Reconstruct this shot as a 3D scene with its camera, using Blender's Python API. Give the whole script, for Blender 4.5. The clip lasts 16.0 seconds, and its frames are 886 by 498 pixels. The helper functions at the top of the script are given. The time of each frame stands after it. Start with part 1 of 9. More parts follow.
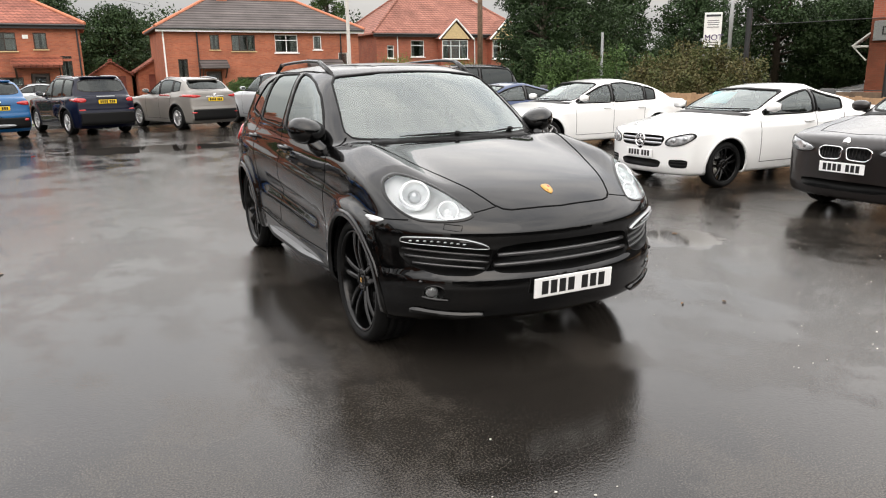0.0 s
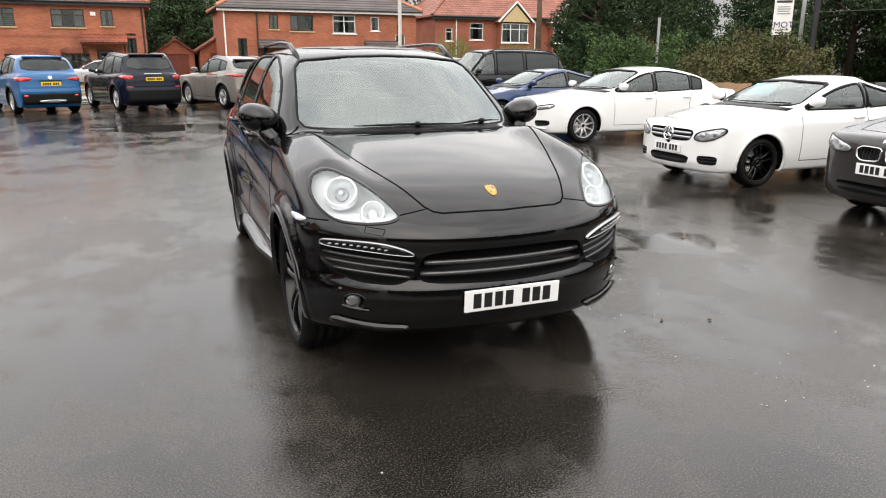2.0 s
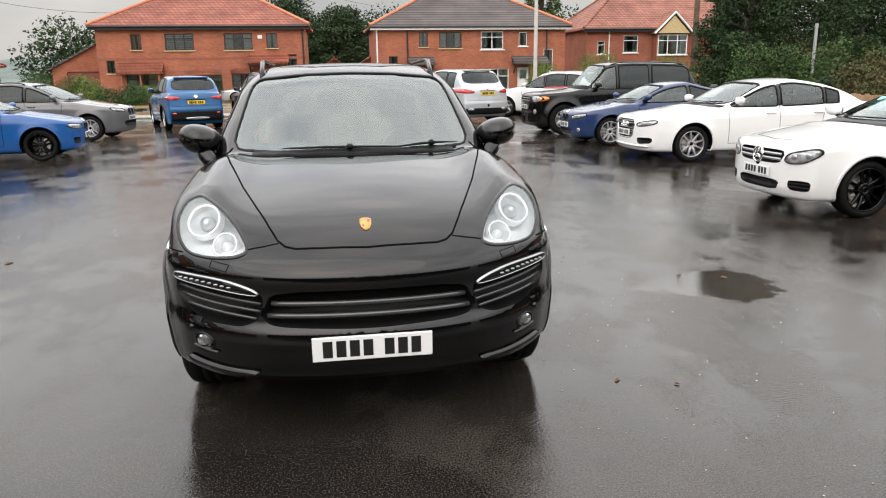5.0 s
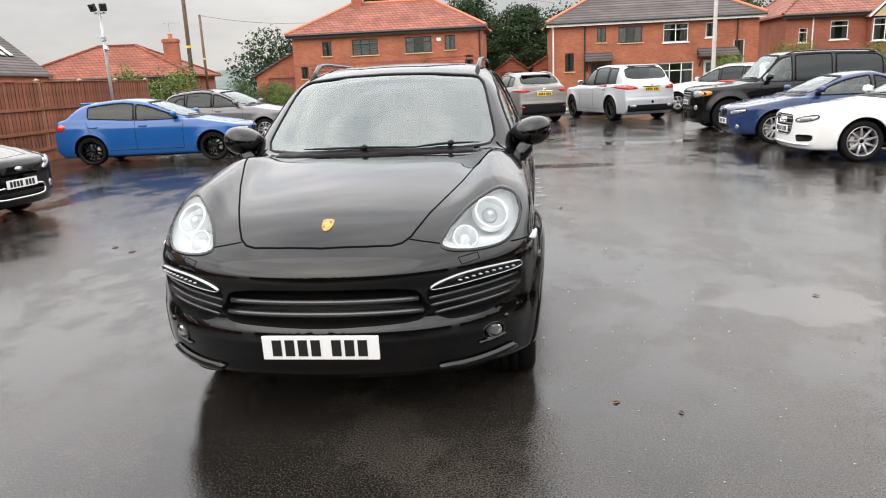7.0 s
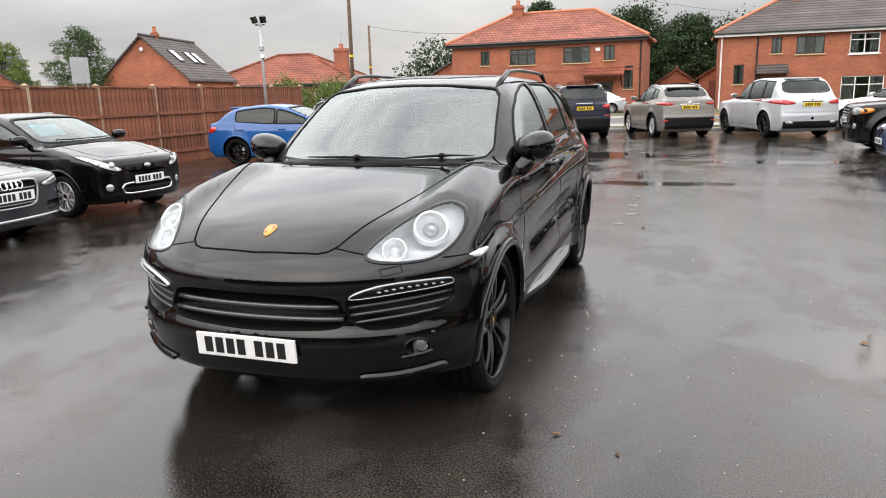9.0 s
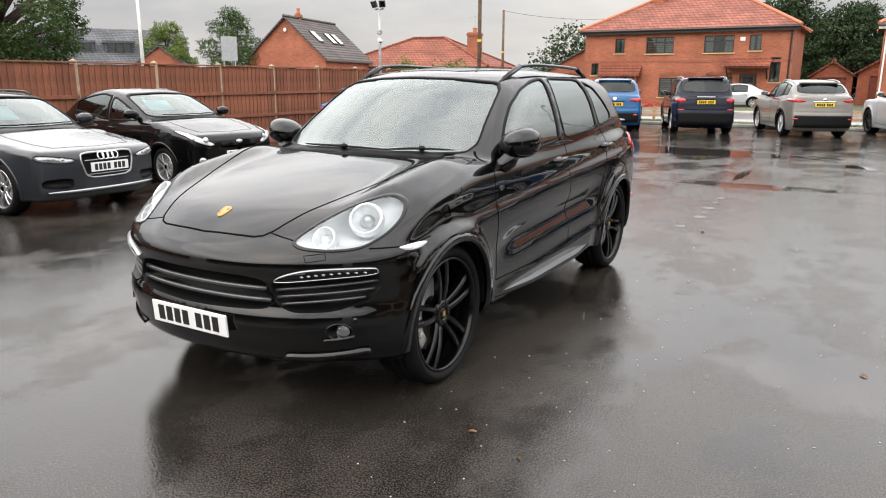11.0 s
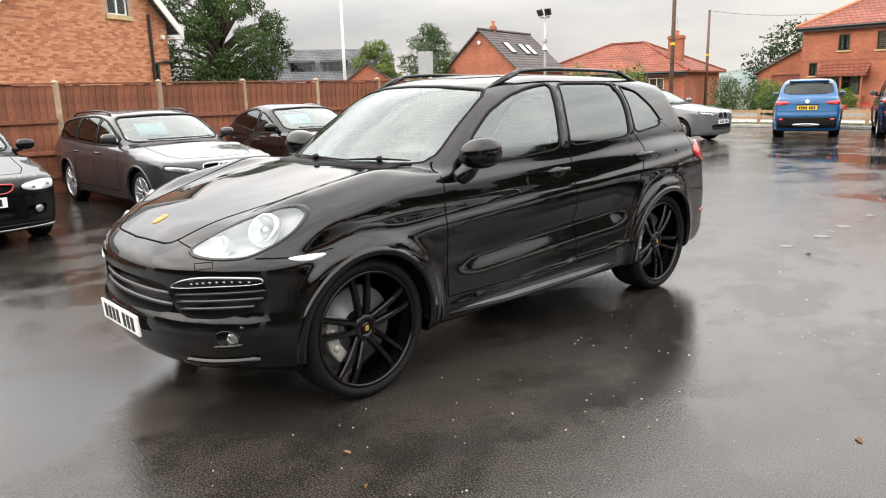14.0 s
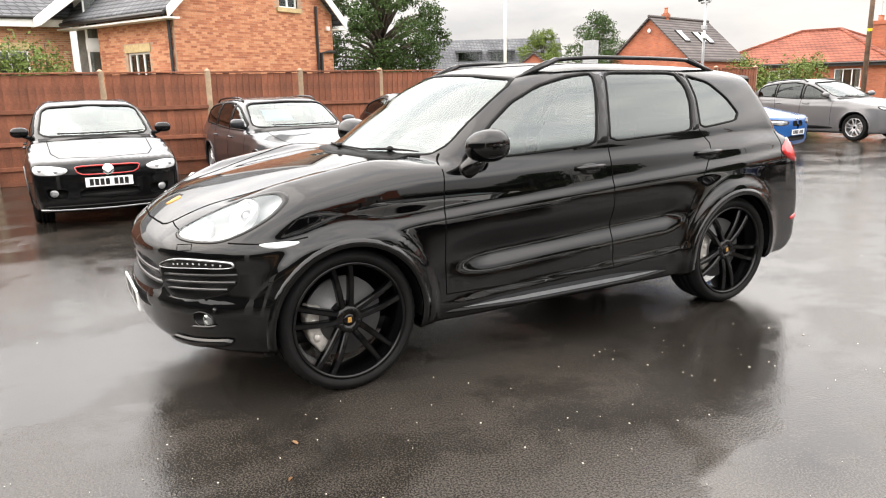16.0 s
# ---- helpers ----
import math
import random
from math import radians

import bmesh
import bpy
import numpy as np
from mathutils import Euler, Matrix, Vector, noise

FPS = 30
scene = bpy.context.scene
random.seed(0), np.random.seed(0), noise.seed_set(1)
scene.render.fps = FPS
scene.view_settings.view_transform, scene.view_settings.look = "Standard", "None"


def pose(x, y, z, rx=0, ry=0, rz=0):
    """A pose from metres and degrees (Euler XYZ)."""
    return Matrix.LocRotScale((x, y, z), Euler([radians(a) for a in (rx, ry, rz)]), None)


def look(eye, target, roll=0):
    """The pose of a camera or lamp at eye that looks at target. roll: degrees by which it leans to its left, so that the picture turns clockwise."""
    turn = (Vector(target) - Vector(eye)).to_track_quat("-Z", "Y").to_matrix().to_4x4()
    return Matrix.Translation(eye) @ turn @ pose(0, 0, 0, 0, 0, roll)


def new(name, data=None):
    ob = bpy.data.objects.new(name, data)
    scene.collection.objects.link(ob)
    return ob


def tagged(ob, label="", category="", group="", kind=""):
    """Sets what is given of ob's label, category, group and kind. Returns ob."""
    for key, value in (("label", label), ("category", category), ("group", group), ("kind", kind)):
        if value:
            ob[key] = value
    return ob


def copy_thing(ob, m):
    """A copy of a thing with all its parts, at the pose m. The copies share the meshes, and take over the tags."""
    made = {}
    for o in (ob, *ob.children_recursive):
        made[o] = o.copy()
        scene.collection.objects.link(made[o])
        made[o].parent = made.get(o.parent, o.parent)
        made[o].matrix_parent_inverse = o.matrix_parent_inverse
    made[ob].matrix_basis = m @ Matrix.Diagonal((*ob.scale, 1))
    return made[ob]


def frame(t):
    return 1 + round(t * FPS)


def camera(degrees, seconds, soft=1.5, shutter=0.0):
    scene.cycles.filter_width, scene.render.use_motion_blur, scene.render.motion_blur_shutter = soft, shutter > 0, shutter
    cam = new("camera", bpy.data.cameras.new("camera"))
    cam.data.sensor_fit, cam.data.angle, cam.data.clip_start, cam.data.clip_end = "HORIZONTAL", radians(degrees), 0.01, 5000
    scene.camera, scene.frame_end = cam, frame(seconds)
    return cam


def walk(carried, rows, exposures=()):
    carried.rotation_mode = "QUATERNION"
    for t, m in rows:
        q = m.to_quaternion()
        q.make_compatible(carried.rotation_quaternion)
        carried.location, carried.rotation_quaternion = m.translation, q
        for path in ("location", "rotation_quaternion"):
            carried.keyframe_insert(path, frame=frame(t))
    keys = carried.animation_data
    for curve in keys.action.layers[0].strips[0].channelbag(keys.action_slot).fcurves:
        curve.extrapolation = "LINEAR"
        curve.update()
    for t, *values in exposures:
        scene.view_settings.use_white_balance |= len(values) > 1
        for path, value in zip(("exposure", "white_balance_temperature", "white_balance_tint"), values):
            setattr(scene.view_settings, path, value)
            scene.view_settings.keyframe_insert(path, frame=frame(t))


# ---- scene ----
cam = camera(63.7, 16.0, soft=1.1)
PATH = [
    (0, (-2.344, -5.457, 1.613), (-1.473, -3.721, 1.136), -0.9),
    (0.5, (-2.209, -5.48, 1.612), (-1.364, -3.734, 1.126), -0.7),
    (1, (-2.035, -5.412, 1.612), (-1.24, -3.648, 1.102), -0.4),
    (1.5, (-1.837, -5.365, 1.619), (-1.048, -3.6, 1.104), -1.5),
    (2, (-1.569, -5.388, 1.626), (-0.853, -3.594, 1.107), 0.2),
    (2.5, (-1.365, -5.378, 1.625), (-0.718, -3.552, 1.126), -0.7),
    (3, (-1.126, -5.307, 1.633), (-0.536, -3.462, 1.133), 0.2),
    (3.2, (-1.037, -5.307, 1.638), (-0.455, -3.459, 1.142), 0.2),
    (5.3, (0.039, -5.309, 1.619), (0.248, -3.379, 1.139), 0.0),
    (5.5, (0.152, -5.329, 1.614), (0.304, -3.398, 1.118), 0.6),
    (6, (0.411, -5.365, 1.618), (0.432, -3.424, 1.134), -0.6),
    (6.5, (0.638, -5.307, 1.599), (0.528, -3.37, 1.114), -0.6),
    (7, (0.879, -5.232, 1.601), (0.658, -3.3, 1.133), -2.5),
    (7.5, (1.187, -5.223, 1.6), (0.803, -3.322, 1.112), -0.9),
    (8, (1.425, -5.16, 1.589), (0.95, -3.274, 1.126), -2.0),
    (8.5, (1.645, -5.04, 1.594), (1.075, -3.167, 1.183), -2.6),
    (9, (1.882, -4.979, 1.582), (1.227, -3.138, 1.154), -1.6),
    (9.2, (1.995, -4.975, 1.582), (1.299, -3.154, 1.133), -1.6),
    (11.3, (2.875, -4.575, 1.63), (1.833, -2.93, 1.175), -1.1),
    (11.5, (2.95, -4.529, 1.627), (1.867, -2.908, 1.179), -2.1),
    (12, (3.099, -4.325, 1.615), (1.952, -2.748, 1.174), -1.1),
    (12.5, (3.295, -4.148, 1.606), (2.066, -2.627, 1.185), -2.2),
    (13, (3.549, -4.031, 1.607), (2.253, -2.578, 1.149), -0.8),
    (13.5, (3.709, -3.821, 1.581), (2.336, -2.435, 1.139), -0.6),
    (14, (3.832, -3.588, 1.6), (2.396, -2.263, 1.168), -1.6),
    (14.5, (4.006, -3.393, 1.589), (2.458, -2.206, 1.149), -0.9),
    (15, (4.109, -3.195, 1.573), (2.484, -2.124, 1.11), -1.2),
    (15.5, (4.145, -2.966, 1.576), (2.494, -1.937, 1.116), -0.5),
    (16, (4.257, -2.745, 1.573), (2.553, -1.798, 1.126), -1.2),
]
walk(cam, [(t, look(eye, target, roll)) for t, eye, target, roll in PATH],
     exposures=[(0.0, 0.38, 6750, 11), (3.0, 0.42, 6700, 11), (5.3, 0.30, 6650, 11), (6.0, 0.44, 6600, 11), (7.0, 0.50, 6600, 11), (9.0, 0.44, 6600, 11), (12.0, 0.60, 6700, 11), (14.0, 0.74, 6800, 11), (16.0, 1.10, 6900, 12)])

# ---- sky and sun: overcast after rain ----
world = bpy.data.worlds.new("overcast_sky")
scene.world = world
world.use_nodes = True
wn, wl = world.node_tree.nodes, world.node_tree.links
wn.clear()
w_out = wn.new("ShaderNodeOutputWorld")
w_bg = wn.new("ShaderNodeBackground")
w_bg.inputs["Strength"].default_value = 1.0
w_sky = wn.new("ShaderNodeTexSky")
w_sky.sky_type = "NISHITA"
w_sky.sun_disc = False
w_sky.sun_elevation = radians(42)
w_sky.sun_rotation = radians(200)
w_sky.air_density, w_sky.dust_density = 1.5, 3.0
w_dim = wn.new("ShaderNodeVectorMath")
w_dim.operation = "SCALE"
w_dim.inputs["Scale"].default_value = 0.11
w_co = wn.new("ShaderNodeTexCoord")
w_map = wn.new("ShaderNodeMapping")
w_map.inputs["Scale"].default_value = (1.0, 1.0, 3.2)
w_noise = wn.new("ShaderNodeTexNoise")
w_noise.inputs["Scale"].default_value = 2.6
w_noise.inputs["Detail"].default_value = 6.0
w_noise.inputs["Roughness"].default_value = 0.55
w_ramp = wn.new("ShaderNodeValToRGB")
w_ramp.color_ramp.elements[0].position = 0.33
w_ramp.color_ramp.elements[0].color = (0.64, 0.655, 0.685, 1)
w_ramp.color_ramp.elements[1].position = 0.66
w_ramp.color_ramp.elements[1].color = (1.0, 0.985, 0.965, 1)
w_mix = wn.new("ShaderNodeMix")
w_mix.data_type = "RGBA"
w_mix.inputs["Factor"].default_value = 0.9
wl.new(w_co.outputs["Generated"], w_map.inputs["Vector"])
wl.new(w_map.outputs["Vector"], w_noise.inputs["Vector"])
wl.new(w_noise.outputs["Fac"], w_ramp.inputs["Fac"])
wl.new(w_sky.outputs["Color"], w_dim.inputs[0])
wl.new(w_dim.outputs["Vector"], w_mix.inputs[6])
wl.new(w_ramp.outputs["Color"], w_mix.inputs[7])
# an overcast sky is brighter overhead than at the horizon
w_sep = wn.new("ShaderNodeSeparateXYZ")
w_up = wn.new("ShaderNodeMapRange")
w_up.interpolation_type = "SMOOTHSTEP"
w_up.inputs["From Min"].default_value, w_up.inputs["From Max"].default_value = 0.05, 0.46
w_up.inputs["To Min"].default_value, w_up.inputs["To Max"].default_value = 0.57, 2.55
w_grade = wn.new("ShaderNodeVectorMath")
w_grade.operation = "SCALE"
wl.new(w_co.outputs["Generated"], w_sep.inputs[0])
wl.new(w_sep.outputs["Z"], w_up.inputs["Value"])
wl.new(w_mix.outputs[2], w_grade.inputs[0])
wl.new(w_up.outputs["Result"], w_grade.inputs["Scale"])
wl.new(w_grade.outputs["Vector"], w_bg.inputs["Color"])
wl.new(w_bg.outputs["Background"], w_out.inputs["Surface"])

sun_data = bpy.data.lights.new("sun", "SUN")
sun_data.energy, sun_data.angle, sun_data.color = 0.6, radians(70), (1.0, 0.97, 0.93)
sun = new("sun", sun_data)
sun.matrix_world = look((-10, -20, 25), (0, 0, 0))

# ---- materials ----
MATS = {}


def mat(name, base, rough=0.5, metal=0.0, spec=0.5, coat=0.0, grain=0.0, scale=8.0, bump=0.0, bscale=60.0,
        rvar=0.0, second=None, random_amount=0.0, emit=None, sheen=0.0):
    """Principled surface with tone variation at two scales, roughness variation and fine relief."""
    if name in MATS:
        return MATS[name]
    m = bpy.data.materials.new(name)
    m.use_nodes = True
    n, l = m.node_tree.nodes, m.node_tree.links
    b = n["Principled BSDF"]
    b.inputs["Base Color"].default_value = (*base, 1)
    b.inputs["Roughness"].default_value = rough
    b.inputs["Metallic"].default_value = metal
    b.inputs["Specular IOR Level"].default_value = spec
    b.inputs["Coat Weight"].default_value = coat
    b.inputs["Coat IOR"].default_value = 1.45
    b.inputs["Coat Roughness"].default_value = 0.03
    if emit:
        b.inputs["Emission Color"].default_value = (*emit[0], 1)
        b.inputs["Emission Strength"].default_value = emit[1]
    co = n.new("ShaderNodeTexCoord")
    if grain or second or rvar:
        big = n.new("ShaderNodeTexNoise")
        big.inputs["Scale"].default_value = scale
        big.inputs["Detail"].default_value = 5
        fine = n.new("ShaderNodeTexNoise")
        fine.inputs["Scale"].default_value = scale * 9
        fine.inputs["Detail"].default_value = 3
        l.new(co.outputs["Object"], big.inputs["Vector"])
        l.new(co.outputs["Object"], fine.inputs["Vector"])
        add = n.new("ShaderNodeMath")
        add.operation = "MULTIPLY_ADD"
        add.inputs[1].default_value = 0.4
        l.new(fine.outputs["Fac"], add.inputs[0])
        l.new(big.outputs["Fac"], add.inputs[2])
        ramp = n.new("ShaderNodeMapRange")
        ramp.inputs["From Min"].default_value = 0.45
        ramp.inputs["From Max"].default_value = 0.95
        l.new(add.outputs[0], ramp.inputs["Value"])
        mix = n.new("ShaderNodeMix")
        mix.data_type = "RGBA"
        dark = second if second else tuple(c * (1 - grain) for c in base)
        lite = base if second else tuple(min(1, c * (1 + grain)) for c in base)
        mix.inputs[6].default_value = (*dark, 1)
        mix.inputs[7].default_value = (*lite, 1)
        l.new(ramp.outputs["Result"], mix.inputs["Factor"])
        last = mix.outputs[2]
        if random_amount:
            info = n.new("ShaderNodeObjectInfo")
            hsv = n.new("ShaderNodeHueSaturation")
            rr = n.new("ShaderNodeMapRange")
            rr.inputs["To Min"].default_value = 1 - random_amount
            rr.inputs["To Max"].default_value = 1 + random_amount
            l.new(info.outputs["Random"], rr.inputs["Value"])
            l.new(rr.outputs["Result"], hsv.inputs["Value"])
            l.new(last, hsv.inputs["Color"])
            last = hsv.outputs["Color"]
        l.new(last, b.inputs["Base Color"])
        if rvar:
            r2 = n.new("ShaderNodeMapRange")
            r2.inputs["From Min"].default_value = 0.4
            r2.inputs["From Max"].default_value = 1.0
            r2.inputs["To Min"].default_value = max(0.02, rough - rvar)
            r2.inputs["To Max"].default_value = min(1, rough + rvar)
            l.new(add.outputs[0], r2.inputs["Value"])
            l.new(r2.outputs["Result"], b.inputs["Roughness"])
    if bump:
        bn = n.new("ShaderNodeTexNoise")
        bn.inputs["Scale"].default_value = bscale
        bn.inputs["Detail"].default_value = 4
        l.new(co.outputs["Object"], bn.inputs["Vector"])
        bp = n.new("ShaderNodeBump")
        bp.inputs["Strength"].default_value = bump
        bp.inputs["Distance"].default_value = 0.01
        l.new(bn.outputs["Fac"], bp.inputs["Height"])
        l.new(bp.outputs["Normal"], b.inputs["Normal"])
    MATS[name] = m
    return m


def paint(name, base, flake=0.0, rough=0.25, metal=0.0, spec=0.2, lacquer=1.45):
    """Car paint under clear lacquer, beaded with fine rain."""
    if name in MATS:
        return MATS[name]
    m = mat(name, base, rough=rough, metal=metal, spec=spec, coat=1.0, grain=flake, scale=3.0)
    n, l = m.node_tree.nodes, m.node_tree.links
    n["Principled BSDF"].inputs["Coat IOR"].default_value = lacquer
    co = n.new("ShaderNodeTexCoord")
    drops = n.new("ShaderNodeTexNoise")
    drops.inputs["Scale"].default_value = 7.0
    drops.inputs["Detail"].default_value = 6
    rr = n.new("ShaderNodeMapRange")
    rr.inputs["To Min"].default_value = 0.0
    rr.inputs["To Max"].default_value = 0.03
    l.new(co.outputs["Object"], drops.inputs["Vector"])
    l.new(drops.outputs["Fac"], rr.inputs["Value"])
    l.new(rr.outputs["Result"], n["Principled BSDF"].inputs["Coat Roughness"])
    return m


def glass(name, tint, ior=1.6, rough=0.02):
    """Thin pane: clear or tinted, with a Fresnel mirror layer."""
    if name in MATS:
        return MATS[name]
    m = bpy.data.materials.new(name)
    m.use_nodes = True
    n, l = m.node_tree.nodes, m.node_tree.links
    n.clear()
    out = n.new("ShaderNodeOutputMaterial")
    tr = n.new("ShaderNodeBsdfTransparent")
    tr.inputs["Color"].default_value = (*tint, 1)
    gl = n.new("ShaderNodeBsdfGlossy")
    gl.inputs["Color"].default_value = (0.93, 1.0, 0.985, 1)
    gl.inputs["Roughness"].default_value = rough
    fr = n.new("ShaderNodeFresnel")
    fr.inputs["IOR"].default_value = ior
    mx = n.new("ShaderNodeMixShader")
    l.new(fr.outputs["Fac"], mx.inputs["Fac"])
    l.new(tr.outputs["BSDF"], mx.inputs[1])
    l.new(gl.outputs["BSDF"], mx.inputs[2])
    l.new(mx.outputs["Shader"], out.inputs["Surface"])
    MATS[name] = m
    return m


def brick_mat(name, c1, c2, mortar, scale=1.0, dirt=0.25):
    """Stretcher-bond brick 225 x 75 mm on upright walls of an axis-aligned object."""
    if name in MATS:
        return MATS[name]
    m = bpy.data.materials.new(name)
    m.use_nodes = True
    n, l = m.node_tree.nodes, m.node_tree.links
    b = n["Principled BSDF"]
    b.inputs["Roughness"].default_value = 0.85
    co = n.new("ShaderNodeTexCoord")
    sep = n.new("ShaderNodeSeparateXYZ")
    add = n.new("ShaderNodeMath")
    comb = n.new("ShaderNodeCombineXYZ")
    l.new(co.outputs["Object"], sep.inputs[0])
    l.new(sep.outputs["X"], add.inputs[0])
    l.new(sep.outputs["Y"], add.inputs[1])
    l.new(add.outputs[0], comb.inputs["X"])
    l.new(sep.outputs["Z"], comb.inputs["Y"])
    bt = n.new("ShaderNodeTexBrick")
    bt.inputs["Color1"].default_value = (*c1, 1)
    bt.inputs["Color2"].default_value = (*c2, 1)
    bt.inputs["Mortar"].default_value = (*mortar, 1)
    bt.inputs["Scale"].default_value = 1.0
    bt.inputs["Mortar Size"].default_value = 0.008
    bt.inputs["Brick Width"].default_value = 0.225 * scale
    bt.inputs["Row Height"].default_value = 0.075 * scale
    bt.inputs["Bias"].default_value = 0.0
    l.new(comb.outputs[0], bt.inputs["Vector"])
    ns = n.new("ShaderNodeTexNoise")
    ns.inputs["Scale"].default_value = 0.7
    ns.inputs["Detail"].default_value = 6
    l.new(co.outputs["Object"], ns.inputs["Vector"])
    rg = n.new("ShaderNodeMapRange")
    rg.inputs["From Min"].default_value = 0.3
    rg.inputs["From Max"].default_value = 0.7
    rg.inputs["To Min"].default_value = 1 - dirt
    rg.inputs["To Max"].default_value = 1 + dirt * 0.5
    l.new(ns.outputs["Fac"], rg.inputs["Value"])
    hsv = n.new("ShaderNodeHueSaturation")
    l.new(bt.outputs["Color"], hsv.inputs["Color"])
    l.new(rg.outputs["Result"], hsv.inputs["Value"])
    l.new(hsv.outputs["Color"], b.inputs["Base Color"])
    bp = n.new("ShaderNodeBump")
    bp.inputs["Strength"].default_value = 0.4
    bp.inputs["Distance"].default_value = 0.01
    bp.invert = True
    l.new(bt.outputs["Fac"], bp.inputs["Height"])
    l.new(bp.outputs["Normal"], b.inputs["Normal"])
    MATS[name] = m
    return m


def roof_mat(name, c1, c2, course=0.3):
    """Tiled roof: courses by height, single tiles by a brick bond, streaked by weather."""
    if name in MATS:
        return MATS[name]
    m = brick_mat(name, c1, c2, tuple(c * 0.36 for c in c1), dirt=0.3)
    for node in m.node_tree.nodes:
        if node.type == "TEX_BRICK":
            node.inputs["Brick Width"].default_value = 0.30
            node.inputs["Row Height"].default_value = course * 0.6
            node.inputs["Mortar Size"].default_value = 0.022
        if node.type == "BUMP":
            node.inputs["Distance"].default_value = 0.02
            node.inputs["Strength"].default_value = 0.6
        if node.type == "BSDF_PRINCIPLED":
            node.inputs["Roughness"].default_value = 0.75
            node.inputs["Specular IOR Level"].default_value = 0.2
    return m


def asphalt_mat():
    m = bpy.data.materials.new("wet_asphalt")
    m.use_nodes = True
    n, l = m.node_tree.nodes, m.node_tree.links
    b = n["Principled BSDF"]
    co = n.new("ShaderNodeTexCoord")

    def noise_node(scale, detail, rough=0.5, stretch=None):
        t = n.new("ShaderNodeTexNoise")
        t.inputs["Scale"].default_value = scale
        t.inputs["Detail"].default_value = detail
        t.inputs["Roughness"].default_value = rough
        if stretch:
            mp = n.new("ShaderNodeMapping")
            mp.inputs["Scale"].default_value = stretch
            l.new(co.outputs["Object"], mp.inputs["Vector"])
            l.new(mp.outputs["Vector"], t.inputs["Vector"])
        else:
            l.new(co.outputs["Object"], t.inputs["Vector"])
        return t.outputs["Fac"]

    def rng(fac, a, c, lo, hi):
        r = n.new("ShaderNodeMapRange")
        r.inputs["From Min"].default_value, r.inputs["From Max"].default_value = a, c
        r.inputs["To Min"].default_value, r.inputs["To Max"].default_value = lo, hi
        l.new(fac, r.inputs["Value"])
        return r.outputs["Result"]

    def math(op, a, c):
        q = n.new("ShaderNodeMath")
        q.operation = op
        for i, v in enumerate((a, c)):
            if isinstance(v, (int, float)):
                q.inputs[i].default_value = v
            else:
                l.new(v, q.inputs[i])
        return q.outputs[0]

    wet = noise_node(0.45, 6, 0.6)
    patch_wet = noise_node(1.25, 9, 0.68, (1, 0.7, 1))
    stone = noise_node(120, 2, 0.6)
    # a thin film of water lies over most of the yard; between its ragged edges the stones stand out damp
    film = rng(math("ADD", math("MULTIPLY", patch_wet, 0.7), math("MULTIPLY", wet, 0.3)), 0.475, 0.535, 0.0, 1.0)
    # standing water lies in a few shallow hollows
    hollow = rng(noise_node(0.62, 4, 0.55, (1, 1.35, 1)), 0.665, 0.73, 1.0, 0.2)
    pool = noise_node(3.2, 5, 0.6)
    sep = n.new("ShaderNodeSeparateXYZ")
    l.new(co.outputs["Object"], sep.inputs[0])
    for px, py, rx, ry in ((2.85, -0.35, 0.55, 0.50), (-0.6, 12.6, 3.2, 0.9), (1.4, 7.4, 1.5, 0.35), (3.6, 11.2, 2.0, 0.45), (-1.8, 13.4, 1.6, 0.35), (0.98, 8.7, 0.10, 0.9)):
        dx = math("DIVIDE", math("SUBTRACT", sep.outputs["X"], px), rx)
        dy = math("DIVIDE", math("SUBTRACT", sep.outputs["Y"], py), ry)
        d = math("ADD", math("ADD", math("MULTIPLY", dx, dx), math("MULTIPLY", dy, dy)), math("MULTIPLY", math("SUBTRACT", pool, 0.5), 2.6))
        hollow = math("MINIMUM", hollow, rng(d, 0.55, 0.85, 0.06, 1.0))
    rough_base = rng(film, 0.0, 1.0, 0.06, 0.15)
    l.new(math("ADD", math("MULTIPLY", math("ADD", rough_base, rng(wet, 0.35, 0.7, -0.025, 0.03)), hollow), 0.02), b.inputs["Roughness"])
    tone = n.new("ShaderNodeValToRGB")
    tone.color_ramp.elements[0].color = (0.005, 0.0045, 0.004, 1)
    tone.color_ramp.elements[1].color = (0.060, 0.052, 0.044, 1)
    tone.color_ramp.elements[0].position = 0.41
    tone.color_ramp.elements[1].position = 0.64
    l.new(math("ADD", math("ADD", math("MULTIPLY", stone, 0.70), math("MULTIPLY", wet, 0.25)), math("MULTIPLY", film, 0.05)), tone.inputs["Fac"])
    l.new(tone.outputs["Color"], b.inputs["Base Color"])
    b.inputs["IOR"].default_value = 1.41
    bp = n.new("ShaderNodeBump")
    bp.inputs["Distance"].default_value = 0.009
    l.new(math("MULTIPLY", rng(film, 0.0, 1.0, 0.12, 0.34), hollow), bp.inputs["Strength"])
    l.new(noise_node(70, 2.5, 0.6), bp.inputs["Height"])
    l.new(bp.outputs["Normal"], b.inputs["Normal"])
    MATS["wet_asphalt"] = m
    return m


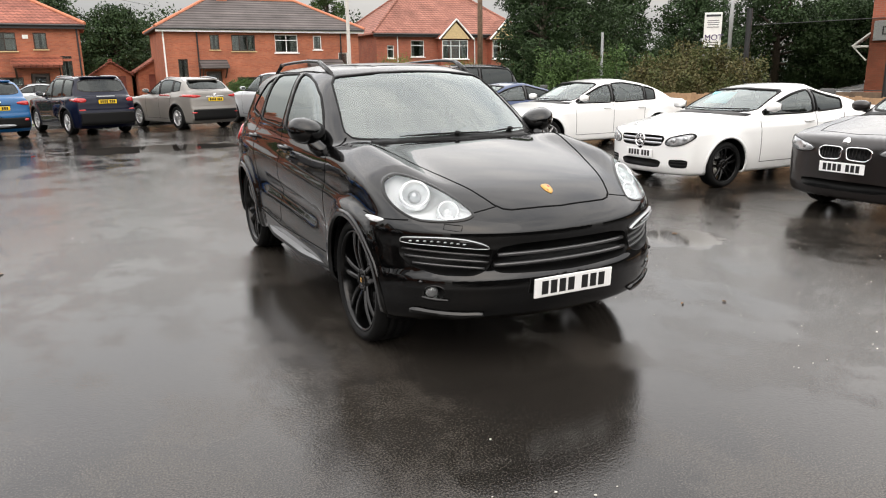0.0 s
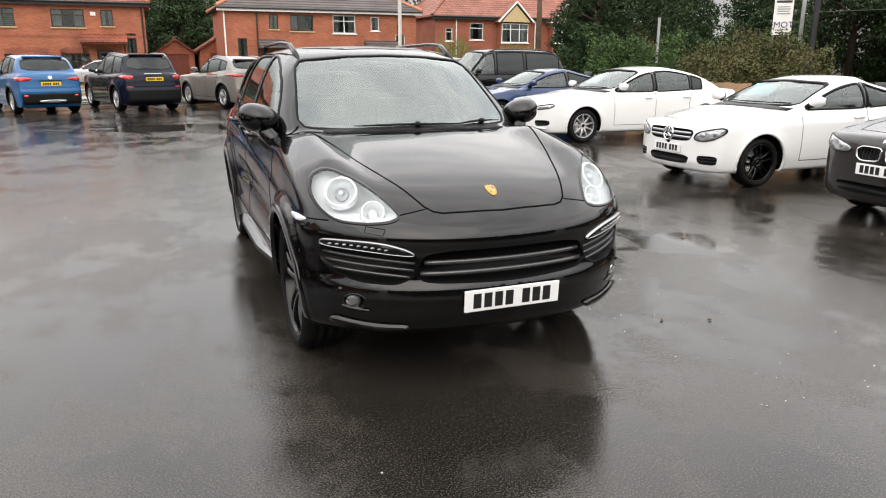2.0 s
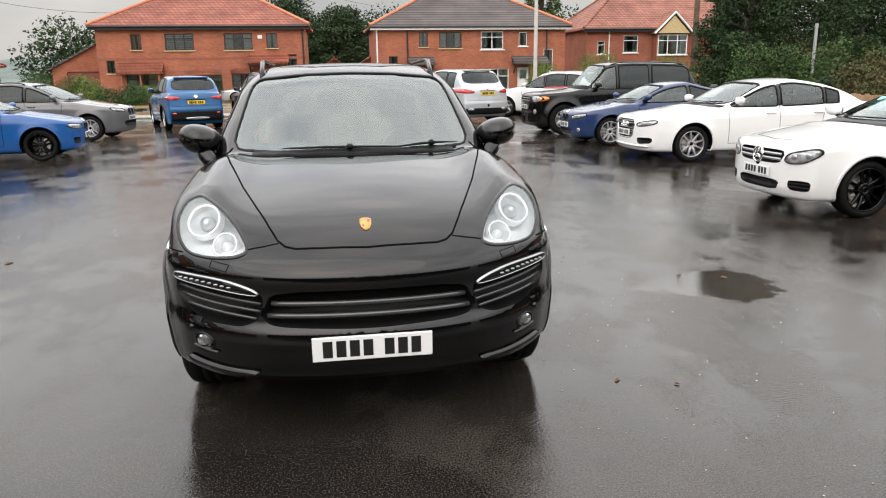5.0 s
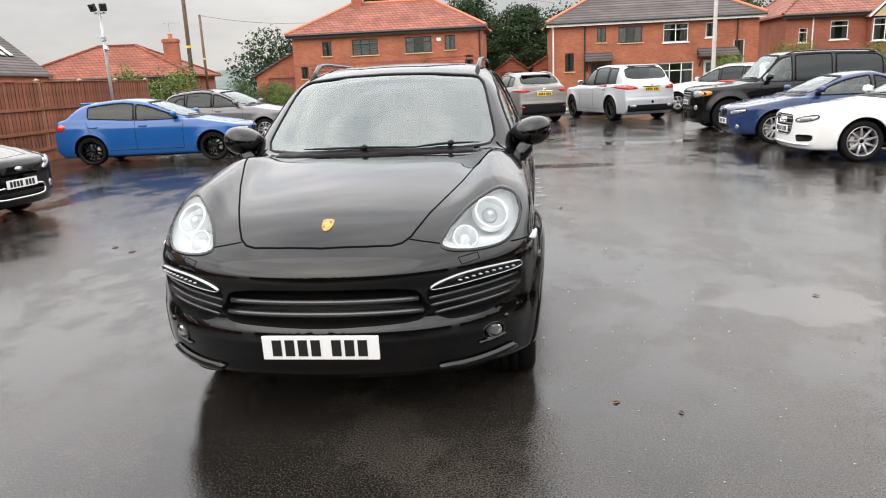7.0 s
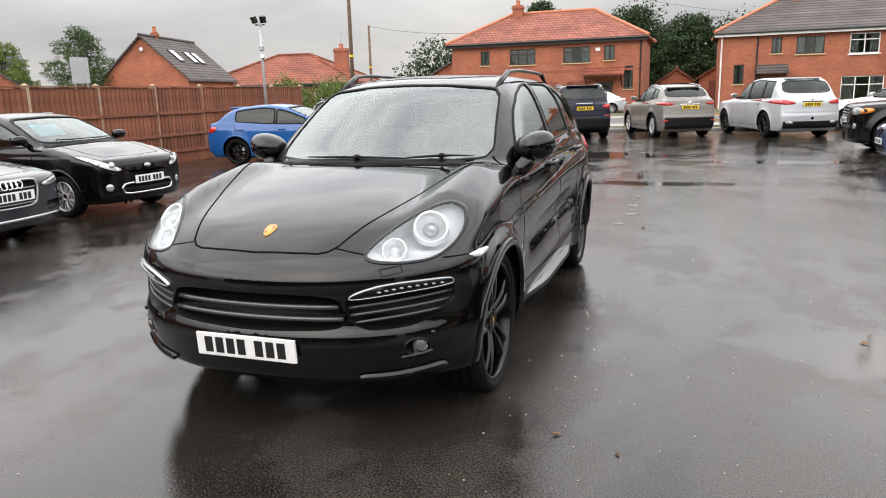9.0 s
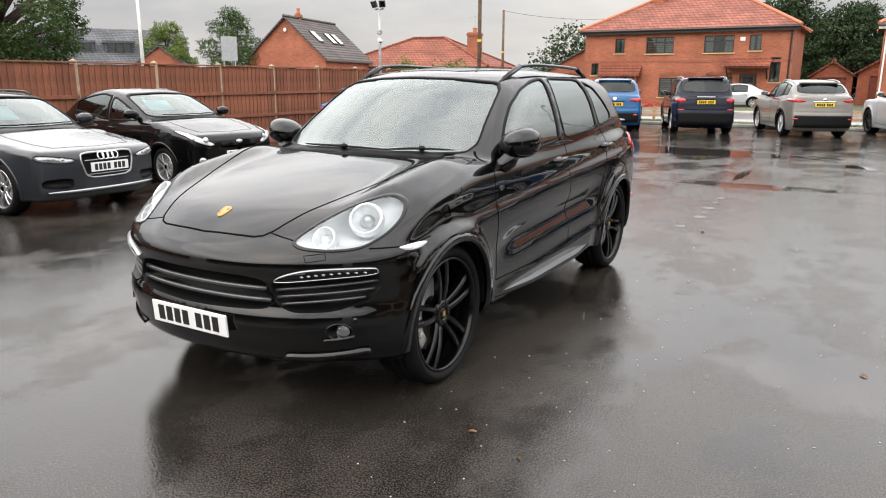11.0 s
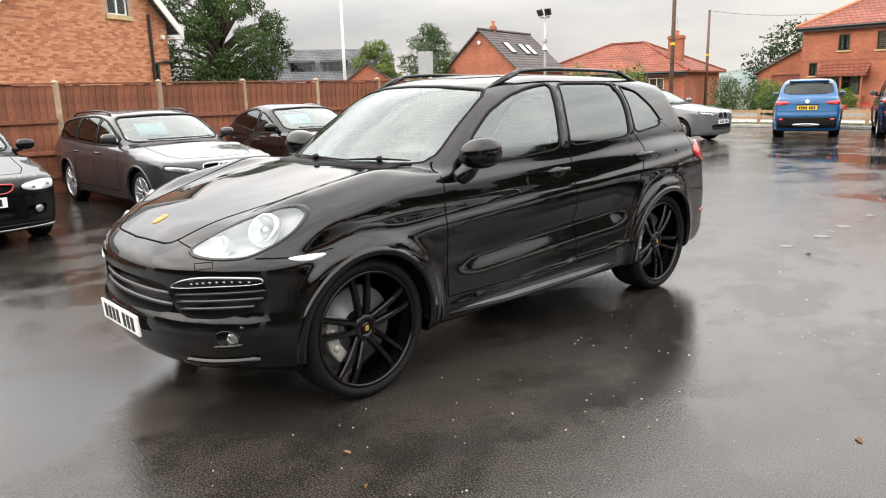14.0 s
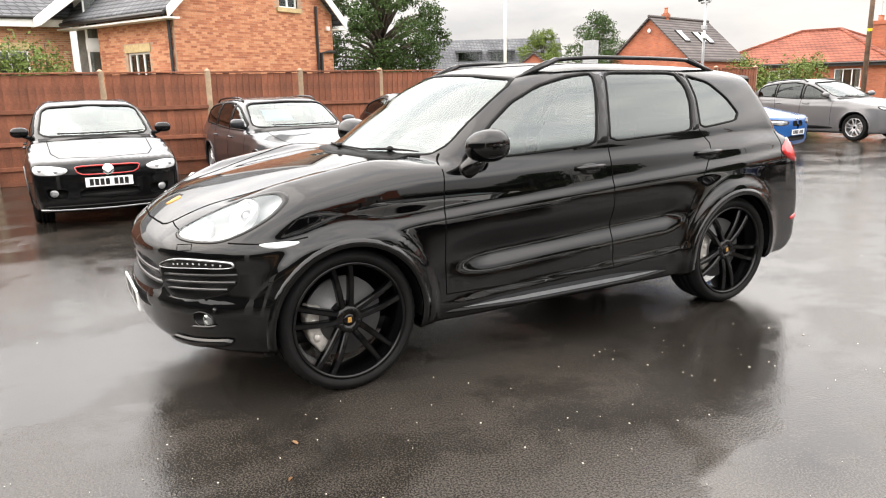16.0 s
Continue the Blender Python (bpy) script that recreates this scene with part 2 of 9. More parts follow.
M_ASPHALT = asphalt_mat()
M_ROAD = mat("damp_road_asphalt", (0.085, 0.085, 0.088), rough=0.42, grain=0.35, scale=0.8, rvar=0.12, bump=0.3, bscale=90)
M_PAVE = mat("concrete_paving", (0.30, 0.28, 0.25), rough=0.6, grain=0.3, scale=1.5, rvar=0.2, bump=0.2)
M_KERB = mat("kerb_concrete", (0.33, 0.32, 0.30), rough=0.6, grain=0.3, scale=4, bump=0.3)
M_GRASS = mat("grass_blades", (0.075, 0.12, 0.03), rough=0.6, grain=0.5, scale=6)
M_SOIL = mat("verge_soil", (0.10, 0.085, 0.05), rough=0.8, second=(0.05, 0.07, 0.025), scale=2, bump=0.6, bscale=20)
M_BRICK = brick_mat("red_orange_brick", (0.44, 0.135, 0.066), (0.33, 0.092, 0.048), (0.30, 0.15, 0.10))
M_BRICK_DARK = brick_mat("red_brick_deep", (0.36, 0.10, 0.055), (0.27, 0.075, 0.042), (0.24, 0.13, 0.09))
M_BRICK_BUFF = brick_mat("multi_buff_brick", (0.60, 0.285, 0.145), (0.30, 0.115, 0.062), (0.50, 0.38, 0.29), dirt=0.2)
M_TILE_RED = roof_mat("red_roof_tiles", (0.34, 0.125, 0.088), (0.25, 0.092, 0.066))
M_TILE_ORANGE = roof_mat("orange_roof_tiles", (0.31, 0.10, 0.062), (0.23, 0.075, 0.048))
M_TILE_PINK = roof_mat("faded_red_tiles", (0.36, 0.16, 0.12), (0.28, 0.12, 0.09))
M_TILE_GREY = roof_mat("grey_concrete_tiles", (0.135, 0.115, 0.11), (0.10, 0.088, 0.085))
for node in M_TILE_GREY.node_tree.nodes:
    if node.type == "TEX_BRICK":
        node.inputs["Brick Width"].default_value = 40.0
        node.inputs["Mortar Size"].default_value = 0.045
        node.inputs["Mortar Smooth"].default_value = 0.5
M_SLATE = roof_mat("blue_grey_slate", (0.16, 0.165, 0.175), (0.11, 0.115, 0.125), course=0.24)
M_RIDGE = mat("terracotta_ridge", (0.48, 0.17, 0.09), rough=0.7, grain=0.2, scale=6)
M_WHITE = mat("white_pvc", (0.78, 0.78, 0.76), rough=0.35, grain=0.06, scale=3)
M_BROWN = mat("dark_brown_frames", (0.045, 0.03, 0.022), rough=0.4, grain=0.2)
M_BLACKP = mat("black_plastic_pipe", (0.018, 0.018, 0.019), rough=0.4, grain=0.2)
M_WINDOW = glass("house_window_glass", (0.72, 0.75, 0.75), ior=1.8, rough=0.03)
M_ROOM = mat("dim_room_wall", (0.34, 0.31, 0.28), rough=0.9, grain=0.3, scale=2)
M_CURTAIN = mat("net_curtain", (0.72, 0.70, 0.66), rough=0.9, grain=0.15, scale=8)
M_STONE = mat("sandstone_lintel", (0.50, 0.38, 0.20), rough=0.8, grain=0.2, scale=8, bump=0.3)
M_FENCE = mat("red_stained_board", (0.29, 0.100, 0.048), rough=0.72, second=(0.13, 0.045, 0.024), scale=3.2, bump=0.5, bscale=40, random_amount=0.18)
M_POST = mat("weathered_timber_post", (0.36, 0.27, 0.18), rough=0.8, grain=0.35, scale=6, bump=0.5, random_amount=0.15)
M_TIMBER = mat("bare_timber_rail", (0.36, 0.22, 0.12), rough=0.75, grain=0.3, scale=7, bump=0.4, random_amount=0.15)
M_LAMPCOL = mat("grey_lamp_column", (0.36, 0.34, 0.31), rough=0.6, grain=0.15, scale=3)
M_STEEL = mat("galvanised_steel", (0.40, 0.41, 0.42), rough=0.5, metal=0.5, grain=0.15, scale=5)
M_POLE = mat("creosoted_pole", (0.13, 0.085, 0.055), rough=0.8, grain=0.4, scale=5, bump=0.4)
M_BARK = mat("bark", (0.075, 0.058, 0.043), rough=0.9, grain=0.4, scale=10, bump=0.9, bscale=25)
M_LEAF_DARK = mat("dark_leaves", (0.026, 0.048, 0.017), rough=0.65, spec=0.2, grain=0.55, scale=1.2)
M_LEAF = mat("green_leaves", (0.046, 0.082, 0.022), rough=0.65, spec=0.2, grain=0.5, scale=1.5)
M_LEAF_LIGHT = mat("light_green_leaves", (0.115, 0.16, 0.035), rough=0.65, spec=0.25, grain=0.4, scale=2)
M_LEAF_BROWN = mat("browning_bramble_leaves", (0.050, 0.075, 0.022), rough=0.7, spec=0.2, second=(0.090, 0.062, 0.027), scale=1.6)
M_LEAF_RED = mat("red_flowers", (0.45, 0.03, 0.02), rough=0.5, grain=0.3)
M_GDOOR = mat("brown_red_garage_door", (0.20, 0.05, 0.03), rough=0.5, grain=0.2, scale=3)
# dark surface of the added out-of-view walls, mirrored in the car paint
M_UNSEEN_WALL = mat("unseen_wall_dark", (0.030, 0.030, 0.029), rough=0.8, grain=0.3, scale=2)
M_MORTAR = mat("pale_mortar", (0.40, 0.27, 0.19), rough=0.9, grain=0.2, scale=6)


def loose_brick_mat():
    """Single fired bricks, each of its own tone."""
    m = bpy.data.materials.new("multi_toned_bricks")
    m.use_nodes = True
    n, l = m.node_tree.nodes, m.node_tree.links
    b = n["Principled BSDF"]
    b.inputs["Roughness"].default_value = 0.85
    info, geo, co = n.new("ShaderNodeObjectInfo"), n.new("ShaderNodeNewGeometry"), n.new("ShaderNodeTexCoord")
    add, fra = n.new("ShaderNodeMath"), n.new("ShaderNodeMath")
    fra.operation = "FRACT"
    l.new(info.outputs["Random"], add.inputs[0])
    l.new(geo.outputs["Random Per Island"], add.inputs[1])
    l.new(add.outputs[0], fra.inputs[0])
    ramp = n.new("ShaderNodeValToRGB")
    e = ramp.color_ramp.elements
    e[0].position, e[0].color = 0.0, (0.33, 0.115, 0.062, 1)
    e[1].position, e[1].color = 1.0, (0.58, 0.29, 0.16, 1)
    for pos, c in ((0.2, (0.40, 0.145, 0.075, 1)), (0.55, (0.50, 0.21, 0.11, 1)), (0.8, (0.56, 0.26, 0.14, 1))):
        k = e.new(pos)
        k.color = c
    l.new(fra.outputs[0], ramp.inputs["Fac"])
    ns = n.new("ShaderNodeTexNoise")
    ns.inputs["Scale"].default_value, ns.inputs["Detail"].default_value = 28, 4
    l.new(co.outputs["Object"], ns.inputs["Vector"])
    hsv, rg = n.new("ShaderNodeHueSaturation"), n.new("ShaderNodeMapRange")
    rg.inputs["To Min"].default_value, rg.inputs["To Max"].default_value = 0.75, 1.25
    l.new(ns.outputs["Fac"], rg.inputs["Value"])
    l.new(rg.outputs["Result"], hsv.inputs["Value"])
    l.new(ramp.outputs["Color"], hsv.inputs["Color"])
    l.new(hsv.outputs["Color"], b.inputs["Base Color"])
    return m


M_LOOSE = loose_brick_mat()
# car surfaces
P_BLACK = paint("black_metallic_paint", (0.0007, 0.0007, 0.0008), rough=0.4, spec=0.01, lacquer=1.5)
P_BLACK2 = paint("plain_black_paint", (0.0018, 0.0018, 0.002), rough=0.4, spec=0.03, lacquer=1.4)
P_GREY_DK = paint("charcoal_metallic_paint", (0.020, 0.022, 0.026), flake=0.12, rough=0.4)
P_PLUM = paint("dark_brown_grey_paint", (0.011, 0.0085, 0.008), rough=0.4)
P_WHITE = paint("white_paint", (0.76, 0.76, 0.75), rough=0.3)
P_SILVER = paint("silver_metallic_paint", (0.44, 0.46, 0.48), flake=0.05, rough=0.35, metal=0.3)
P_GREY = paint("warm_grey_metallic_paint", (0.20, 0.187, 0.170), flake=0.06, rough=0.38, metal=0.3)
P_GREYBLUE = paint("mid_grey_metallic_paint", (0.125, 0.125, 0.13), flake=0.06, rough=0.38, metal=0.3)
P_BLUE = paint("bright_blue_metallic_paint", (0.006, 0.078, 0.27), flake=0.08, rough=0.4)
P_BLUE2 = paint("sky_blue_metallic_paint", (0.003, 0.085, 0.23), flake=0.08, rough=0.4)
P_NAVY = paint("navy_metallic_paint", (0.002, 0.0035, 0.014), rough=0.4, spec=0.04, lacquer=1.33)
P_DKBLUE = paint("deep_blue_metallic_paint", (0.007, 0.026, 0.092), rough=0.4)
C_TRIM = mat("black_trim_plastic", (0.005, 0.005, 0.005), rough=0.45, spec=0.2, grain=0.15, scale=20)
C_GLOSS = mat("gloss_black_trim", (0.005, 0.005, 0.005), rough=0.12, spec=0.4)
C_SEAL = mat("rubber_seal", (0.003, 0.003, 0.003), rough=0.5, spec=0.12)
C_GAP = mat("panel_gap_seal", (0.003, 0.003, 0.003), rough=0.8, spec=0.03)
C_CALIPER = mat("cast_caliper_metal", (0.42, 0.40, 0.37), rough=0.4, metal=0.2, grain=0.15, scale=14)
C_CHROME = mat("chrome", (0.75, 0.75, 0.76), rough=0.10, metal=1.0)
C_SATIN = mat("satin_metal", (0.42, 0.43, 0.44), rough=0.30, metal=0.85)
C_STEP = mat("brushed_step_metal", (0.36, 0.37, 0.38), rough=0.30, metal=0.7)
C_ALLOY = mat("alloy_wheel_silver", (0.52, 0.52, 0.53), rough=0.3, metal=0.8)
C_BLACKWHEEL = mat("gloss_black_alloy", (0.0015, 0.0015, 0.0016), rough=0.18, spec=0.35)
C_TYRE = mat("wet_tyre_rubber", (0.009, 0.009, 0.009), rough=0.6, spec=0.10, grain=0.2, scale=10, bump=0.25, bscale=120)
C_DISC = mat("brake_disc_steel", (0.17, 0.17, 0.17), rough=0.4, metal=0.4, grain=0.15, scale=10)
C_LAMP = mat("lamp_reflector", (0.76, 0.77, 0.78), rough=0.20, metal=0.40)
C_LAMPBODY = mat("lamp_housing_silver", (0.80, 0.81, 0.82), rough=0.30, metal=0.15)
C_LAMPGREY = mat("lamp_behind_clear_cover", (0.42, 0.43, 0.44), rough=0.22, metal=0.5, coat=1.0, grain=0.45, scale=14)
C_SLAT = mat("satin_black_slat", (0.035, 0.035, 0.036), rough=0.28, spec=0.9)
C_RED = mat("red_lamp_lens", (0.42, 0.012, 0.012), rough=0.12, coat=0.8)
C_AMBER = mat("amber_lens", (0.75, 0.22, 0.02), rough=0.12, coat=0.8)
C_PLATE_W = mat("white_number_plate", (0.80, 0.80, 0.79), rough=0.3)
C_PLATE_Y = mat("yellow_number_plate", (0.78, 0.52, 0.02), rough=0.3)
C_INK = mat("black_ink", (0.01, 0.01, 0.01), rough=0.4)
C_GOLD = mat("gold_enamel", (0.55, 0.30, 0.08), rough=0.35, metal=0.5, grain=0.15, scale=60)
C_SEAT = mat("black_leather", (0.025, 0.024, 0.023), rough=0.5, grain=0.2, scale=15, bump=0.15)
C_PAPER = mat("price_card", (0.75, 0.80, 0.80), rough=0.6)
C_CYAN = mat("cyan_card", (0.25, 0.62, 0.68), rough=0.6)
G_SCREEN = glass("windscreen_glass", (0.74, 0.80, 0.78), ior=2.35, rough=0.07)
G_SIDE = glass("side_window_glass", (0.55, 0.62, 0.61), ior=1.8)
G_TINT = glass("privacy_glass", (0.05, 0.055, 0.055), ior=1.5)
G_DOOR = glass("greenish_door_glass", (0.60, 0.68, 0.66), ior=2.1)
G_DARK = glass("dark_door_glass", (0.05, 0.055, 0.055), ior=1.85)
G_LENS = glass("lamp_lens_glass", (0.94, 0.95, 0.96), ior=1.5, rough=0.04)

# ---- mesh tools ----
def mesh_from(name, verts, faces, material, smooth=False):
    me = bpy.data.meshes.new(name)
    if isinstance(verts, np.ndarray) and isinstance(faces, np.ndarray) and faces.shape[1] == 4 and len(faces) > 20000:
        nf = len(faces)
        me.vertices.add(len(verts))
        me.vertices.foreach_set("co", np.ascontiguousarray(verts, dtype=np.float32).ravel())
        me.loops.add(nf * 4)
        me.loops.foreach_set("vertex_index", np.ascontiguousarray(faces, dtype=np.int32).ravel())
        me.polygons.add(nf)
        me.polygons.foreach_set("loop_start", np.arange(0, nf * 4, 4, dtype=np.int32))
        me.polygons.foreach_set("loop_total", np.full(nf, 4, dtype=np.int32))
        me.materials.append(material)
        if smooth:
            me.polygons.foreach_set("use_smooth", np.ones(nf, dtype=bool))
        me.update(calc_edges=True)
        return me
    if isinstance(verts, np.ndarray):
        verts = verts.tolist()
    if isinstance(faces, np.ndarray):
        faces = [q if q[2] != q[3] else q[:3] for q in faces.tolist()]
    me.from_pydata(verts, [], faces)
    me.materials.append(material)
    if smooth:
        me.polygons.foreach_set("use_smooth", [True] * len(me.polygons))
    me.update()
    return me


def true_normals(me, solid):
    """Shades a vehicle skin by the normals of its own form."""
    me.validate()
    co = np.zeros(len(me.vertices) * 3, np.float32)
    me.vertices.foreach_get("co", co)
    me.normals_split_custom_set_from_vertices(solid.normal(co.reshape(-1, 3).astype(float)).tolist())
    return me


def place(name, me, parent=None, m=None, label=""):
    ob = new(name, me)
    if m is not None:
        ob.matrix_basis = m
    if parent is not None:
        ob.parent = parent
    return tagged(ob, label) if label else ob


def part(name, vf, material, parent=None, label="", smooth=False, m=None, solid=None):
    """One mesh object from (verts, faces) under a thing or a part; solid: the form whose normals it takes."""
    me = mesh_from(name, vf[0], vf[1], material, smooth)
    return place(name, true_normals(me, solid) if solid else me, parent, m, label)


def empty(name, m=None):
    ob = new(name)
    ob.empty_display_size = 0.2
    if m is not None:
        ob.matrix_basis = m
    return ob


def join(*vfs):
    V, F = [], []
    for v, f in vfs:
        k = len(V)
        V.extend(v)
        F.extend([tuple(i + k for i in q) for q in f])
    return V, F


def moved(vf, m):
    return [tuple(m @ Vector(v)) for v in vf[0]], vf[1]


def box(x0, y0, z0, x1, y1, z1, bevel=0.0):
    """Box, with its edges bevelled where bevel is given."""
    if not bevel:
        v = [(x0, y0, z0), (x1, y0, z0), (x1, y1, z0), (x0, y1, z0), (x0, y0, z1), (x1, y0, z1), (x1, y1, z1), (x0, y1, z1)]
        return v, [(3, 2, 1, 0), (4, 5, 6, 7), (0, 1, 5, 4), (1, 2, 6, 5), (2, 3, 7, 6), (3, 0, 4, 7)]
    bm = bmesh.new()
    bmesh.ops.create_cube(bm, size=1)
    for q in bm.verts:
        q.co = Vector((x0 + (q.co.x + 0.5) * (x1 - x0), y0 + (q.co.y + 0.5) * (y1 - y0), z0 + (q.co.z + 0.5) * (z1 - z0)))
    bmesh.ops.bevel(bm, geom=list(bm.edges), offset=bevel, segments=2, affect="EDGES", profile=0.6)
    bm.verts.index_update()
    out = [tuple(q.co) for q in bm.verts], [tuple(q.index for q in f.verts) for f in bm.faces]
    bm.free()
    return out


def tube(points, radius, sides=8, caps=True):
    """Round bar along points; radius may be a list, one for each point."""
    pts = [Vector(p) for p in points]
    rad = radius if isinstance(radius, (list, tuple)) else [radius] * len(pts)
    V, F = [], []
    up = None
    for i, p in enumerate(pts):
        d = (pts[min(i + 1, len(pts) - 1)] - pts[max(i - 1, 0)]).normalized()
        if up is None:
            up = Vector((0, 0, 1)) if abs(d.z) < 0.9 else Vector((1, 0, 0))
        a = d.cross(up).normalized()
        b = a.cross(d).normalized()
        up = b
        for k in range(sides):
            t = 2 * math.pi * k / sides
            V.append(tuple(p + (a * math.cos(t) + b * math.sin(t)) * rad[i]))
    for i in range(len(pts) - 1):
        for k in range(sides):
            q = (k + 1) % sides
            F.append((i * sides + k, i * sides + q, (i + 1) * sides + q, (i + 1) * sides + k))
    if caps:
        F.append(tuple(range(sides - 1, -1, -1)))
        F.append(tuple((len(pts) - 1) * sides + k for k in range(sides)))
    return V, F


def lathe(profile, steps=32, axis="x"):
    """Turned shape: profile of (along, radius) round the axis."""
    V, F = [], []
    n = len(profile)
    for k in range(steps):
        t = 2 * math.pi * k / steps
        c, s = math.cos(t), math.sin(t)
        for a, r in profile:
            V.append((a, r * c, r * s) if axis == "x" else (r * c, r * s, a))
    for k in range(steps):
        q = (k + 1) % steps
        for i in range(n - 1):
            F.append((k * n + i, k * n + i + 1, q * n + i + 1, q * n + i))
    return V, F


def ball(cx, cy, cz, rx, ry, rz, nu=16, nv=10, power=1.0):
    """Rounded lump: an ellipsoid, squarer with power below 1."""
    V, F = [], []

    def sp(v):
        return math.copysign(abs(v) ** power, v)
    for j in range(nv + 1):
        a = -math.pi / 2 + math.pi * j / nv
        for i in range(nu):
            t = 2 * math.pi * i / nu
            V.append((cx + rx * sp(math.cos(a)) * sp(math.cos(t)), cy + ry * sp(math.cos(a)) * sp(math.sin(t)), cz + rz * sp(math.sin(a))))
    for j in range(nv):
        for i in range(nu):
            q = (i + 1) % nu
            F.append((j * nu + i, j * nu + q, (j + 1) * nu + q, (j + 1) * nu + i))
    return V, F


def mirrored(vf):
    return [(-v[0], v[1], v[2]) for v in vf[0]], [tuple(reversed(f)) for f in vf[1]]

# ---- vehicle bodies: a smooth solid from side line, plan and section curves ----
from mathutils import geometry


def curve(pts):
    """Smooth curve through points without overshoot, for arrays."""
    xs, ys = np.array(pts, float).T
    h = np.diff(xs)
    d = np.diff(ys) / h
    m = np.zeros(len(xs))
    m[0], m[-1] = d[0], d[-1]
    for i in range(1, len(xs) - 1):
        if d[i - 1] * d[i] > 0:
            a, b = 2 * h[i] + h[i - 1], h[i] + 2 * h[i - 1]
            m[i] = (a + b) / (a / d[i - 1] + b / d[i])

    x = np.linspace(xs[0], xs[-1], 1200)
    i = np.clip(np.searchsorted(xs, x) - 1, 0, len(h) - 1)
    t = (x - xs[i]) / h[i]
    table = ((1 + 2 * t) * (1 - t) ** 2 * ys[i] + t * (1 - t) ** 2 * h[i] * m[i]
             + t * t * (3 - 2 * t) * ys[i + 1] + t * t * (t - 1) * h[i] * m[i + 1])
    return lambda q: np.interp(q, x, table)


def smax(a, b, k):
    h = np.clip(0.5 + 0.5 * (a - b) / k, 0, 1)
    return b + (a - b) * h + k * h * (1 - h)


def smin(a, b, k):
    return -smax(-a, -b, k)


class Solid:
    """The outer form of a car, nose towards -y, on the ground z = 0, middle of the wheelbase at y = 0."""

    def __init__(self, s):
        self.s = s
        self.deck, self.roof = curve(s["deck"]), curve(s["roof"])
        self.nose, self.tail = curve(s["nose"]), curve(s["tail"])
        self.plan, self.side, self.cabin = curve(s["plan"]), curve(s["side"]), curve(s["cabin"])
        self.cplan = curve(s.get("cplan", [(-3, 1), (3, 1)]))

    def field(self, P):
        s = self.s
        x, y, z = np.abs(P[:, 0]), P[:, 1], P[:, 2]
        top = self.deck(y) - s["crown"] * x * x
        if "crest" in s:
            y0, y1, xc, amount = s["crest"]
            win = np.clip((y - y0) / 0.35, 0, 1) * np.clip((y1 - y) / 0.5, 0, 1)
            top = top + amount * np.exp(-((x - xc) / 0.12) ** 2) * win * win * (3 - 2 * win)
        half = s["w"] * self.plan(y) + self.side(z)
        for yw in (-s["wb"] / 2, s["wb"] / 2):
            r = np.sqrt((y - yw) ** 2 + (z - s["hub"]) ** 2)
            half = half + s["flare"] * np.exp(-((r - s["arch"]) / 0.09) ** 2) * (z < s["hub"] + s["arch"] + 0.25)
            if "arch_band" in s:
                wide, proud = s["arch_band"]
                half = half + proud / (1 + np.exp(np.clip((r - s["arch"] - wide) / 0.010, -30, 30))) * (z < s["hub"] + s["arch"] + 0.25)
        if "scallop" in s:
            zc, depth, y0, y1 = s["scallop"]
            win = np.clip((y - y0) / 0.45, 0, 1) * np.clip((y1 - y) / 0.30, 0, 1)
            half = half - depth * np.exp(-((z - zc - 0.05 * (y - y0)) / 0.085) ** 2) * win * win * (3 - 2 * win)
        if "ledge" in s:
            zc, rise, proud, y0, y1 = s["ledge"]
            win = np.clip((y - y0) / 0.25, 0, 1) * np.clip((y1 - y) / 0.25, 0, 1)
            half = half + proud * win / (1 + np.exp(np.clip((z - zc - rise * (y - y0)) / 0.010, -30, 30)))
        if "swage" in s:
            zc, depth, rise = s["swage"] if len(s["swage"]) > 2 else (*s["swage"], 0.03)
            half = half - depth / (1 + np.exp((zc + rise * y - z) / 0.012)) + depth * 0.5
        front = s["front"] + self.nose(z) + s["bow_f"] * x * x + s.get("bow4_f", 0.1) * x ** 4
        rear = s["rear"] + self.tail(z) - s["bow_r"] * x * x - 0.1 * x ** 4
        k = s.get("soft", 0.06)
        slope = 1.0 / np.sqrt(1 + np.clip((self.deck(y + 0.01) - self.deck(y - 0.01)) / 0.02, -3, 3) ** 2)
        low = smax((z - top) * slope, x - half, k)
        low = smax(low, front - y, k * 1.2)
        low = smax(low, y - rear, k)
        low = smax(low, s["sill"] + s.get("chin", 0.06) * np.clip((s["front"] + 0.75 - y) / 0.5, 0, 1) - z, 0.05)
        mid = 0.5 * (s["roof"][0][0] + s["roof"][-1][0])
        ye = y - np.where(y < mid, s["bow_ws"], -s["bow_rw"]) * x * x
        rf = self.roof(ye)
        slope = 1.0 / np.sqrt(1 + np.clip((self.roof(ye + 0.01) - self.roof(ye - 0.01)) / 0.02, -6, 6) ** 2)
        cab = smax((z - rf + s.get("crown_r", 0.06) * x * x) * slope, (x - self.cabin(z) * self.cplan(y)) * 0.9, s.get("soft_r", 0.09))
        cab = smax(cab, 0.75 - z, 0.05)
        cab = smax(cab, y - rear, 0.05)
        cab = smax(cab, s["roof"][0][0] - ye, 0.05)
        return smin(low, cab, 0.035)

    def normal(self, P):
        e = 0.004
        g = np.stack([self.field(P + e * np.eye(3)[i]) - self.field(P - e * np.eye(3)[i]) for i in range(3)], 1)
        return g / np.maximum(np.linalg.norm(g, axis=1, keepdims=True), 1e-9)

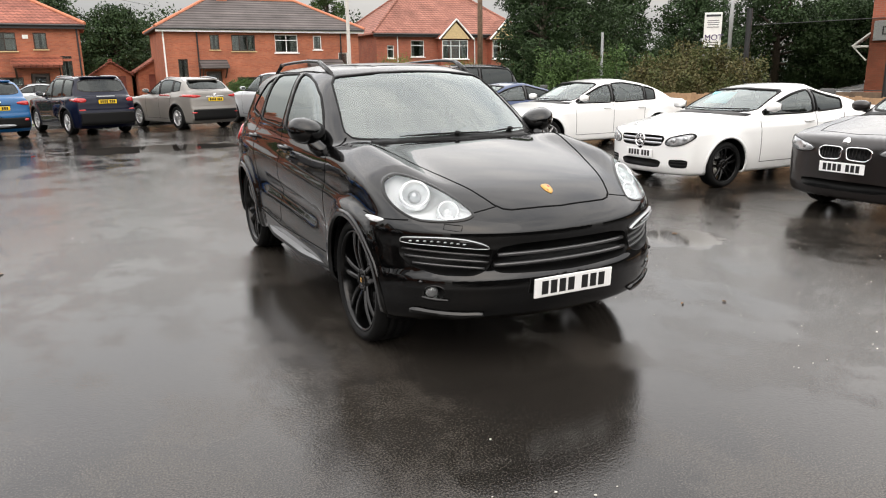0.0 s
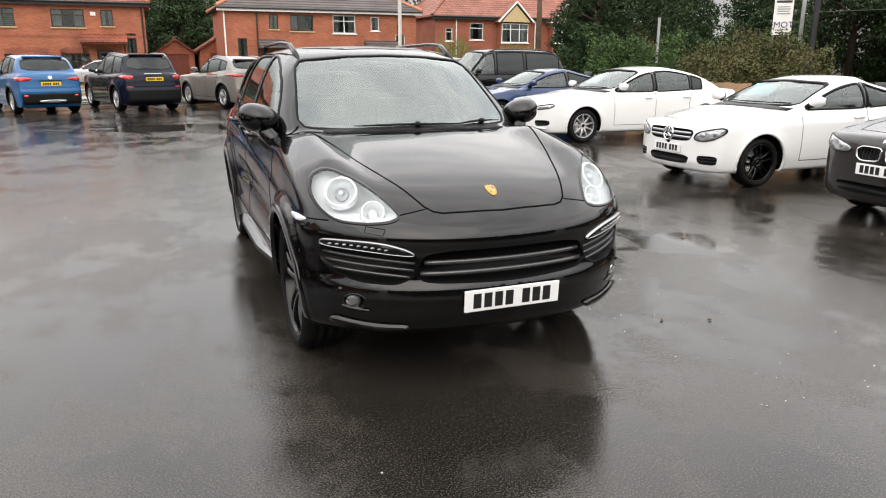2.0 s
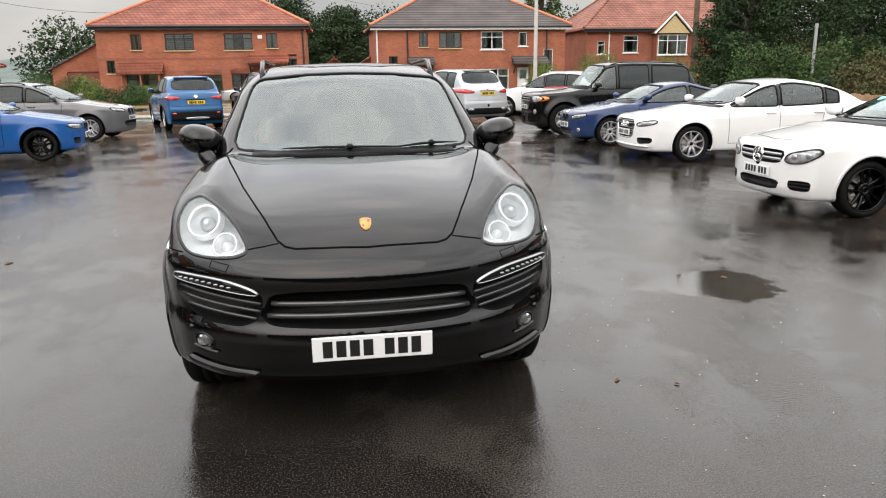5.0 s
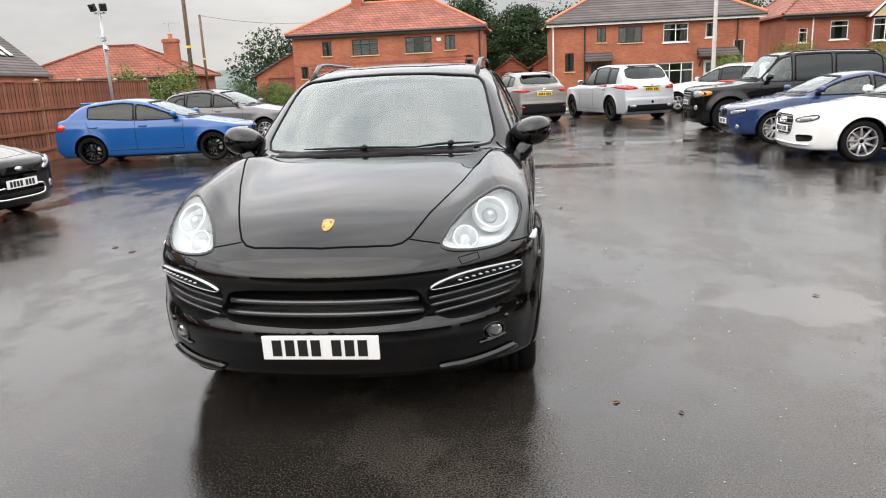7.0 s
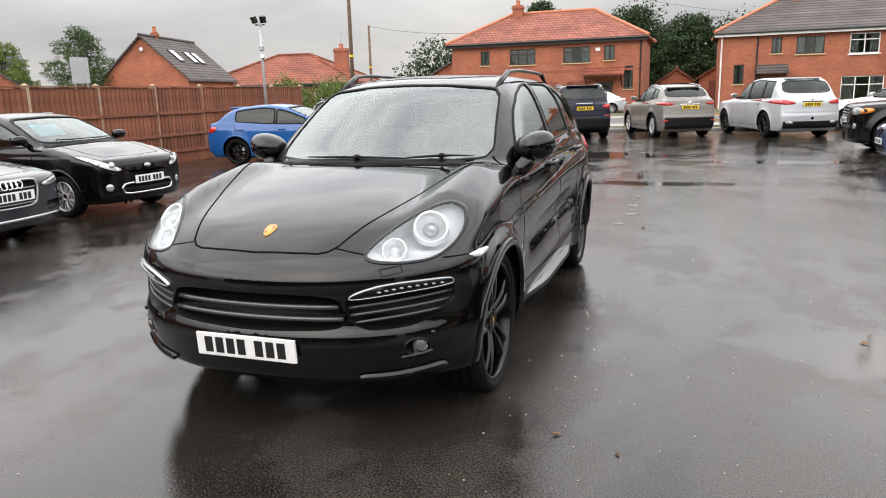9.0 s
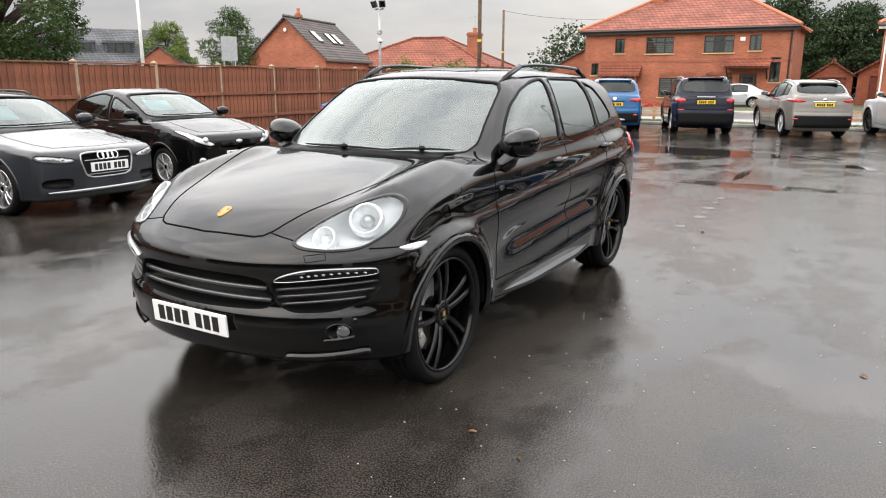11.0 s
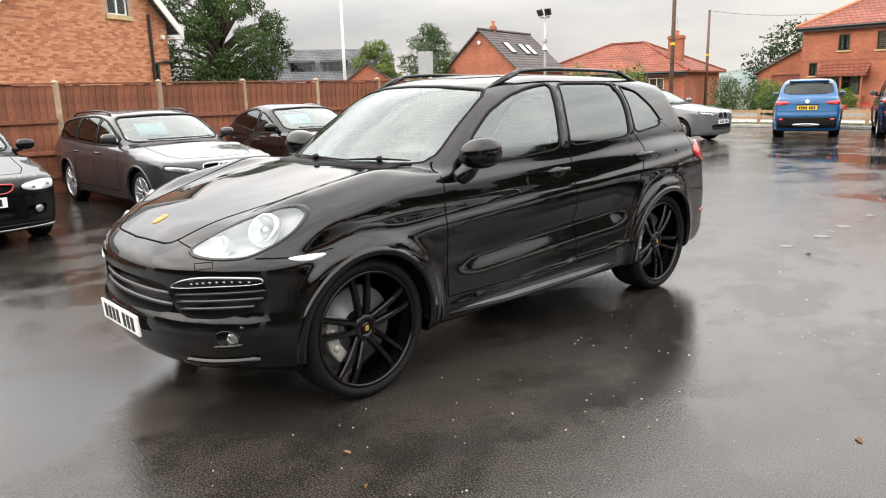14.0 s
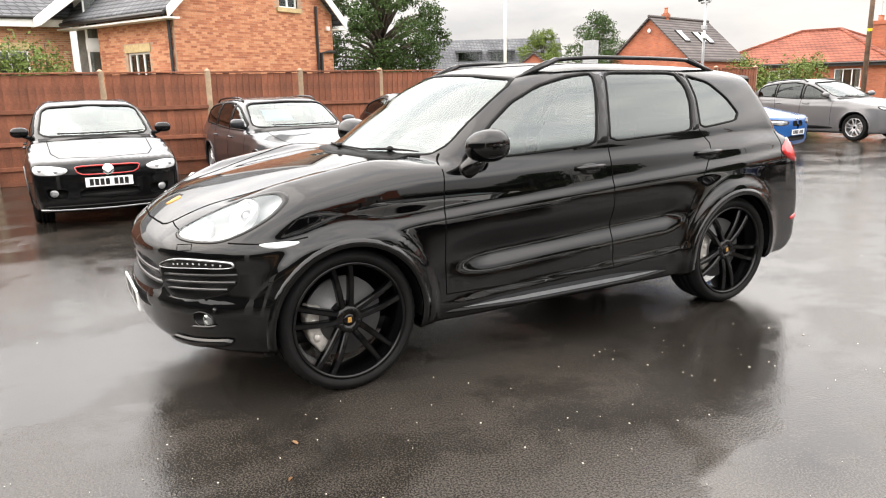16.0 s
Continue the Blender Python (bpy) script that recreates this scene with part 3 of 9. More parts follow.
    def shoot(self, O, D, far):
        """From outside points O along D, where the field first turns inside, by steps and bisection."""
        lo = np.zeros(len(O))
        hi = np.full(len(O), far)
        found = np.zeros(len(O), bool)
        steps = 14
        prev = np.zeros(len(O))
        for k in range(1, steps + 1):
            t = np.full(len(O), far * k / steps)
            inside = self.field(O + D * t[:, None]) < 0
            fresh = inside & ~found
            lo[fresh], hi[fresh] = prev[fresh], t[fresh]
            found |= inside
            prev = t
        for _ in range(16):
            mid = 0.5 * (lo + hi)
            inside = self.field(O + D * mid[:, None]) < 0
            hi = np.where(inside, mid, hi)
            lo = np.where(inside, lo, mid)
        return O + D * (0.5 * (lo + hi))[:, None]

    def onto(self, proj, uv):
        uv = np.asarray(uv, float)
        n = len(uv)
        o = np.zeros((n, 3))
        d = np.zeros((n, 3))
        if proj == "side":
            o[:, 0], o[:, 1], o[:, 2] = 1.35, uv[:, 0], uv[:, 1]
            d[:, 0] = -1
            far = 1.3
        elif proj == "front":
            o[:, 0], o[:, 1], o[:, 2] = uv[:, 0], self.s["front"] - 0.4, uv[:, 1]
            d[:, 1] = 1
            far = 2.7
        elif proj == "rear":
            o[:, 0], o[:, 1], o[:, 2] = uv[:, 0], self.s["rear"] + 0.4, uv[:, 1]
            d[:, 1] = -1
            far = 2.4
        else:
            o[:, 0], o[:, 1], o[:, 2] = uv[:, 0], uv[:, 1], 2.3
            d[:, 2] = -1
            far = 1.9
        return self.shoot(o, d, far)

    def skin(self, around, middle, ends):
        s = self.s
        za = s.get("axis", 0.62)
        y0, y1 = s["front"] + 0.95, s["rear"] - 0.85
        th = 2 * math.pi * (np.arange(around) + 0.5) / around
        O, D = [], []
        for i in range(1, ends + 1):
            a = math.radians(90 * i / (ends + 1))
            O.append(np.tile((0, y0, za), (around, 1)))
            D.append(np.stack([np.sin(th) * math.sin(a), np.full(around, -math.cos(a)), np.cos(th) * math.sin(a)], 1))
        for i in range(middle + 1):
            O.append(np.tile((0, y0 + (y1 - y0) * i / middle, za), (around, 1)))
            D.append(np.stack([np.sin(th), np.zeros(around), np.cos(th)], 1))
        for i in range(ends, 0, -1):
            a = math.radians(90 * i / (ends + 1))
            O.append(np.tile((0, y1, za), (around, 1)))
            D.append(np.stack([np.sin(th) * math.sin(a), np.full(around, math.cos(a)), np.cos(th) * math.sin(a)], 1))
        rings = len(O)
        O, D = np.concatenate(O), np.concatenate(D)
        O = np.concatenate([O, [(0, y0, za), (0, y1, za)]])
        D = np.concatenate([D, [(0, -1, 0), (0, 1, 0)]])
        lo, hi = np.zeros(len(O)), np.full(len(O), 2.2)
        for _ in range(14):
            mid = 0.5 * (lo + hi)
            inside = self.field(O + D * mid[:, None]) < 0
            lo = np.where(inside, mid, lo)
            hi = np.where(inside, hi, mid)
        V = O + D * (0.5 * (lo + hi))[:, None]
        i, k = np.meshgrid(np.arange(rings - 1), np.arange(around), indexing="ij")
        q = (k + 1) % around
        F = np.stack([i * around + k, (i + 1) * around + k, (i + 1) * around + q, i * around + q], -1).reshape(-1, 4)
        a = np.arange(around)
        b = (a + 1) % around
        first, last = rings * around, rings * around + 1
        F = np.concatenate([F, np.stack([np.full(around, first), a, b, b], 1),
                            np.stack([np.full(around, last), (rings - 1) * around + b, (rings - 1) * around + a, (rings - 1) * around + a], 1)])
        return V, F[:, ::-1]


def rounded(poly, times=2, keep=0.25):
    p = [np.array(q, float) for q in poly]
    for _ in range(times):
        out = []
        for i in range(len(p)):
            a, b = p[i], p[(i + 1) % len(p)]
            out += [a * (1 - keep) + b * keep, a * keep + b * (1 - keep)]
        p = out
    return np.array(p)


def dense(poly, h):
    out = []
    for i in range(len(poly)):
        a, b = np.array(poly[i], float), np.array(poly[(i + 1) % len(poly)], float)
        n = max(1, int(math.ceil(np.linalg.norm(b - a) / h)))
        out += [a + (b - a) * j / n for j in range(n)]
    return np.array(out)


def inside_poly(pts, poly):
    x, y = pts[:, 0], pts[:, 1]
    r = np.zeros(len(pts), bool)
    j = len(poly) - 1
    for i in range(len(poly)):
        xi, yi = poly[i]
        xj, yj = poly[j]
        hit = ((yi > y) != (yj > y)) & (x < (xj - xi) * (y - yi) / ((yj - yi) or 1e-12) + xi)
        r ^= hit
        j = i
    return r


def nearest_on(pts, poly):
    best = np.full(len(pts), 1e9)
    out = pts.copy()
    for i in range(len(poly)):
        a, b = np.array(poly[i]), np.array(poly[(i + 1) % len(poly)])
        ab = b - a
        t = np.clip(((pts - a) @ ab) / max(ab @ ab, 1e-12), 0, 1)
        q = a + t[:, None] * ab
        d = np.linalg.norm(pts - q, axis=1)
        m = d < best
        best[m] = d[m]
        out[m] = q[m]
    return out


UV = {"side": (1, 2), "front": (0, 2), "rear": (0, 2), "top": (0, 1)}
WAY = {"side": (0, 1), "front": (1, -1), "rear": (1, 1), "top": (2, 1)}


def cut(solid, V, F, holes):
    """Open holes (proj, polygon) in the skin, their rims drawn to the outlines; side holes on both flanks."""
    both = []
    for proj, poly in holes:
        both.append((proj, np.array(poly), 1))
        if proj == "side":
            both.append((proj, np.array(poly), -1))
    for proj, poly, sgn in both:
        C = V[F].mean(1)
        N = np.cross(V[F[:, 2]] - V[F[:, 0]], V[F[:, 3]] - V[F[:, 1]])
        N /= np.maximum(np.linalg.norm(N, axis=1, keepdims=True), 1e-12)
        ax, d = WAY[proj]
        u, v = UV[proj]
        want = d * sgn
        mask = inside_poly(C[:, (u, v)], poly) & (N[:, ax] * want > 0.08)
        if proj == "side":
            mask &= C[:, 0] * sgn > 0.25
        gone, kept = F[mask], F[~mask]
        if not len(gone):
            continue
        edge = np.intersect1d(np.unique(gone), np.unique(kept))
        if len(edge):
            uv = nearest_on(V[edge][:, (u, v)], dense(poly, 0.02))
            P = solid.onto(proj, uv)
            if sgn < 0:
                P[:, 0] *= -1
            near = np.linalg.norm(P - V[edge], axis=1) < 0.12
            V[edge[near]] = P[near]
        F = kept
    return V, F


def patch(solid, proj, poly, off=0.004, depth=0.012, h=0.03, smooth=2):
    """A panel that lies on the skin inside an outline, with thickness."""
    outline = rounded(poly, smooth) if smooth else np.array(poly, float)
    outline = dense(outline, h)
    lo, hi = outline.min(0), outline.max(0)
    gx, gy = np.meshgrid(np.arange(lo[0] + h / 2, hi[0], h), np.arange(lo[1] + h / 2, hi[1], h))
    grid = np.stack([gx.ravel(), gy.ravel()], 1)
    if len(grid):
        grid = grid[inside_poly(grid, outline)]
    if len(grid):
        q = nearest_on(grid, outline)
        grid = grid[np.linalg.norm(q - grid, axis=1) > 0.45 * h]
    n = len(outline)
    pts = np.concatenate([outline, grid]) if len(grid) else outline
    v, _, f, *_ = geometry.delaunay_2d_cdt([Vector(p) for p in pts], [], [list(range(n))], 1, 1e-6)
    uv = np.array([tuple(p) for p in v])
    P = solid.onto(proj, uv)
    N = solid.normal(P)
    top = P + N * off
    low = P - N * depth
    f = [tuple(q) for q in f]
    t = f[0]
    nn = np.cross(top[t[1]] - top[t[0]], top[t[2]] - top[t[0]])
    if nn @ N[t[0]] < 0:
        f = [tuple(reversed(q)) for q in f]
    if depth == 0:
        return [tuple(p) for p in top], f
    k = len(top)
    count = {}
    for q in f:
        for a, b in zip(q, q[1:] + q[:1]):
            count[(a, b)] = 1
    rim = [(b, a, a + k, b + k) for a, b in count if (b, a) not in count]
    return [tuple(p) for p in top] + [tuple(p) for p in low], f + rim


def strip(solid, proj, line, width, off=0.003, closed=False, h=0.03):
    """A narrow band on the skin along a line: seal, trim or panel gap."""
    pts = [np.array(p, float) for p in line]
    if closed:
        pts.append(pts[0])
    path = []
    for a, b in zip(pts, pts[1:]):
        n = max(1, int(math.ceil(np.linalg.norm(b - a) / h)))
        path += [a + (b - a) * j / n for j in range(n)]
    path = np.array(path if closed else path + [pts[-1]])
    n = len(path)
    if closed:
        tan = np.roll(path, -1, 0) - np.roll(path, 1, 0)
    else:
        tan = np.gradient(path, axis=0)
    tan /= np.maximum(np.linalg.norm(tan, axis=1, keepdims=True), 1e-9)
    nor = np.stack([-tan[:, 1], tan[:, 0]], 1)
    L = solid.onto(proj, path + nor * width / 2)
    R = solid.onto(proj, path - nor * width / 2)
    NL, NR = solid.normal(L), solid.normal(R)
    V = np.concatenate([L + NL * off, R + NR * off, L - NL * 0.006, R - NR * 0.006])
    F = []
    for i in range(n if closed else n - 1):
        j = (i + 1) % n
        F += [(i, j, n + j, n + i), (2 * n + i, 2 * n + j, j, i), (n + i, n + j, 3 * n + j, 3 * n + i)]
    t = F[0]
    nn = np.cross(V[t[1]] - V[t[0]], V[t[2]] - V[t[0]])
    if nn @ NL[0] < 0:
        F = [tuple(reversed(q)) for q in F]
    return [tuple(p) for p in V], F


def well(solid, proj, poly, depth, shrink=0.9):
    """The walls and floor of a recess behind a hole."""
    outline = dense(poly, 0.03)
    P = solid.onto(proj, outline)
    ax, d = WAY[proj]
    back = P.copy()
    back[:, ax] -= d * depth
    c = back.mean(0)
    back = c + (back - c) * shrink
    back[:, ax] = back[:, ax] * 0.5 + c[ax] * 0.5
    n = len(P)
    V = [tuple(p) for p in P] + [tuple(p) for p in back] + [tuple(back.mean(0))]
    F = []
    for i in range(n):
        j = (i + 1) % n
        F += [(i, j, n + j, n + i), (n + i, n + j, 2 * n)]
    return V, F


def circle(cx, cy, r, n=24, r2=None):
    return [(cx + r * math.cos(2 * math.pi * i / n), cy + (r2 or r) * math.sin(2 * math.pi * i / n)) for i in range(n)]


def arc_band(yc, zc, r0, r1, a0, a1, n=28):
    a = [math.radians(a0 + (a1 - a0) * i / n) for i in range(n + 1)]
    return [(yc + r1 * math.cos(t), zc + r1 * math.sin(t)) for t in a] + [(yc + r0 * math.cos(t), zc + r0 * math.sin(t)) for t in reversed(a)]


WHEELS = {}


def wheel_meshes(R, rim, width, spokes, double, material, style="spoke"):
    """Tyre and alloy wheel, its outer face towards +x, hub at the origin."""
    key = (R, rim, width, spokes, double, material.name)
    if key in WHEELS:
        return WHEELS[key]
    h = width / 2
    tyre = lathe([(-h * 0.8, rim), (-h * 0.98, rim + 0.3 * (R - rim)), (-h, R - 0.035), (-h * 0.86, R - 0.008), (-h * 0.6, R), (-h * 0.42, R), (-h * 0.4, R - 0.008),
                  (-h * 0.34, R - 0.008), (-h * 0.32, R), (-0.012, R), (-0.01, R - 0.009), (0.01, R - 0.009), (0.012, R), (h * 0.32, R), (h * 0.34, R - 0.008), (h * 0.4, R - 0.008), (h * 0.42, R),
                  (h * 0.6, R), (h * 0.86, R - 0.008), (h, R - 0.035), (h * 1.01, rim + 0.45 * (R - rim)), (h * 0.96, rim + 0.2 * (R - rim)), (h * 0.9, rim + 0.01), (h * 0.8, rim)], 96)
    # tread blocks: alternate steps of the shoulders stand a little lower
    n = 24
    V = list(tyre[0])
    for k in range(0, 96, 2):
        for i in (3, 4, 5, 16, 17, 18):
            a, b, c = V[k * n + i]
            V[k * n + i] = (a, b * (1 - 0.016), c * (1 - 0.016))
    tyre = (V, tyre[1])
    barrel = lathe([(-h * 0.78, rim * 0.985), (-h * 0.3, rim * 0.90), (h * 0.35, rim * 0.91), (h * 0.72, rim * 0.955), (h * 0.86, rim * 0.965), (h * 0.93, rim * 0.985), (h * 0.93, rim * 1.02), (h * 0.8, rim * 1.03)], 56)
    pieces, arms = [barrel], []
    hub_r = 0.075 if spokes <= 6 else 0.06
    pieces.append(lathe([(h * 0.1, 0.001), (h * 0.1, hub_r * 1.15), (h * 0.62, hub_r * 1.05), (h * 0.72, hub_r * 0.85), (h * 0.72, 0.036), (h * 0.66, 0.034), (h * 0.66, 0.001)], 30))
    for i in range(spokes):
        a0 = 2 * math.pi * i / spokes + math.pi / 2
        for off in ((-1, 1) if double else (0,)):
            V, F = [], []
            for j in range(7):
                t = j / 6
                r = hub_r * 0.8 + (rim * 0.965 - hub_r * 0.8) * t
                ang = a0 + (off * math.atan2(0.023 + 0.026 * t, r) if double else 0)
                wd = ((0.0165 - 0.002 * t) if double else (0.034 - 0.012 * t)) * (1.0 if spokes <= 6 else 0.6)
                x1 = h * (0.66 + 0.10 * math.sin(t * math.pi) + 0.14 * t)
                x0 = x1 - 0.035
                c, s = math.cos(ang), math.sin(ang)
                for dx, w in ((x0, wd * 1.15), (x1 - 0.008, wd), (x1, wd * 0.6)):
                    for sg in (-1, 1):
                        V.append((dx, r * c - sg * w * s, r * s + sg * w * c))
            for j in range(6):
                a, b = j * 6, (j + 1) * 6
                F += [(a, a + 2, b + 2, b), (a + 2, a + 4, b + 4, b + 2), (a + 4, a + 5, b + 5, b + 4), (a + 5, a + 3, b + 3, b + 5), (a + 3, a + 1, b + 1, b + 3), (a + 1, a, b, b + 1)]
            arms.append(mesh_from("spoke", V, F, material, False))
    bolt = mesh_from("wheel_bolt", *lathe([(h * 0.5, 0.012), (h * 0.74, 0.010), (h * 0.76, 0.006), (h * 0.76, 0.001)], 8), C_CALIPER if material is C_ALLOY else C_TRIM, True)
    wm = mesh_from("wheel", *join(*pieces), material, True)
    wm.polygons.foreach_set("use_smooth", [True] * len(wm.polygons))
    tm = mesh_from("tyre", *tyre, C_TYRE, True)
    disc = mesh_from("brake_disc", *lathe([(-0.02, 0.06), (-0.02, rim * 0.70), (0.008, rim * 0.70), (0.008, 0.085), (0.05, 0.08), (0.05, 0.001)], 40), C_DISC, True)
    cal = join(*[moved(box(-0.05, -0.035, -0.05, 0.05, 0.035, 0.05, 0.012), Matrix.Rotation(math.radians(a), 4, "X") @ pose(0.0, rim * 0.60, 0)) for a in (-24, -9, 9, 24)], moved(ball(0, 0, 0, 0.012, 0.022, 0.022, 12, 8), Matrix.Rotation(math.radians(-14), 4, "X") @ pose(0.052, rim * 0.60, 0)), moved(ball(0, 0, 0, 0.012, 0.022, 0.022, 12, 8), Matrix.Rotation(math.radians(14), 4, "X") @ pose(0.052, rim * 0.60, 0)))
    caliper = mesh_from("brake_caliper", *cal, C_CALIPER, True)
    cap = mesh_from("centre_cap", *lathe([(h * 0.64, 0.034), (h * 0.70, 0.032), (h * 0.72, 0.02), (h * 0.72, 0.001)], 20), C_BLACKWHEEL, True)
    WHEELS[key] = (wm, tm, disc, caliper, cap, arms, bolt)
    return WHEELS[key]


def add_wheels(car, s, rim, width, spokes, double, material, out=None, turn=0.0, cap=None):
    wm, tm, disc, caliper, capm, arms, bolt = wheel_meshes(s["hub"], rim, width, spokes, double, material)
    xo = out if out is not None else s["w"] - width / 2 - 0.03
    for yw in (-s["wb"] / 2, s["wb"] / 2):
        for sg in (1, -1):
            roll = 6 if yw < 0 else 17 * (1 + yw)
            m = pose(sg * xo, yw, s["hub"], 0, 0, 0 if sg > 0 else 180) @ pose(0, 0, 0, roll, 0, turn if yw < 0 else 0)
            w = place("wheel", wm, car, m)
            place("tyre", tm, w)
            place("brake_disc", disc, w)
            place("brake_caliper", caliper, w, pose(0.004, 0, 0, (180 if sg > 0 else 0) - roll + (12 if yw < 0 else 0)))
            c = place("centre_cap", capm, w)
            for arm in arms:
                place("spoke", arm, w)
            for i in range(5):
                a = 2 * math.pi * (i + 0.5) / 5 + math.pi / 2
                place("wheel_bolt", bolt, w, pose(0, 0.055 * math.cos(a), 0.055 * math.sin(a)))
            if cap:
                part("cap_emblem", moved(cap, pose(width / 2 * 0.73, 0, 0, -roll)), C_GOLD, w)


BAR = mesh_from("character_bar", *box(0, -0.0075, -0.038, 0.042, -0.006, 0.038), C_INK)


def plate_thing(car, solid, proj, z, yellow=False, x=0.0, lift=0.012, tilt=0):
    """Number plate with its characters as plain bars."""
    p = solid.onto(proj, [(x, z)])[0]
    sg = -1 if proj == "front" else 1
    yb = p[1] + sg * lift
    m = pose(p[0], yb, z, tilt * -sg, 0, 0 if sg < 0 else 180)
    pl = part("number_plate", box(-0.26, -0.006, -0.0555, 0.26, 0.006, 0.0555, 0.004), C_PLATE_Y if yellow else C_PLATE_W, car, m=m,
              label="yellow rear number plate" if yellow else "white front number plate")
    x0 = -0.215
    for i in range(7):
        if i == 4:
            x0 += 0.034
        place("character_bar", BAR, pl, pose(x0, 0, 0))
        x0 += 0.058
    return pl


def seats(car, s, y_front=0.05, y_rear=0.95, zb=None, mat_=None):
    z = zb if zb is not None else s["hub"] + 0.12
    for y, xs in ((y_front, (-0.38, 0.38)), (y_rear, (-0.40, 0.40))):
        for x in xs:
            seat = part("seat", box(x - 0.25, y - 0.28, z, x + 0.25, y + 0.22, z + 0.16, 0.05), mat_ or C_SEAT, car, smooth=True)
            part("backrest", moved(box(-0.24, -0.06, 0, 0.24, 0.07, 0.60, 0.05), pose(x, y + 0.22, z + 0.1, -14)), mat_ or C_SEAT, seat, smooth=True)
            part("headrest", moved(box(-0.13, -0.045, 0.63, 0.13, 0.045, 0.80, 0.04), pose(x, y + 0.22, z + 0.1, -14)), mat_ or C_SEAT, seat, smooth=True)


def arches(car, solid, s, material, lip=0.03, off=0.006):
    for yw in (-s["wb"] / 2, s["wb"] / 2):
        band = patch(solid, "side", arc_band(yw, s["hub"], s["arch"] - 0.004, s["arch"] + lip, -32, 212), off=off, depth=0.02, h=0.04, smooth=0)
        # dark liner behind the opening
        V, F = [], []
        n = 24
        for i in range(n + 1):
            t = math.radians(-6 + 192 * i / n)
            for x in (0.42, s["w"] - 0.01):
                V.append((x, yw + s["arch"] * math.cos(t) * 1.0, s["hub"] + s["arch"] * math.sin(t)))
        for i in range(n):
            F.append((2 * i, 2 * i + 1, 2 * i + 3, 2 * i + 2))
        F.append(tuple(2 * i for i in range(n + 1)))
        for vf, name in (((V, F), "arch_liner"), (band, "wheel_arch")):
            part(name, vf, C_TRIM if name == "arch_liner" else material, car, smooth=True)
            part(name, mirrored(vf), C_TRIM if name == "arch_liner" else material, car, smooth=True)


def dlo(solid, s, y0, y1, base_gap=0.03, top_gap=0.085, xr=0.62):
    """Outline of a side window between two pillars."""
    ys = np.linspace(y0, y1, 9)
    mid = 0.5 * (s["roof"][0][0] + s["roof"][-1][0])
    ye = ys - np.where(ys < mid, s["bow_ws"], -s["bow_rw"]) * xr * xr
    top = solid.roof(ye) - top_gap
    low = solid.deck(ys) - s["crown"] * 0.7 + base_gap
    ok = top > low + 0.03
    ys, top, low = ys[ok], top[ok], low[ok]
    return [(a, b) for a, b in zip(ys, low)] + [(a, b) for a, b in zip(ys[::-1], top[::-1])]


def both_sides(name, vf, material, car, label="", smooth=True, solid=None):
    a = part(name, vf, material, car, label, smooth, solid=solid)
    b = part(name, mirrored(vf), material, car, label, smooth, solid=solid)
    return a, b


def scuttle(solid, s, half, deep):
    """Dark grille panel between bonnet and windscreen, bowed like the glass."""
    cy = s["roof"][1][0]
    xs = np.linspace(-half, half, 13)
    back = [(x, cy + 0.06 + s["bow_ws"] * x * x) for x in xs]
    front = [(x, cy - deep + s["bow_ws"] * x * x * 0.9) for x in xs[::-1]]
    return patch(solid, "top", back + front, 0.004, 0.01, 0.05, 0)

# ---- ground ----
def ground():
    size = 1500
    V = [(-size, -size, 0), (size, -size, 0), (size, size, 0), (-size, size, 0)]
    ob = part("ground", (V, [(0, 1, 2, 3)]), M_ASPHALT)
    tagged(ob, "wet dark asphalt yard with shallow puddles", "ground", kind="structure")


ground()

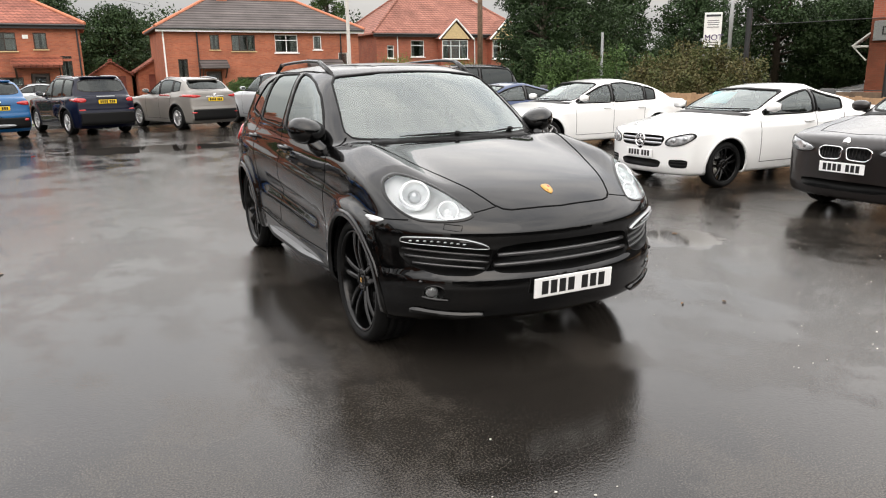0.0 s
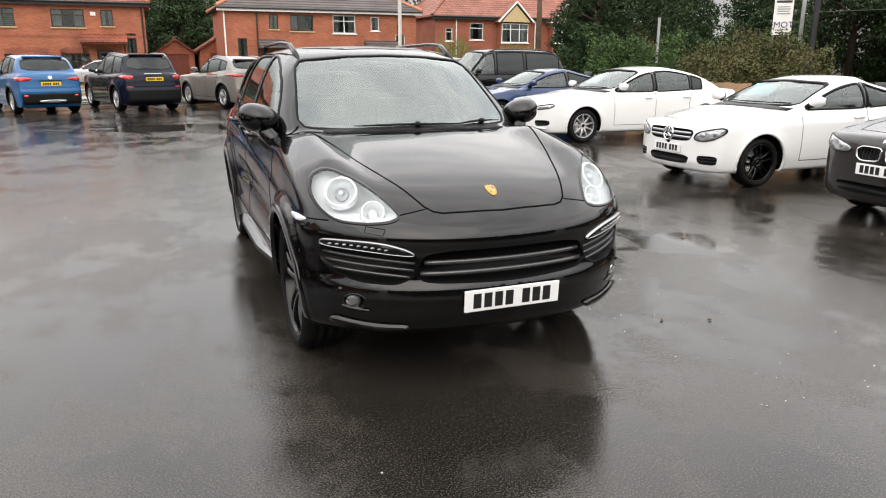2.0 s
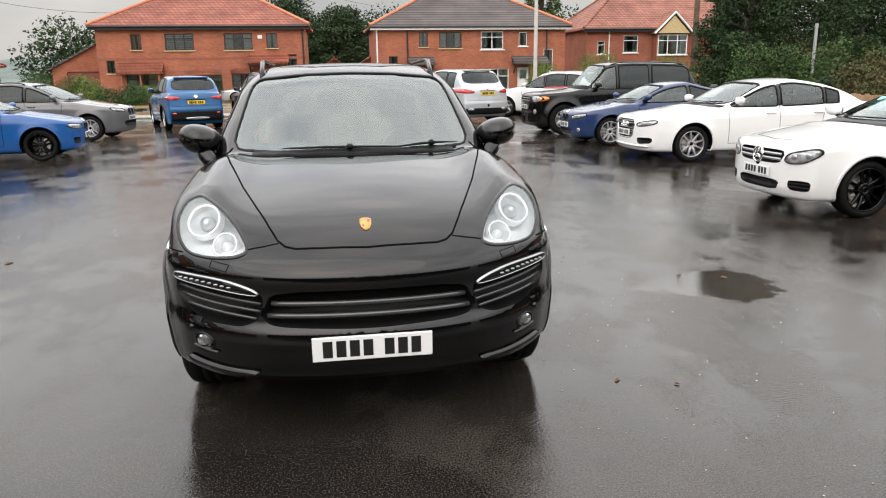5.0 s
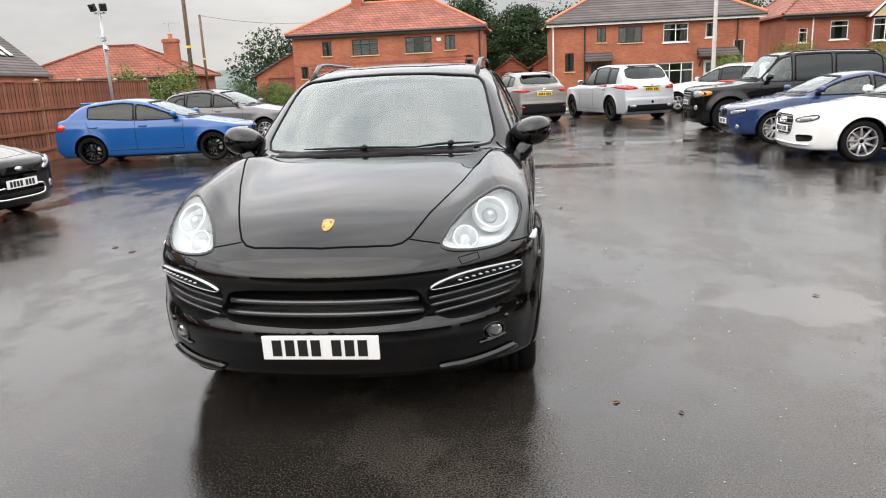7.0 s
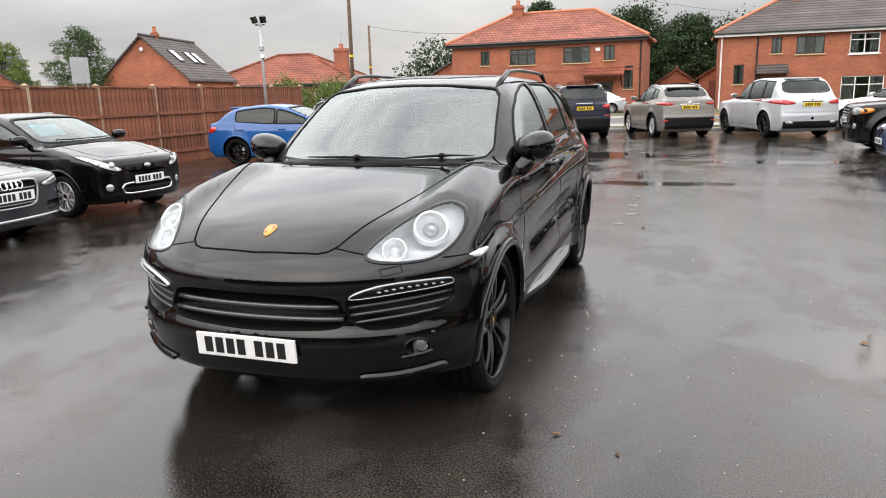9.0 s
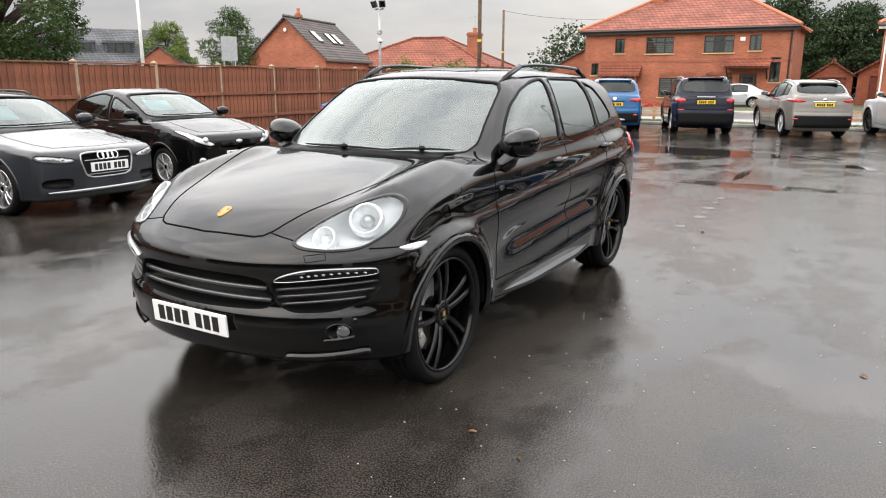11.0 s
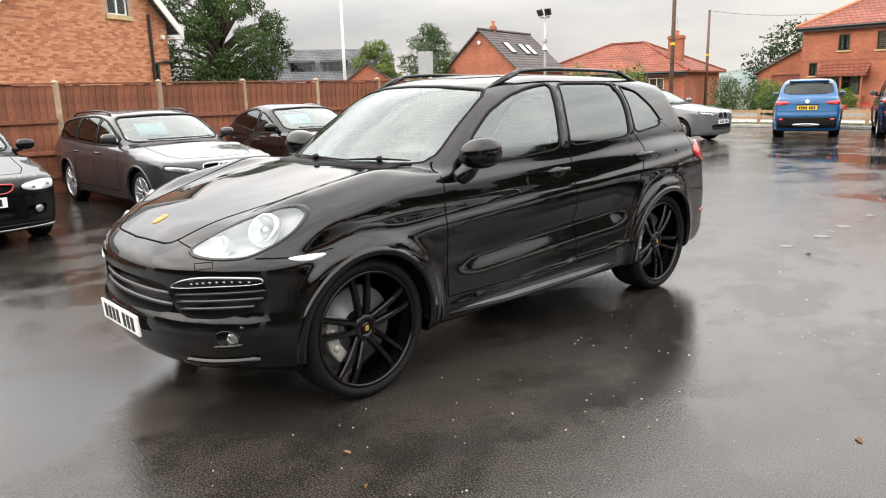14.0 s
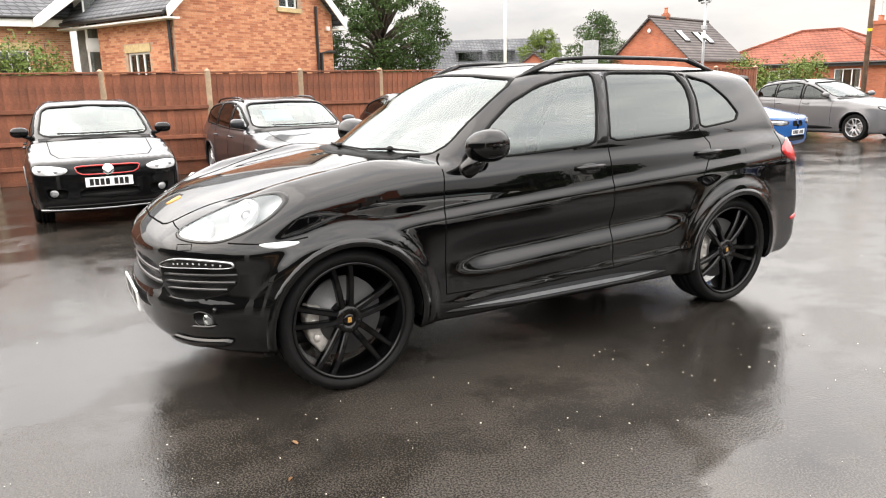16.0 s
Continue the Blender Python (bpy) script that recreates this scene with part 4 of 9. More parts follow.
# ---- the black SUV in the middle of the yard ----
def hero_suv():
    s = dict(
        front=-2.375, rear=2.45, w=0.945, wb=2.895, hub=0.385, arch=0.414, sill=0.27, chin=0.02, flare=0.020, arch_band=(0.088, 0.016), crown=0.075, axis=0.66,
        bow_f=0.24, bow4_f=0.30, bow_r=0.16, bow_ws=0.42, bow_rw=0.25, soft=0.07, soft_r=0.10, crown_r=0.07,
        crest=(-2.25, -0.75, 0.73, 0.055), scallop=(0.632, 0.044, -1.0, 1.05), swage=(0.945, 0.018, 0.06), ledge=(0.385, 0.05, 0.016, -1.0, 1.05),
        deck=[(-2.42, 0.80), (-2.34, 0.865), (-2.25, 0.915), (-2.17, 0.952), (-2.0, 1.015), (-1.7, 1.09), (-1.4, 1.145), (-1.15, 1.18), (-0.8, 1.20), (0, 1.205), (1.0, 1.235), (1.8, 1.245), (2.2, 1.19), (2.45, 1.0)],
        roof=[(-1.38, 1.06), (-1.14, 1.17), (-0.74, 1.425), (-0.36, 1.625), (-0.12, 1.682), (0.3, 1.71), (0.8, 1.705), (1.3, 1.69), (1.72, 1.66), (1.93, 1.625), (2.04, 1.51), (2.13, 1.38), (2.3, 1.12), (2.4, 1.0)],
        nose=[(0.22, 0.11), (0.30, 0.055), (0.38, 0.018), (0.46, 0.0), (0.50, -0.008), (0.525, -0.007), (0.60, 0.020), (0.70, 0.022), (0.78, 0.012), (0.83, 0.03), (0.88, 0.075), (0.95, 0.16), (1.1, 0.40)],
        tail=[(0.25, -0.12), (0.40, 0.0), (0.62, 0.0), (0.80, -0.03), (1.0, -0.08), (1.2, -0.16), (1.5, -0.28), (1.7, -0.45)],
        plan=[(-2.4, 0.90), (-2.15, 0.945), (-1.9, 0.98), (-1.45, 1.0), (-0.8, 0.985), (0.3, 0.985), (1.45, 1.01), (2.0, 0.95), (2.47, 0.86)],
        side=[(0.2, -0.07), (0.30, -0.030), (0.40, -0.012), (0.55, -0.004), (0.75, 0.004), (0.95, 0.0), (1.08, -0.018), (1.18, -0.05), (1.3, -0.10)],
        cabin=[(0.9, 0.90), (1.2, 0.878), (1.4, 0.805), (1.58, 0.71), (1.70, 0.62)],
        cplan=[(-1.4, 0.93), (-0.8, 0.97), (0.2, 1.0), (1.0, 1.0), (1.6, 0.97), (2.3, 0.88)],
    )
    B = Solid(s)
    car = empty("sports_utility_car")
    tagged(car, "glossy black five-door sports utility car standing on wet asphalt", "car")
    win_f = rounded([(-0.70, 1.165), (-0.2, 1.18), (0.215, 1.205), (0.27, 1.36), (0.345, 1.60), (0.33, 1.632), (0.127, 1.612), (-0.108, 1.56), (-0.32, 1.47), (-0.50, 1.345)], 2, 0.12)
    win_r = rounded([(0.33, 1.214), (1.054, 1.243), (1.112, 1.42), (1.115, 1.52), (1.07, 1.628), (0.45, 1.636), (0.39, 1.45)], 2, 0.10)
    win_q = rounded([(1.145, 1.258), (1.53, 1.294), (1.58, 1.345), (1.50, 1.45), (1.36, 1.56), (1.165, 1.612), (1.182, 1.45)], 2, 0.12)
    screen = rounded([(-0.738, 1.196), (-0.35, 1.186), (0, 1.182), (0.35, 1.186), (0.738, 1.196), (0.632, 1.602), (0.3, 1.632), (0, 1.64), (-0.3, 1.632), (-0.632, 1.602)], 2, 0.12)
    rear_glass = rounded([(-0.60, 1.16), (0.60, 1.16), (0.52, 1.48), (-0.52, 1.48)], 2, 0.15)
    lamp = rounded([(0.512, 0.885), (0.57, 0.860), (0.69, 0.850), (0.80, 0.856), (0.858, 0.905), (0.878, 0.968), (0.852, 1.036), (0.785, 1.070), (0.735, 1.064), (0.648, 1.024), (0.566, 0.958)], 2, 0.22)
    grille = rounded([(-0.42, 0.728), (0.42, 0.728), (0.475, 0.612), (0.43, 0.570), (0, 0.556), (-0.43, 0.570), (-0.475, 0.612)], 2, 0.15)
    scoop = rounded([(0.458, 0.700), (0.52, 0.742), (0.65, 0.768), (0.868, 0.756), (0.876, 0.668), (0.833, 0.606), (0.72, 0.566), (0.562, 0.562), (0.49, 0.590), (0.468, 0.630)], 2, 0.15)
    flip = [(-x, z) for x, z in reversed(scoop)]
    lflip = [(-x, z) for x, z in reversed(lamp)]
    fog = circle(0.742, 0.468, 0.047, 20, 0.042)
    fogm = [(-x, z) for x, z in reversed(fog)]
    holes = [("side", win_f), ("side", win_r), ("side", win_q), ("front", screen), ("rear", rear_glass), ("front", grille), ("front", scoop), ("front", flip), ("front", lamp), ("front", lflip), ("front", fog), ("front", fogm)]
    for yw in (-s["wb"] / 2, s["wb"] / 2):
        holes.append(("side", [(yw + s["arch"] * math.cos(t), s["hub"] + s["arch"] * math.sin(t)) for t in np.linspace(0, 2 * math.pi, 60, endpoint=False)]))
    V, F = B.skin(270, 160, 62)
    V, F = cut(B, V, F, holes)
    C = V[F].mean(1)
    under = np.zeros(len(F), bool)
    for yw in (-s["wb"] / 2, s["wb"] / 2):
        under |= (np.abs(C[:, 1] - yw) < s["arch"]) & (np.abs(C[:, 0]) > 0.5) & (C[:, 2] < 0.5)
    F = F[~under]
    place("body", true_normals(mesh_from("body", V, F, P_BLACK, True), B), car)
    arches(car, B, s, P_BLACK, lip=0.036, off=0.005)
    # glass and seals
    for nm, poly, g in (("front_door_window", win_f, G_DOOR), ("rear_door_window", win_r, G_DARK), ("quarter_window", win_q, G_DARK)):
        both_sides(nm, patch(B, "side", poly, off=-0.004, depth=0.0, h=0.05, smooth=0), g, car, solid=B)
        both_sides("window_seal", strip(B, "side", poly, 0.013, 0.003, True), C_SEAL, car)
    part("windscreen", patch(B, "front", screen, off=-0.003, depth=0.0, h=0.05, smooth=0), G_SCREEN, car, smooth=True, solid=B)
    part("windscreen_seal", strip(B, "front", screen, 0.011, 0.002, True), C_SEAL, car, smooth=True)
    part("rear_window", patch(B, "rear", rear_glass, off=-0.003, depth=0.0, h=0.06, smooth=0), G_TINT, car, smooth=True, solid=B)
    # gloss black pillars
    both_sides("pillar_cover", patch(B, "side", [(0.232, 1.206), (0.315, 1.210), (0.375, 1.45), (0.432, 1.636), (0.352, 1.632), (0.29, 1.36)], 0.004, 0.006, smooth=0), C_GLOSS, car)
    both_sides("pillar_cover", patch(B, "side", [(1.072, 1.246), (1.128, 1.256), (1.165, 1.45), (1.148, 1.612), (1.09, 1.628), (1.132, 1.50), (1.128, 1.42)], 0.004, 0.006, smooth=0), C_GLOSS, car)
    # panel gaps
    gaps = [
        [(-0.88, 0.44), (-0.885, 0.75), (-0.875, 1.0), (-0.855, 1.15), (-0.80, 1.20)],
        [(0.335, 0.42), (0.33, 0.8), (0.318, 1.20)],
        [(0.93, 0.60), (1.03, 0.85), (1.12, 0.99), (1.19, 1.08), (1.205, 1.16), (1.13, 1.25)],
        [(-0.88, 0.44), (0.335, 0.42), (0.98, 0.47)],
        [(1.95, 0.98), (2.0, 1.1), (1.98, 1.2)],
        [(-2.02, 0.855), (-1.80, 0.845), (-1.66, 0.862)],
    ]
    for g in gaps:
        both_sides("panel_gap", strip(B, "side", g, 0.006, 0.0015), C_GAP, car)
    for sg in (1, -1):
        part("bonnet_gap", strip(B, "top", [(sg * 0.0, -2.260), (sg * 0.2, -2.248), (sg * 0.31, -2.236), (sg * 0.355, -2.218), (sg * 0.39, -2.18), (sg * 0.43, -2.09), (sg * 0.49, -1.93), (sg * 0.585, -1.65), (sg * 0.685, -1.30), (sg * 0.74, -1.06)], 0.008, 0.0015), C_GAP, car, smooth=True)
        part("wing_gap", strip(B, "top", [(sg * 0.385, -2.195), (sg * 0.45, -2.196), (sg * 0.52, -2.19)], 0.005, 0.0015), C_GAP, car, smooth=True)
        part("washer_cover", strip(B, "front", [(sg * 0.60, 0.832), (sg * 0.68, 0.842), (sg * 0.69, 0.815), (sg * 0.615, 0.803)], 0.003, 0.0012, True), C_GAP, car, smooth=True)
    # grille and side scoops
    part("grille_well", well(B, "front", grille, 0.10), C_TRIM, car, smooth=True)
    for z, w in ((0.667, 0.425), (0.612, 0.445)):
        xs = np.linspace(-w, w, 15)
        pts = B.onto("front", [(x, z) for x in xs])
        part("grille_slat", join(*[tube([(p[0], p[1] + 0.018, p[2]) for p in pts], 0.012, 8)]), C_SLAT, car, smooth=True)
    for sg, poly in ((1, scoop), (-1, flip)):
        part("scoop_well", well(B, "front", poly, 0.10), C_TRIM, car, smooth=True)
        for k, (z0, z1, xa, xb) in enumerate(((0.664, 0.700, 0.475, 0.868), (0.630, 0.662, 0.480, 0.855), (0.596, 0.624, 0.50, 0.825))):
            pts = B.onto("front", [(sg * (xa + (xb - xa) * t), z0 + (z1 - z0) * t ** 0.8) for t in np.linspace(0, 1, 9)])
            part("scoop_slat", tube([(p[0] * 0.99, p[1] + 0.012, p[2]) for p in pts], 0.007, 8), C_SLAT, car, smooth=True)
        # daytime light bar: chrome surround, dark bed, row of small lamps
        bar = [(0.462, 0.708), (0.52, 0.744), (0.645, 0.775), (0.856, 0.772), (0.868, 0.756), (0.862, 0.738), (0.69, 0.730), (0.535, 0.710)]
        bar = [(sg * x, z) for x, z in bar]
        lb = part("daytime_light", patch(B, "front", bar, 0.012, 0.03, h=0.02), C_GLOSS, car, smooth=True)
        part("light_surround", strip(B, "front", rounded(bar, 2), 0.0035, 0.015, True, 0.02), C_SATIN, lb, smooth=True)
        for i in range(9):
            t = (i + 0.5) / 9
            x, z = sg * (0.585 + 0.255 * t), 0.738 + 0.017 * math.sin(t * 2.2)
            p = B.onto("front", [(x, z)])[0]
            n = B.normal(np.array([p]))[0]
            q = p + n * 0.014
            part("led", ball(q[0], q[1], q[2], 0.012, 0.005, 0.005, 8, 6), C_SATIN, lb, smooth=True)
        # fog lamp in its round recess
        fx = sg * 0.742
        pf = B.onto("front", [(fx, 0.468)])[0]
        part("fog_well", well(B, "front", fog if sg > 0 else fogm, 0.05), C_TRIM, car, smooth=True)
        fl = part("fog_lamp", moved(lathe([(0.0, 0.036), (0.006, 0.034), (0.010, 0.02), (0.012, 0.001)], 20), pose(pf[0], pf[1] + 0.028, 0.468, 0, 0, -90 + sg * 22)), C_DISC, car, smooth=True)
        part("fog_lens", moved(lathe([(0.012, 0.036), (0.02, 0.03), (0.026, 0.015), (0.028, 0.001)], 20), pose(pf[0], pf[1] + 0.028, 0.468, 0, 0, -90 + sg * 22)), G_LENS, fl, smooth=True)
        part("fog_bezel", strip(B, "front", fog if sg > 0 else fogm, 0.006, 0.003, True, 0.02), C_GLOSS, fl, smooth=True)
        fin = [(sg * x, z) for x, z in ((0.66, 0.430), (0.76, 0.440), (0.80, 0.450), (0.775, 0.428), (0.72, 0.422))]
        part("fog_fin", patch(B, "front", fin, 0.012, 0.02, h=0.03, smooth=1), C_GLOSS, car, smooth=True)
        lipp = [(sg * x, z) for x, z in ((0.50, 0.352), (0.62, 0.352), (0.74, 0.362), (0.835, 0.378), (0.835, 0.348), (0.74, 0.330), (0.62, 0.320), (0.50, 0.328))]
        part("front_splitter", patch(B, "front", lipp, 0.020, 0.03, h=0.02, smooth=1), P_BLACK, car, smooth=True)
        sens = B.onto("front", [(sg * 0.80, 0.525)])[0]
        part("parking_sensor", ball(sens[0], sens[1], sens[2], 0.014, 0.012, 0.014, 10, 6), P_BLACK, car, smooth=True)
        # headlamp: bowl, two ringed projectors, clear cover
        poly = lamp if sg > 0 else lflip
        hl = part("headlamp", well(B, "front", poly, 0.16, 0.86), C_LAMPBODY, car, "clear teardrop headlamp with silver housing", smooth=True)
        part("lamp_cover", patch(B, "front", poly, 0.001, 0.0, h=0.03, smooth=0), G_LENS, hl, smooth=True, solid=B)
        part("lamp_seal", strip(B, "front", poly, 0.012, 0.002, True, 0.02), C_GLOSS, hl, smooth=True)
        for cx, cz, r in ((0.744, 0.985, 0.076), (0.630, 0.908, 0.053)):
            p = B.onto("front", [(sg * cx, cz)])[0]
            nrm = Vector(B.normal(np.array([p]))[0]) * 0.75 + Vector((0, -0.45, 0))
            m = Matrix.Translation(Vector(p) - nrm.normalized() * 0.052) @ nrm.to_track_quat("X", "Z").to_matrix().to_4x4()
            part("reflector", moved(lathe([(-0.02, r * 0.42), (0.0, r * 0.60), (0.03, r * 0.92), (0.04, r), (0.032, r * 1.10), (0.0, r * 1.15)], 30), m), C_LAMP, hl, smooth=True)
            part("projector", moved(lathe([(-0.03, r * 0.50), (-0.005, r * 0.48), (0.018, r * 0.36), (0.028, r * 0.18), (0.03, 0.001)], 24), m), C_LAMP if r < 0.07 else C_SATIN, hl, smooth=True)
    # side lights and tail lamps
    both_sides("side_marker", patch(B, "side", [(-1.905, 0.846), (-1.85, 0.824), (-1.76, 0.822), (-1.686, 0.843), (-1.765, 0.852), (-1.86, 0.852)], 0.006, 0.01, h=0.015), C_LAMPBODY, car, "clear side marker lamp")
    both_sides("tail_lamp", patch(B, "side", [(1.97, 1.065), (2.04, 1.00), (2.20, 0.955), (2.27, 1.0), (2.20, 1.10), (2.14, 1.15), (2.06, 1.12)], 0.010, 0.02, h=0.03), C_RED, car, "red tail lamp")
    both_sides("reflector_strip", patch(B, "side", [(2.16, 0.52), (2.27, 0.52), (2.27, 0.57), (2.16, 0.55)], 0.006, 0.01, smooth=1), C_RED, car)
    # badge, plate, wipers
    shield = [(-0.026, 0.986), (0.026, 0.986), (0.027, 0.970), (0.018, 0.955), (0, 0.947), (-0.018, 0.955), (-0.027, 0.970)]
    bd = part("bonnet_badge", patch(B, "front", shield, 0.005, 0.004, h=0.015, smooth=1), C_GOLD, car, "gold shield emblem", smooth=True)
    part("badge_quarter", patch(B, "front", [(0.008, 0.980), (0.020, 0.980), (0.019, 0.972), (0.008, 0.972)], 0.0065, 0.0, h=0.02, smooth=0), C_RED, bd)
    part("badge_quarter", patch(B, "front", [(-0.017, 0.964), (-0.007, 0.964), (-0.007, 0.957), (-0.014, 0.958)], 0.0065, 0.0, h=0.02, smooth=0), C_RED, bd)
    plate_thing(car, B, "front", 0.481, tilt=4)
    for x0, x1, zz in ((-0.42, 0.28, 1.205), (0.25, 0.64, 1.2)):
        pts = B.onto("front", [(x0 + (x1 - x0) * t, 1.200 + 0.008 * math.sin(t * 3.1)) for t in np.linspace(0, 1, 10)])
        wp = part("wiper", tube([(p[0], p[1] - 0.010, p[2] + 0.010) for p in pts], [0.0035, 0.006, 0.007, 0.008, 0.008, 0.008, 0.007, 0.006, 0.005, 0.003], 6), C_TRIM, car, smooth=True)
        k = pts[5]
        part("wiper_pivot", ball(k[0], k[1] - 0.02, k[2] + 0.012, 0.022, 0.022, 0.018, 10, 6), C_TRIM, wp, smooth=True)
    part("scuttle_panel", scuttle(B, s, 0.60, 0.02), C_SEAL, car, smooth=True)
    # mirrors
    for sg in (1, -1):
        shell = ball(0, 0, 0, 0.128, 0.112, 0.090, 32, 20, 0.90)
        # the shell tapers towards the door and its nose is rounded forwards
        shell = ([(sg * (0.948 + v[0]), -0.610 + v[1] * (1.0 + 0.25 * (v[1] < 0) * (1 - abs(v[0]) / 0.12)), 1.246 + v[2] * (1.0 + 0.9 * v[0]) + 0.10 * v[0]) for v in shell[0]], shell[1] if sg > 0 else [tuple(reversed(f)) for f in shell[1]])
        mi = part("door_mirror", shell, P_BLACK, car, smooth=True)
        foot = tube([(sg * 0.845, -0.725, 1.105), (sg * 0.875, -0.705, 1.112), (sg * 0.905, -0.675, 1.145), (sg * 0.925, -0.640, 1.205)], [0.040, 0.052, 0.054, 0.050], 14)
        part("mirror_foot", foot, P_BLACK, mi, smooth=True)
        part("mirror_glass", moved(box(-0.062, -0.006, -0.040, 0.062, 0.006, 0.040, 0.005), pose(sg * 0.950, -0.5125, 1.246)), C_CHROME, mi)
        part("mirror_seam", strip_ring(sg * 0.952, -0.615, 1.205, 0.112, 0.100), C_GAP, mi)
    # handles, roof rails, side steps, roof pane, spoiler
    for y, z in ((0.15, 1.072), (1.165, 1.10)):
        p = B.onto("side", [(y, z)])[0]
        grip = join(tube([(p[0] - 0.01, y - 0.115, z - 0.002), (p[0] + 0.03, y - 0.085, z), (p[0] + 0.036, y, z + 0.004), (p[0] + 0.03, y + 0.085, z + 0.004), (p[0] - 0.01, y + 0.115, z + 0.002)], [0.012, 0.016, 0.017, 0.016, 0.012], 10))
        hd = both_sides("door_handle", grip, P_BLACK, car)
        cup = patch(B, "side", circle(y - 0.0, z - 0.012, 0.085, 24, 0.034), 0.0025, 0.004, h=0.03, smooth=0)
        both_sides("handle_cup", cup, C_GLOSS, car)
    rail = []
    for t in np.linspace(0, 1, 22):
        y = -0.11 + 1.62 * t
        lift = 0.052 * min(1, math.sin(math.pi * t) * 2.6)
        zr = float(B.onto("top", [(0.585, y)])[0][2])
        rail.append((0.585 + 0.03 * math.sin(math.pi * t), y, zr + lift))
    both_sides("roof_rail", join(tube(rail, 0.0135, 10)), C_GLOSS, car)
    for a, b, ra, rb in (((0.588, -0.18, B.onto("top", [(0.588, -0.18)])[0][2] - 0.01), rail[3], 0.012, 0.02), (rail[-4], (0.588, 1.55, B.onto("top", [(0.588, 1.55)])[0][2] - 0.01), 0.02, 0.012)):
        both_sides("rail_foot", tube([a, b], [ra, rb], 8), C_GLOSS, car)
    n = 22
    V, F, TV, TF = [], [], [], []
    for i in range(n + 1):
        t = i / n
        y = -0.98 + 1.97 * t
        out = 0.905 + 0.088 * min(1.0, math.sin(math.pi * t) * 1.25)
        V += [(0.84, y, 0.315), (out, y, 0.322), (out + 0.006, y, 0.334), (out, y, 0.345), (0.84, y, 0.350)]
        TV += [(out - 0.058 * math.sin(math.pi * t) - 0.004, y, 0.3525), (out - 0.004, y, 0.3475)]
    for i in range(n):
        F += [(i * 5 + k, i * 5 + (k + 1) % 5, i * 5 + 5 + (k + 1) % 5, i * 5 + 5 + k) for k in range(5)]
        TF.append((2 * i, 2 * i + 1, 2 * i + 3, 2 * i + 2))
    both_sides("side_step", (V, [tuple(reversed(f)) for f in F] + [(0, 1, 2, 3, 4), tuple(n * 5 + k for k in (4, 3, 2, 1, 0))]), C_TRIM, car, smooth=False)
    both_sides("step_tread", (TV, TF), C_STEP, car)
    sec = [(1.74, 1.640), (1.92, 1.632), (2.06, 1.618), (2.085, 1.600), (2.08, 1.52), (2.05, 1.50), (1.90, 1.53), (1.74, 1.58)]
    ring = [(x, y - 0.10 * (abs(x) / 0.56) ** 3, z - 0.022 * (x / 0.56) ** 2) for x in (-0.56, -0.40, -0.2, 0, 0.2, 0.40, 0.56) for y, z in sec]
    quad = [(a * 8 + i, a * 8 + (i + 1) % 8, a * 8 + 8 + (i + 1) % 8, a * 8 + 8 + i) for a in range(6) for i in range(8)]
    part("roof_spoiler", (ring, quad + [tuple(range(7, -1, -1)), tuple(range(48, 56))]), P_BLACK, car, smooth=True)
    part("roof_pane", patch(B, "top", [(-0.48, -0.1), (0.48, -0.1), (0.50, 1.0), (-0.50, 1.0)], 0.002, 0.004, h=0.08, smooth=1), C_GLOSS, car, smooth=True)
    both_sides("mud_flap", ([(0.70, -1.90, 0.34), (0.90, -1.885, 0.36), (0.90, -1.87, 0.27), (0.80, -1.875, 0.235), (0.70, -1.88, 0.255), (0.70, -1.875, 0.34), (0.90, -1.86, 0.36), (0.90, -1.855, 0.27), (0.80, -1.86, 0.235), (0.70, -1.865, 0.255)], [(0, 1, 2, 3, 4), (9, 8, 7, 6, 5), (0, 5, 6, 1), (1, 6, 7, 2), (2, 7, 8, 3), (3, 8, 9, 4), (4, 9, 5, 0)]), C_TRIM, car)
    # lower bumper lip, dark underside
    part("underbody", box(-0.74, -1.95, 0.24, 0.74, 2.2, 0.32, 0.03), C_TRIM, car)
    # cabin
    seats(car, s, 0.05, 0.95, 0.62)
    part("dashboard", join(ball(0, -0.78, 1.06, 0.74, 0.33, 0.12, 24, 10, 0.6)), C_SEAT, car, smooth=True)
    sw = moved(lathe([(0.016 * math.cos(a), 0.185 + 0.016 * math.sin(a)) for a in np.linspace(0, 2 * math.pi, 9)], 36, "z"), pose(0.37, -0.42, 1.10, 65))
    part("steering_wheel", join(sw, moved(ball(0, 0, 0, 0.07, 0.07, 0.03, 14, 8), pose(0.37, -0.42, 1.10, 65)), moved(box(-0.18, -0.02, -0.01, 0.18, 0.02, 0.01), pose(0.37, -0.42, 1.10, 65))), C_SEAT, car, smooth=True)
    part("interior_mirror", ball(0, -0.33, 1.555, 0.12, 0.025, 0.035, 16, 8, 0.7), C_TRIM, car, smooth=True)
    emblem = join(box(-0.002, -0.011, -0.014, 0.004, 0.011, 0.015, 0.004))
    add_wheels(car, s, 0.308, 0.275, 5, True, C_BLACKWHEEL, out=0.80, cap=emblem)
    return car


